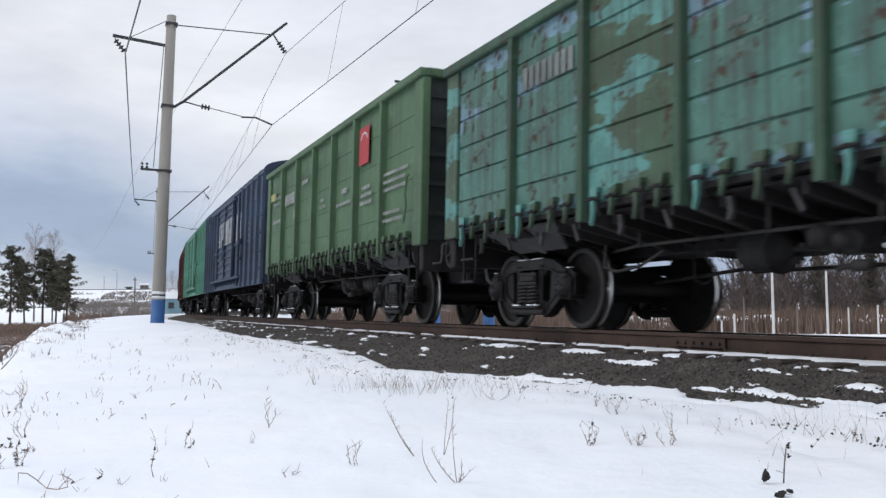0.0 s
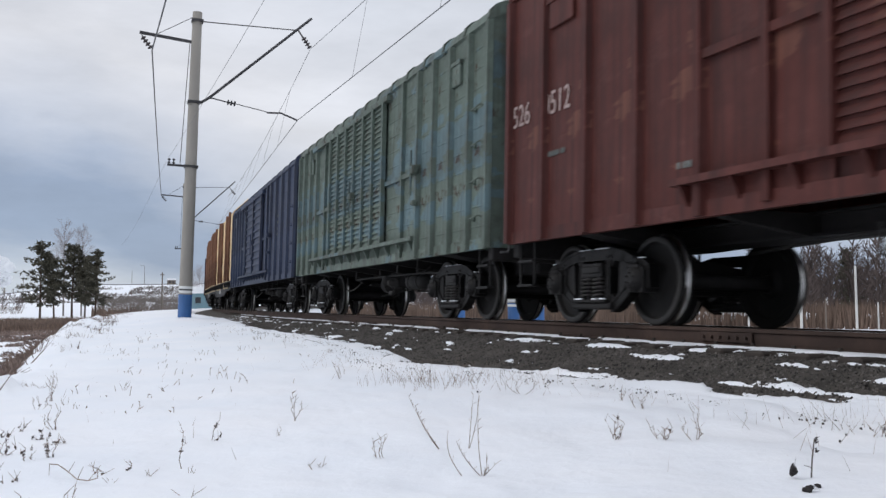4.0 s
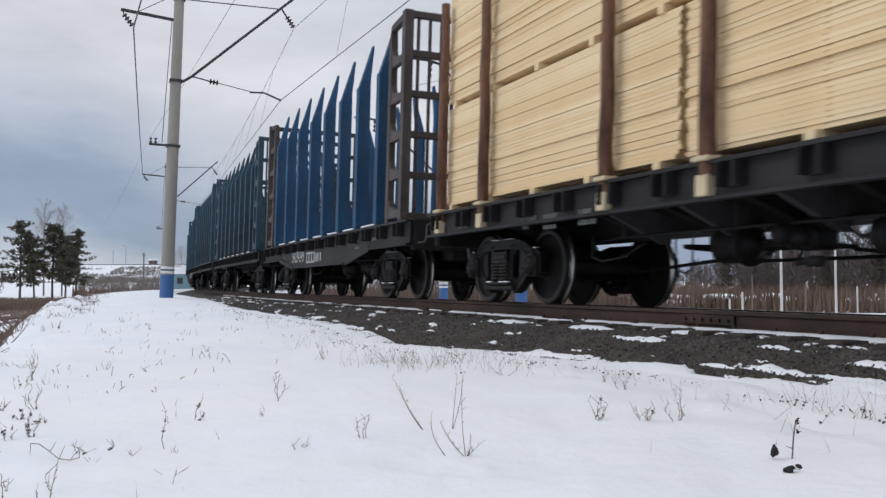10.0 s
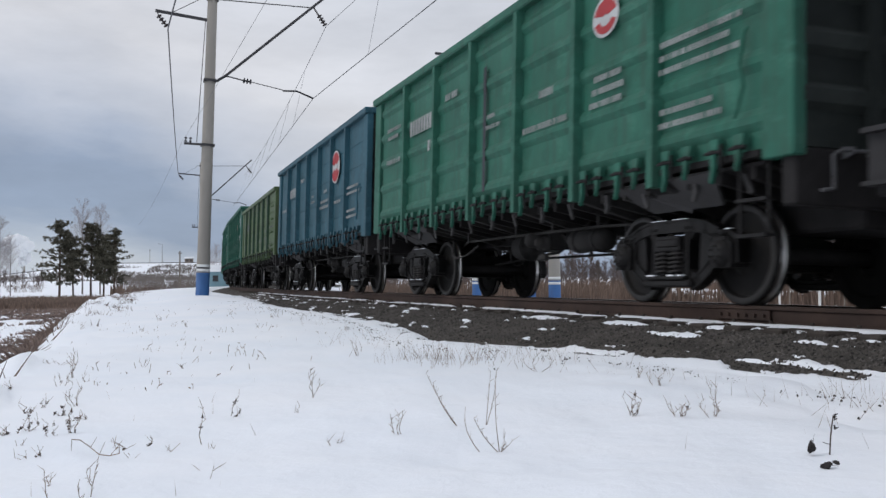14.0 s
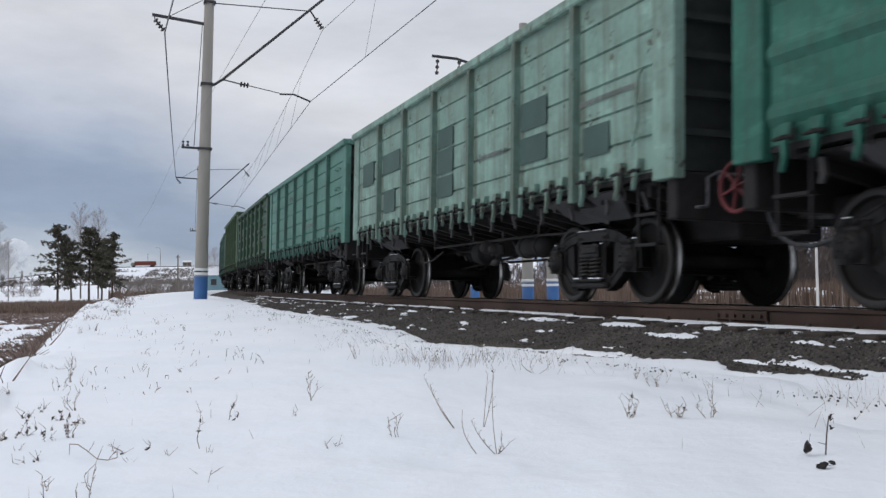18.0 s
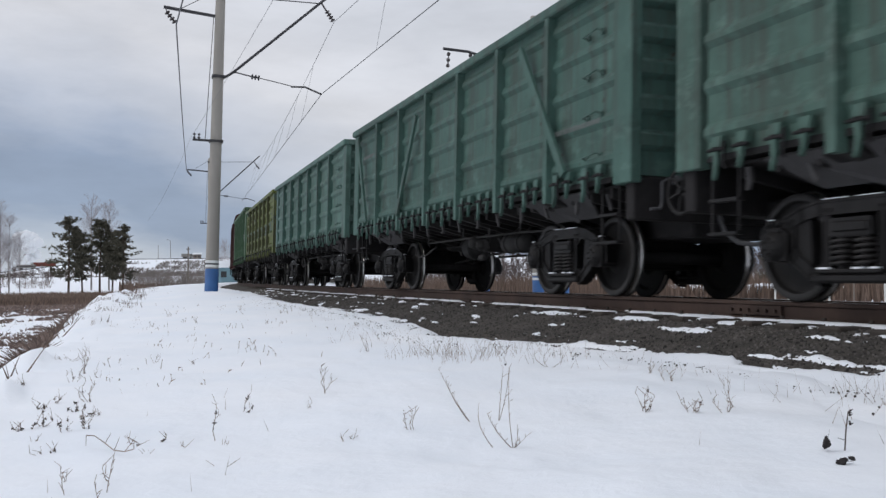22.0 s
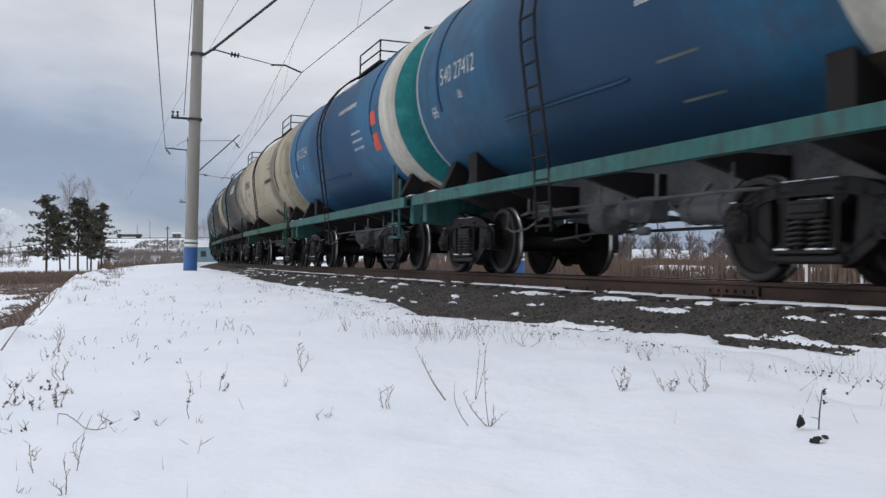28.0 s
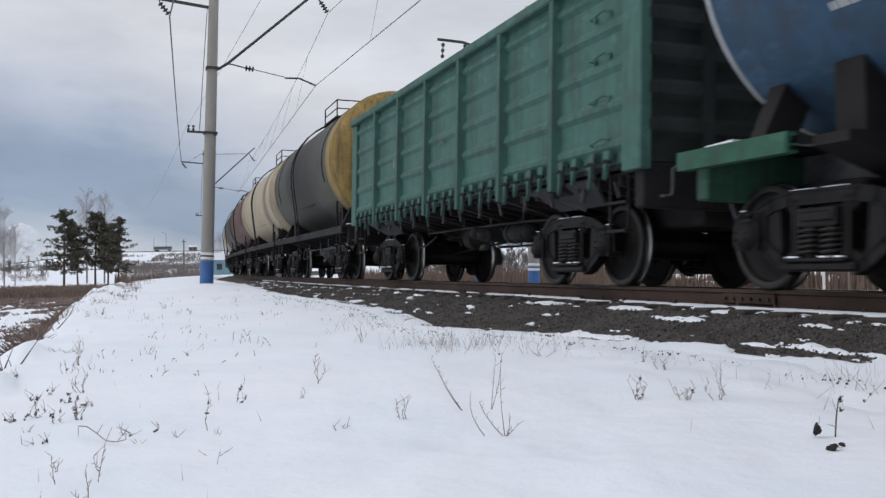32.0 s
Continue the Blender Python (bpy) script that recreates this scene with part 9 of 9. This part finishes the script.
for a, b, m, H, st, lab, lt, rods in (
        (-225.8, -239.3, "green2", 4.14, "rib", "open wagon in fresh bluish-green paint with red and white emblem", marks("g1", 0.95, True, leaf_emblem, ink=M_WORNWHITE), True),
        (-239.3, -253.2, "teal", 4.14, "plain", "open wagon in teal-blue paint with a round red and white emblem", marks("g2", 0.7, True, round_emblem, ink=M_WORNWHITE), True),
        (-253.2, -267.1, "olive", 3.75, "plank", "open wagon in dirty olive-green paint", marks("g3", 0.3, True, None, -0.3), False),
        (-267.1, -280.9, "green3", 4.14, "rib", "open wagon in clean bluish-green paint with white marks", marks("ga", 0.9, True, leaf_emblem, ink=M_WORNWHITE), True),
        (-280.9, -294.9, "green4", 4.14, "rib", "open wagon in bluish-green paint with white marks", marks("gb", 0.95, True, leaf_emblem, ink=M_WORNWHITE), True),
        (-294.9, -308.7, "pale1", 3.72, "plank", "open wagon in pale green paint with dark repainted patches", marks("gc", 0.15, False, dark_patches, -0.3), True),
        (-308.7, -322.6, "pale2", 3.77, "plank", "open wagon in pale green paint with dark plank joints", marks("gd", 0.2, False, None, -0.3), False),
        (-322.6, -336.3, "dark1", 3.79, "rib", "open wagon in dull dirty dark-green paint", marks("ge", 0.4, True, None, -0.3), False),
        (-336.3, -349.8, "green5", 4.15, "plain", "tall open wagon in leaf-green paint with an orange-brown corner", marks("gf", 0.7, True, orange_corner), True),
        (-349.8, -363.45, "pale3", 3.77, "rib", "open wagon in greyed green paint, streaked with rust", marks("gg", 0.1, False, None, -0.3), False),
        (-363.45, -377.5, "pale4", 3.77, "rib", "open wagon in greyed green paint with diagonal braces", marks("gh", 0.1, False, None, -0.3), False),
        (-377.5, -391.4, "pale5", 3.755, "rib", "open wagon in pale grey-green paint, scuffed", marks("gq", 0.1, False, None, -0.3), False),
        (-391.4, -405.3, "lime", 3.776, "rib", "open wagon in weathered yellow-green paint with blue-grey patches", marks("gr", 0.3, False, None, -0.3), False),
        (-405.3, -419.3, "green6", 4.12, "plain", "open wagon in clean green paint with white marks", marks("gs", 0.8, ink=M_WORNWHITE), True)):
    join(G(P[m], H, st, steps=not rods, label=lab, letters=lt, lean=m == "pale4", posts={"pale1": P["palepost"], "pale2": P["green7"], "lime": P["limepost"], "pale5": P["pale4"], "olive": P["dark1"]}.get(m), ends={"pale4": P["pale4"], "pale5": P["pale4"]}.get(m), wheel=M_WHEELRED if m in ("green4", "pale2") else None), a, b, GP)
# here too the darker end colour carries the shade between wagons
join(boxcar("covered_wagon", P["brown2"], 17.3, "covered wagon in dark brown paint", fine=True, lines=1, ends=P["darkred"]), -419.3, -436.6, 17.3 / 2 - 2.35)
edges = [-436.6, -448.4, -460.4, -472.2, -484.3, -496.3, -508.3, -520.2, -532.1]
YS = (-0.27, 0.22)
STRIPE = [(-4.70, -3.9, *YS, P["yellow2"]), (-3.9, -2.9, *YS, P["yellow"]), (-2.9, -2.1, *YS, P["amber"]), (-2.1, -0.4, *YS, P["yellow"]), (-0.4, 1.1, *YS, P["amber"]), (1.1, 3.95, *YS, P["yellow2"])]
tanks = [
    ("black", dict(shell=ACID_TANK, front=P["black"], bands=[(3.95, 4.70, P["white"])], stripes=STRIPE, frame=P["beamdark"], seam=M_LETTER,
                   extra=[("bars", M_LETTER, ((-3.9, 0.30, 2.0, 0.22),)), ("bars", M_LETTER, ((-3.2, -0.62, 0.9, 0.07), (-3.2, -0.52, 0.5, 0.07), (-0.6, -0.6, 0.3, 0.08), (2.0, -0.66, 0.6, 0.14)))]), "black tank wagon with a broad yellow stripe and white band"),
    ("black", dict(shell=ACID_TANK, front=P["black"], bands=[(3.95, 4.70, P["white"])], stripes=STRIPE, frame=P["beamdark"], seam=M_LETTER,
                   extra=[("bars", M_LETTER, ((-3.2, 0.30, 1.9, 0.22),)), ("bars", M_LETTER, ((-3.1, -0.66, 0.9, 0.07), (-3.1, -0.56, 0.6, 0.07), (-0.9, -0.62, 0.3, 0.08), (2.0, -0.66, 0.6, 0.14))), ("placard", M_ORANGE, 3.45, 3.9, -0.75, -0.45), ("notice", M_LETTER, -2.0, -1.7, -0.58, -0.42)]), "black tank wagon with yellow stripe, white band and yellow notice"),
    ("blue", dict(front=P["tealband"], over_rim=0.36, bands=[(4.15, 5.15, P["white"])], frame=P["beamteal"], seam=M_LETTER,
                  extra=[("text", M_LETTER, "540 27412", -4.35, 0.05, 0.26), ("text", M_LETTER, "66", -4.9, -0.22, 0.20), ("text", M_LETTER, "06", -3.7, -0.13, 0.14), ("bars", M_LETTER, ((0.2, 0.55, 1.3, 0.18), (1.3, -0.05, 0.8, 0.06), (1.3, 0.05, 0.7, 0.06), (1.3, 0.15, 0.6, 0.06))), ("placard", M_ORANGE, 3.1, 3.5, -0.28, -0.08), ("oil_stain", P["tar2"], 3.55, 4.94, -1.35, -0.72), ("notice_frame", M_STENCIL, 1.35, 2.05, -0.42, -0.40), ("notice_frame", M_STENCIL, 1.35, 2.05, -0.72, -0.70)]), "blue tank wagon with a white band and teal head"),
    ("blue2", dict(front=P["tealband"], over_rim=0.30, bands=[(4.42, 5.15, P["white"])], frame=P["beamteal"], seam=M_LETTER,
                   extra=[("text", M_LETTER, "540 27354", -4.35, 0.05, 0.26), ("text", M_LETTER, "66", -4.9, -0.22, 0.20), ("text", M_LETTER, "06", -3.7, -0.13, 0.14), ("bars", M_LETTER, ((-0.4, 0.86, 1.2, 0.30), (0.6, 0.36, 1.6, 0.10), (1.9, -0.2, 0.8, 0.05), (1.9, -0.1, 0.8, 0.05), (1.9, 0.0, 0.7, 0.05))), ("placard", M_ORANGE, 3.4, 3.85, -0.30, -0.10), ("placard", M_ORANGE, 3.4, 3.85, 0.0, 0.16), ("oil_stain", P["oxide"], 4.0, 4.94, -1.35, -0.85)]), "bright blue tank wagon with a white band and teal head"),
    ("cream", dict(front=P["bandgreen"], bands=[(4.85, 5.15, P["creamband"])], frame=P["beamfresh"], seam=M_LETTER,
                   extra=[("text", M_LETTERD, "56900962", -4.3, 0.06, 0.27), ("text", M_LETTERD, "66", -4.85, -0.22, 0.20), ("bars", M_LETTERD, ((-3.6, -0.14, 0.25, 0.13), (1.2, -0.05, 1.5, 0.12), (1.9, 0.3, 0.6, 0.05), (1.9, 0.2, 0.7, 0.05))), ("painted_patch", M_DARKSQ, 0.70, 1.35, -1.0, -0.62), ("rust_stain", P["oxide"], 3.55, 3.8, -0.3, 0.45)]), "stained cream tank wagon with green head and beam"),
    ("tar", dict(front=P["tar"], bands=[(4.75, 5.15, P["soiled"])], rim=P["creamstain"], frame=M_UNDER, seam=M_LETTER,
                 extra=[("bars", M_LETTER, ((0.5, 0.22, 1.9, 0.36),)), ("painted_patch", M_DULLBLUE, -3.3, -1.7, -0.34, 0.26), ("text", M_LETTER, "51426653", -3.1, -0.08, 0.25), ("notice", M_LETTER, -2.45, -2.25, -0.28, -0.16), ("placard", M_ORANGE, 3.02, 3.32, -0.36, -0.22), ("placard", M_RED, 3.02, 3.28, -0.14, 0.0)]), "dark olive tank wagon with a cream band"),
    ("tar2", dict(front=P["bandgreen"], bands=[(4.5, 5.15, P["creamband"])], frame=P["beamgreen"], seam=M_LETTER,
                  extra=[("bars", M_LETTER, ((-4.3, 0.1, 1.6, 0.22), (1.7, 0.3, 1.2, 0.3))), ("placard", M_ORANGE, 2.9, 3.3, -0.5, -0.34), ("placard", M_ORANGE, 3.3, 3.7, -0.36, -0.2)]), "sooty dark tank wagon with cream band and green head"),
    ("steelblue", dict(front=P["bandgreen"], bands=[(3.95, 4.5, P["creamband"]), (4.5, 5.15, P["bandgreen"])], frame=P["beamfresh"], seam=M_LETTER, over_rim=0, short_beam=True,
                       extra=[("text", P["yellow"], "63896683", -4.6, 0.25, 0.26), ("bars", M_LETTER, ((-4.1, -0.40, 1.1, 0.07), (-4.1, -0.32, 0.8, 0.07), (-0.4, 0.62, 1.8, 0.3))), ("bars", M_STENCIL, ((1.9, -0.38, 0.75, 0.05), (1.9, -0.31, 0.7, 0.05), (1.92, -0.24, 0.62, 0.05), (1.95, -0.17, 0.6, 0.05), (1.95, -0.10, 0.5, 0.05), (2.0, -0.03, 0.4, 0.05), (1.95, 0.04, 0.45, 0.05))), ("placard", M_ORANGE, 3.35, 3.7, 0.0, 0.14)]), "steel-blue tank wagon with a cream band and green head"),
]
for (m, kw, lab), a, b in zip(tanks, edges, edges[1:]):
    join(tank("tank_wagon", P[m], lab, **kw), a, b, 3.9)


def acid_notice(s):
    s.box(0, 0.02, -0.80, 0.35, 2.35, 3.15)


def acid_words(s):
    cu = bpy.data.curves.new("words", "FONT")
    cu.body, cu.size = "\u0421\u0415\u0420\u041d", 0.34
    ob = bpy.data.objects.new("words", cu)
    me = ob.to_mesh()
    s.add([(0.024, -0.72 + v.co.x, 2.86 + v.co.y) for v in me.vertices], [tuple(p.vertices) for p in me.polygons])
    ob.to_mesh_clear()
    bpy.data.objects.remove(ob)
    bpy.data.curves.remove(cu)
    for k in range(2):
        s.box(0.021, 0.025, -0.70, 0.1 - 0.2 * k, 2.66 - 0.14 * k, 2.73 - 0.14 * k)


M_NOTICE = plain("notice_yellow", (0.50, 0.48, 0.07), 0.6, 0, 0.2, 5, 0.1)
notice = part("notice", "acid_notice", acid_notice, M_NOTICE, TRAIN[-7][0], shift(5.08), label="yellow notice on the tank's head")
part("words", "acid_words", acid_words, M_LETTERD, notice)
join(G(P["green7"], 3.77, "rib", label="open wagon in sea-green paint", letters=marks("g7", 0.2, False, None, -0.3)), -532.1, -546.2, GP)
x = -546.2
for m, kw, lab in (("tar", dict(front=P["ochre"], bands=[(4.2, 5.15, P["ochre"])]), "dark tank wagon with an ochre band"), ("cream", {}, "stained cream tank wagon with dark underframe"), ("oxide", dict(front=P["cream"]), "rust-red stained tank wagon"), ("tar", {}, "sooty dark olive tank wagon"),
                   ("cream", {}, "stained cream tank wagon with dark underframe"), ("tar", {}, "sooty dark olive tank wagon"), ("oxide", {}, "rust-red stained tank wagon")):
    join(tank("tank_wagon", P[m], lab, **kw), x, x - 12.02, 3.9)
    x -= 12.02


# ---- everything that moves ----
def motions():
    """The train rolls past at an even pace; its wheels turn while a wagon is close by."""
    for thing, s0, piv in TRAIN:
        rows = [(0.5 * k, on_track(s0 + V_TRAIN * 0.5 * k, piv)) for k in range(65)]
        walk(thing, rows)
    for thing, t0, az, rate in VEHICLES:
        turn = MIRROR if rate < 0 else Matrix.Identity(4)
        rows = [(2.0 * k, Matrix.Translation((max(-880.0, min(50.0, road_x(az + rate * (2.0 * k - t0)))), ROAD_D * 0.955 + (-2.0 if rate > 0 else 1.5), 0.35)) @ turn) for k in range(17)]
        rows = [(tt, Matrix.Translation((0, 0, road_z(m.translation.x))) @ m) for tt, m in rows]
        walk(thing, rows)
    for w in WHEELS:
        root = w.parent
        s0 = next(s for th, s, p in TRAIN if th is root)
        t0, t1 = max(0.0, (-45 - s0) / V_TRAIN), min(32.0, (18 - s0) / V_TRAIN)
        base = w.matrix_basis.copy()
        f0, f1 = int(t0 * FPS), int(t1 * FPS)
        if f1 <= f0:
            continue
        turn = V_TRAIN / WHEEL_R / FPS
        rows = [(k / FPS, base @ Matrix.Rotation(turn * (k - f0), 4, "Y")) for k in range(f0, f1 + 1)]
        if f0 > 0:
            rows.insert(0, (0.0, rows[0][1]))
        if f1 < 960:
            rows.append((32.0, rows[-1][1]))
        walk(w, rows)


motions()
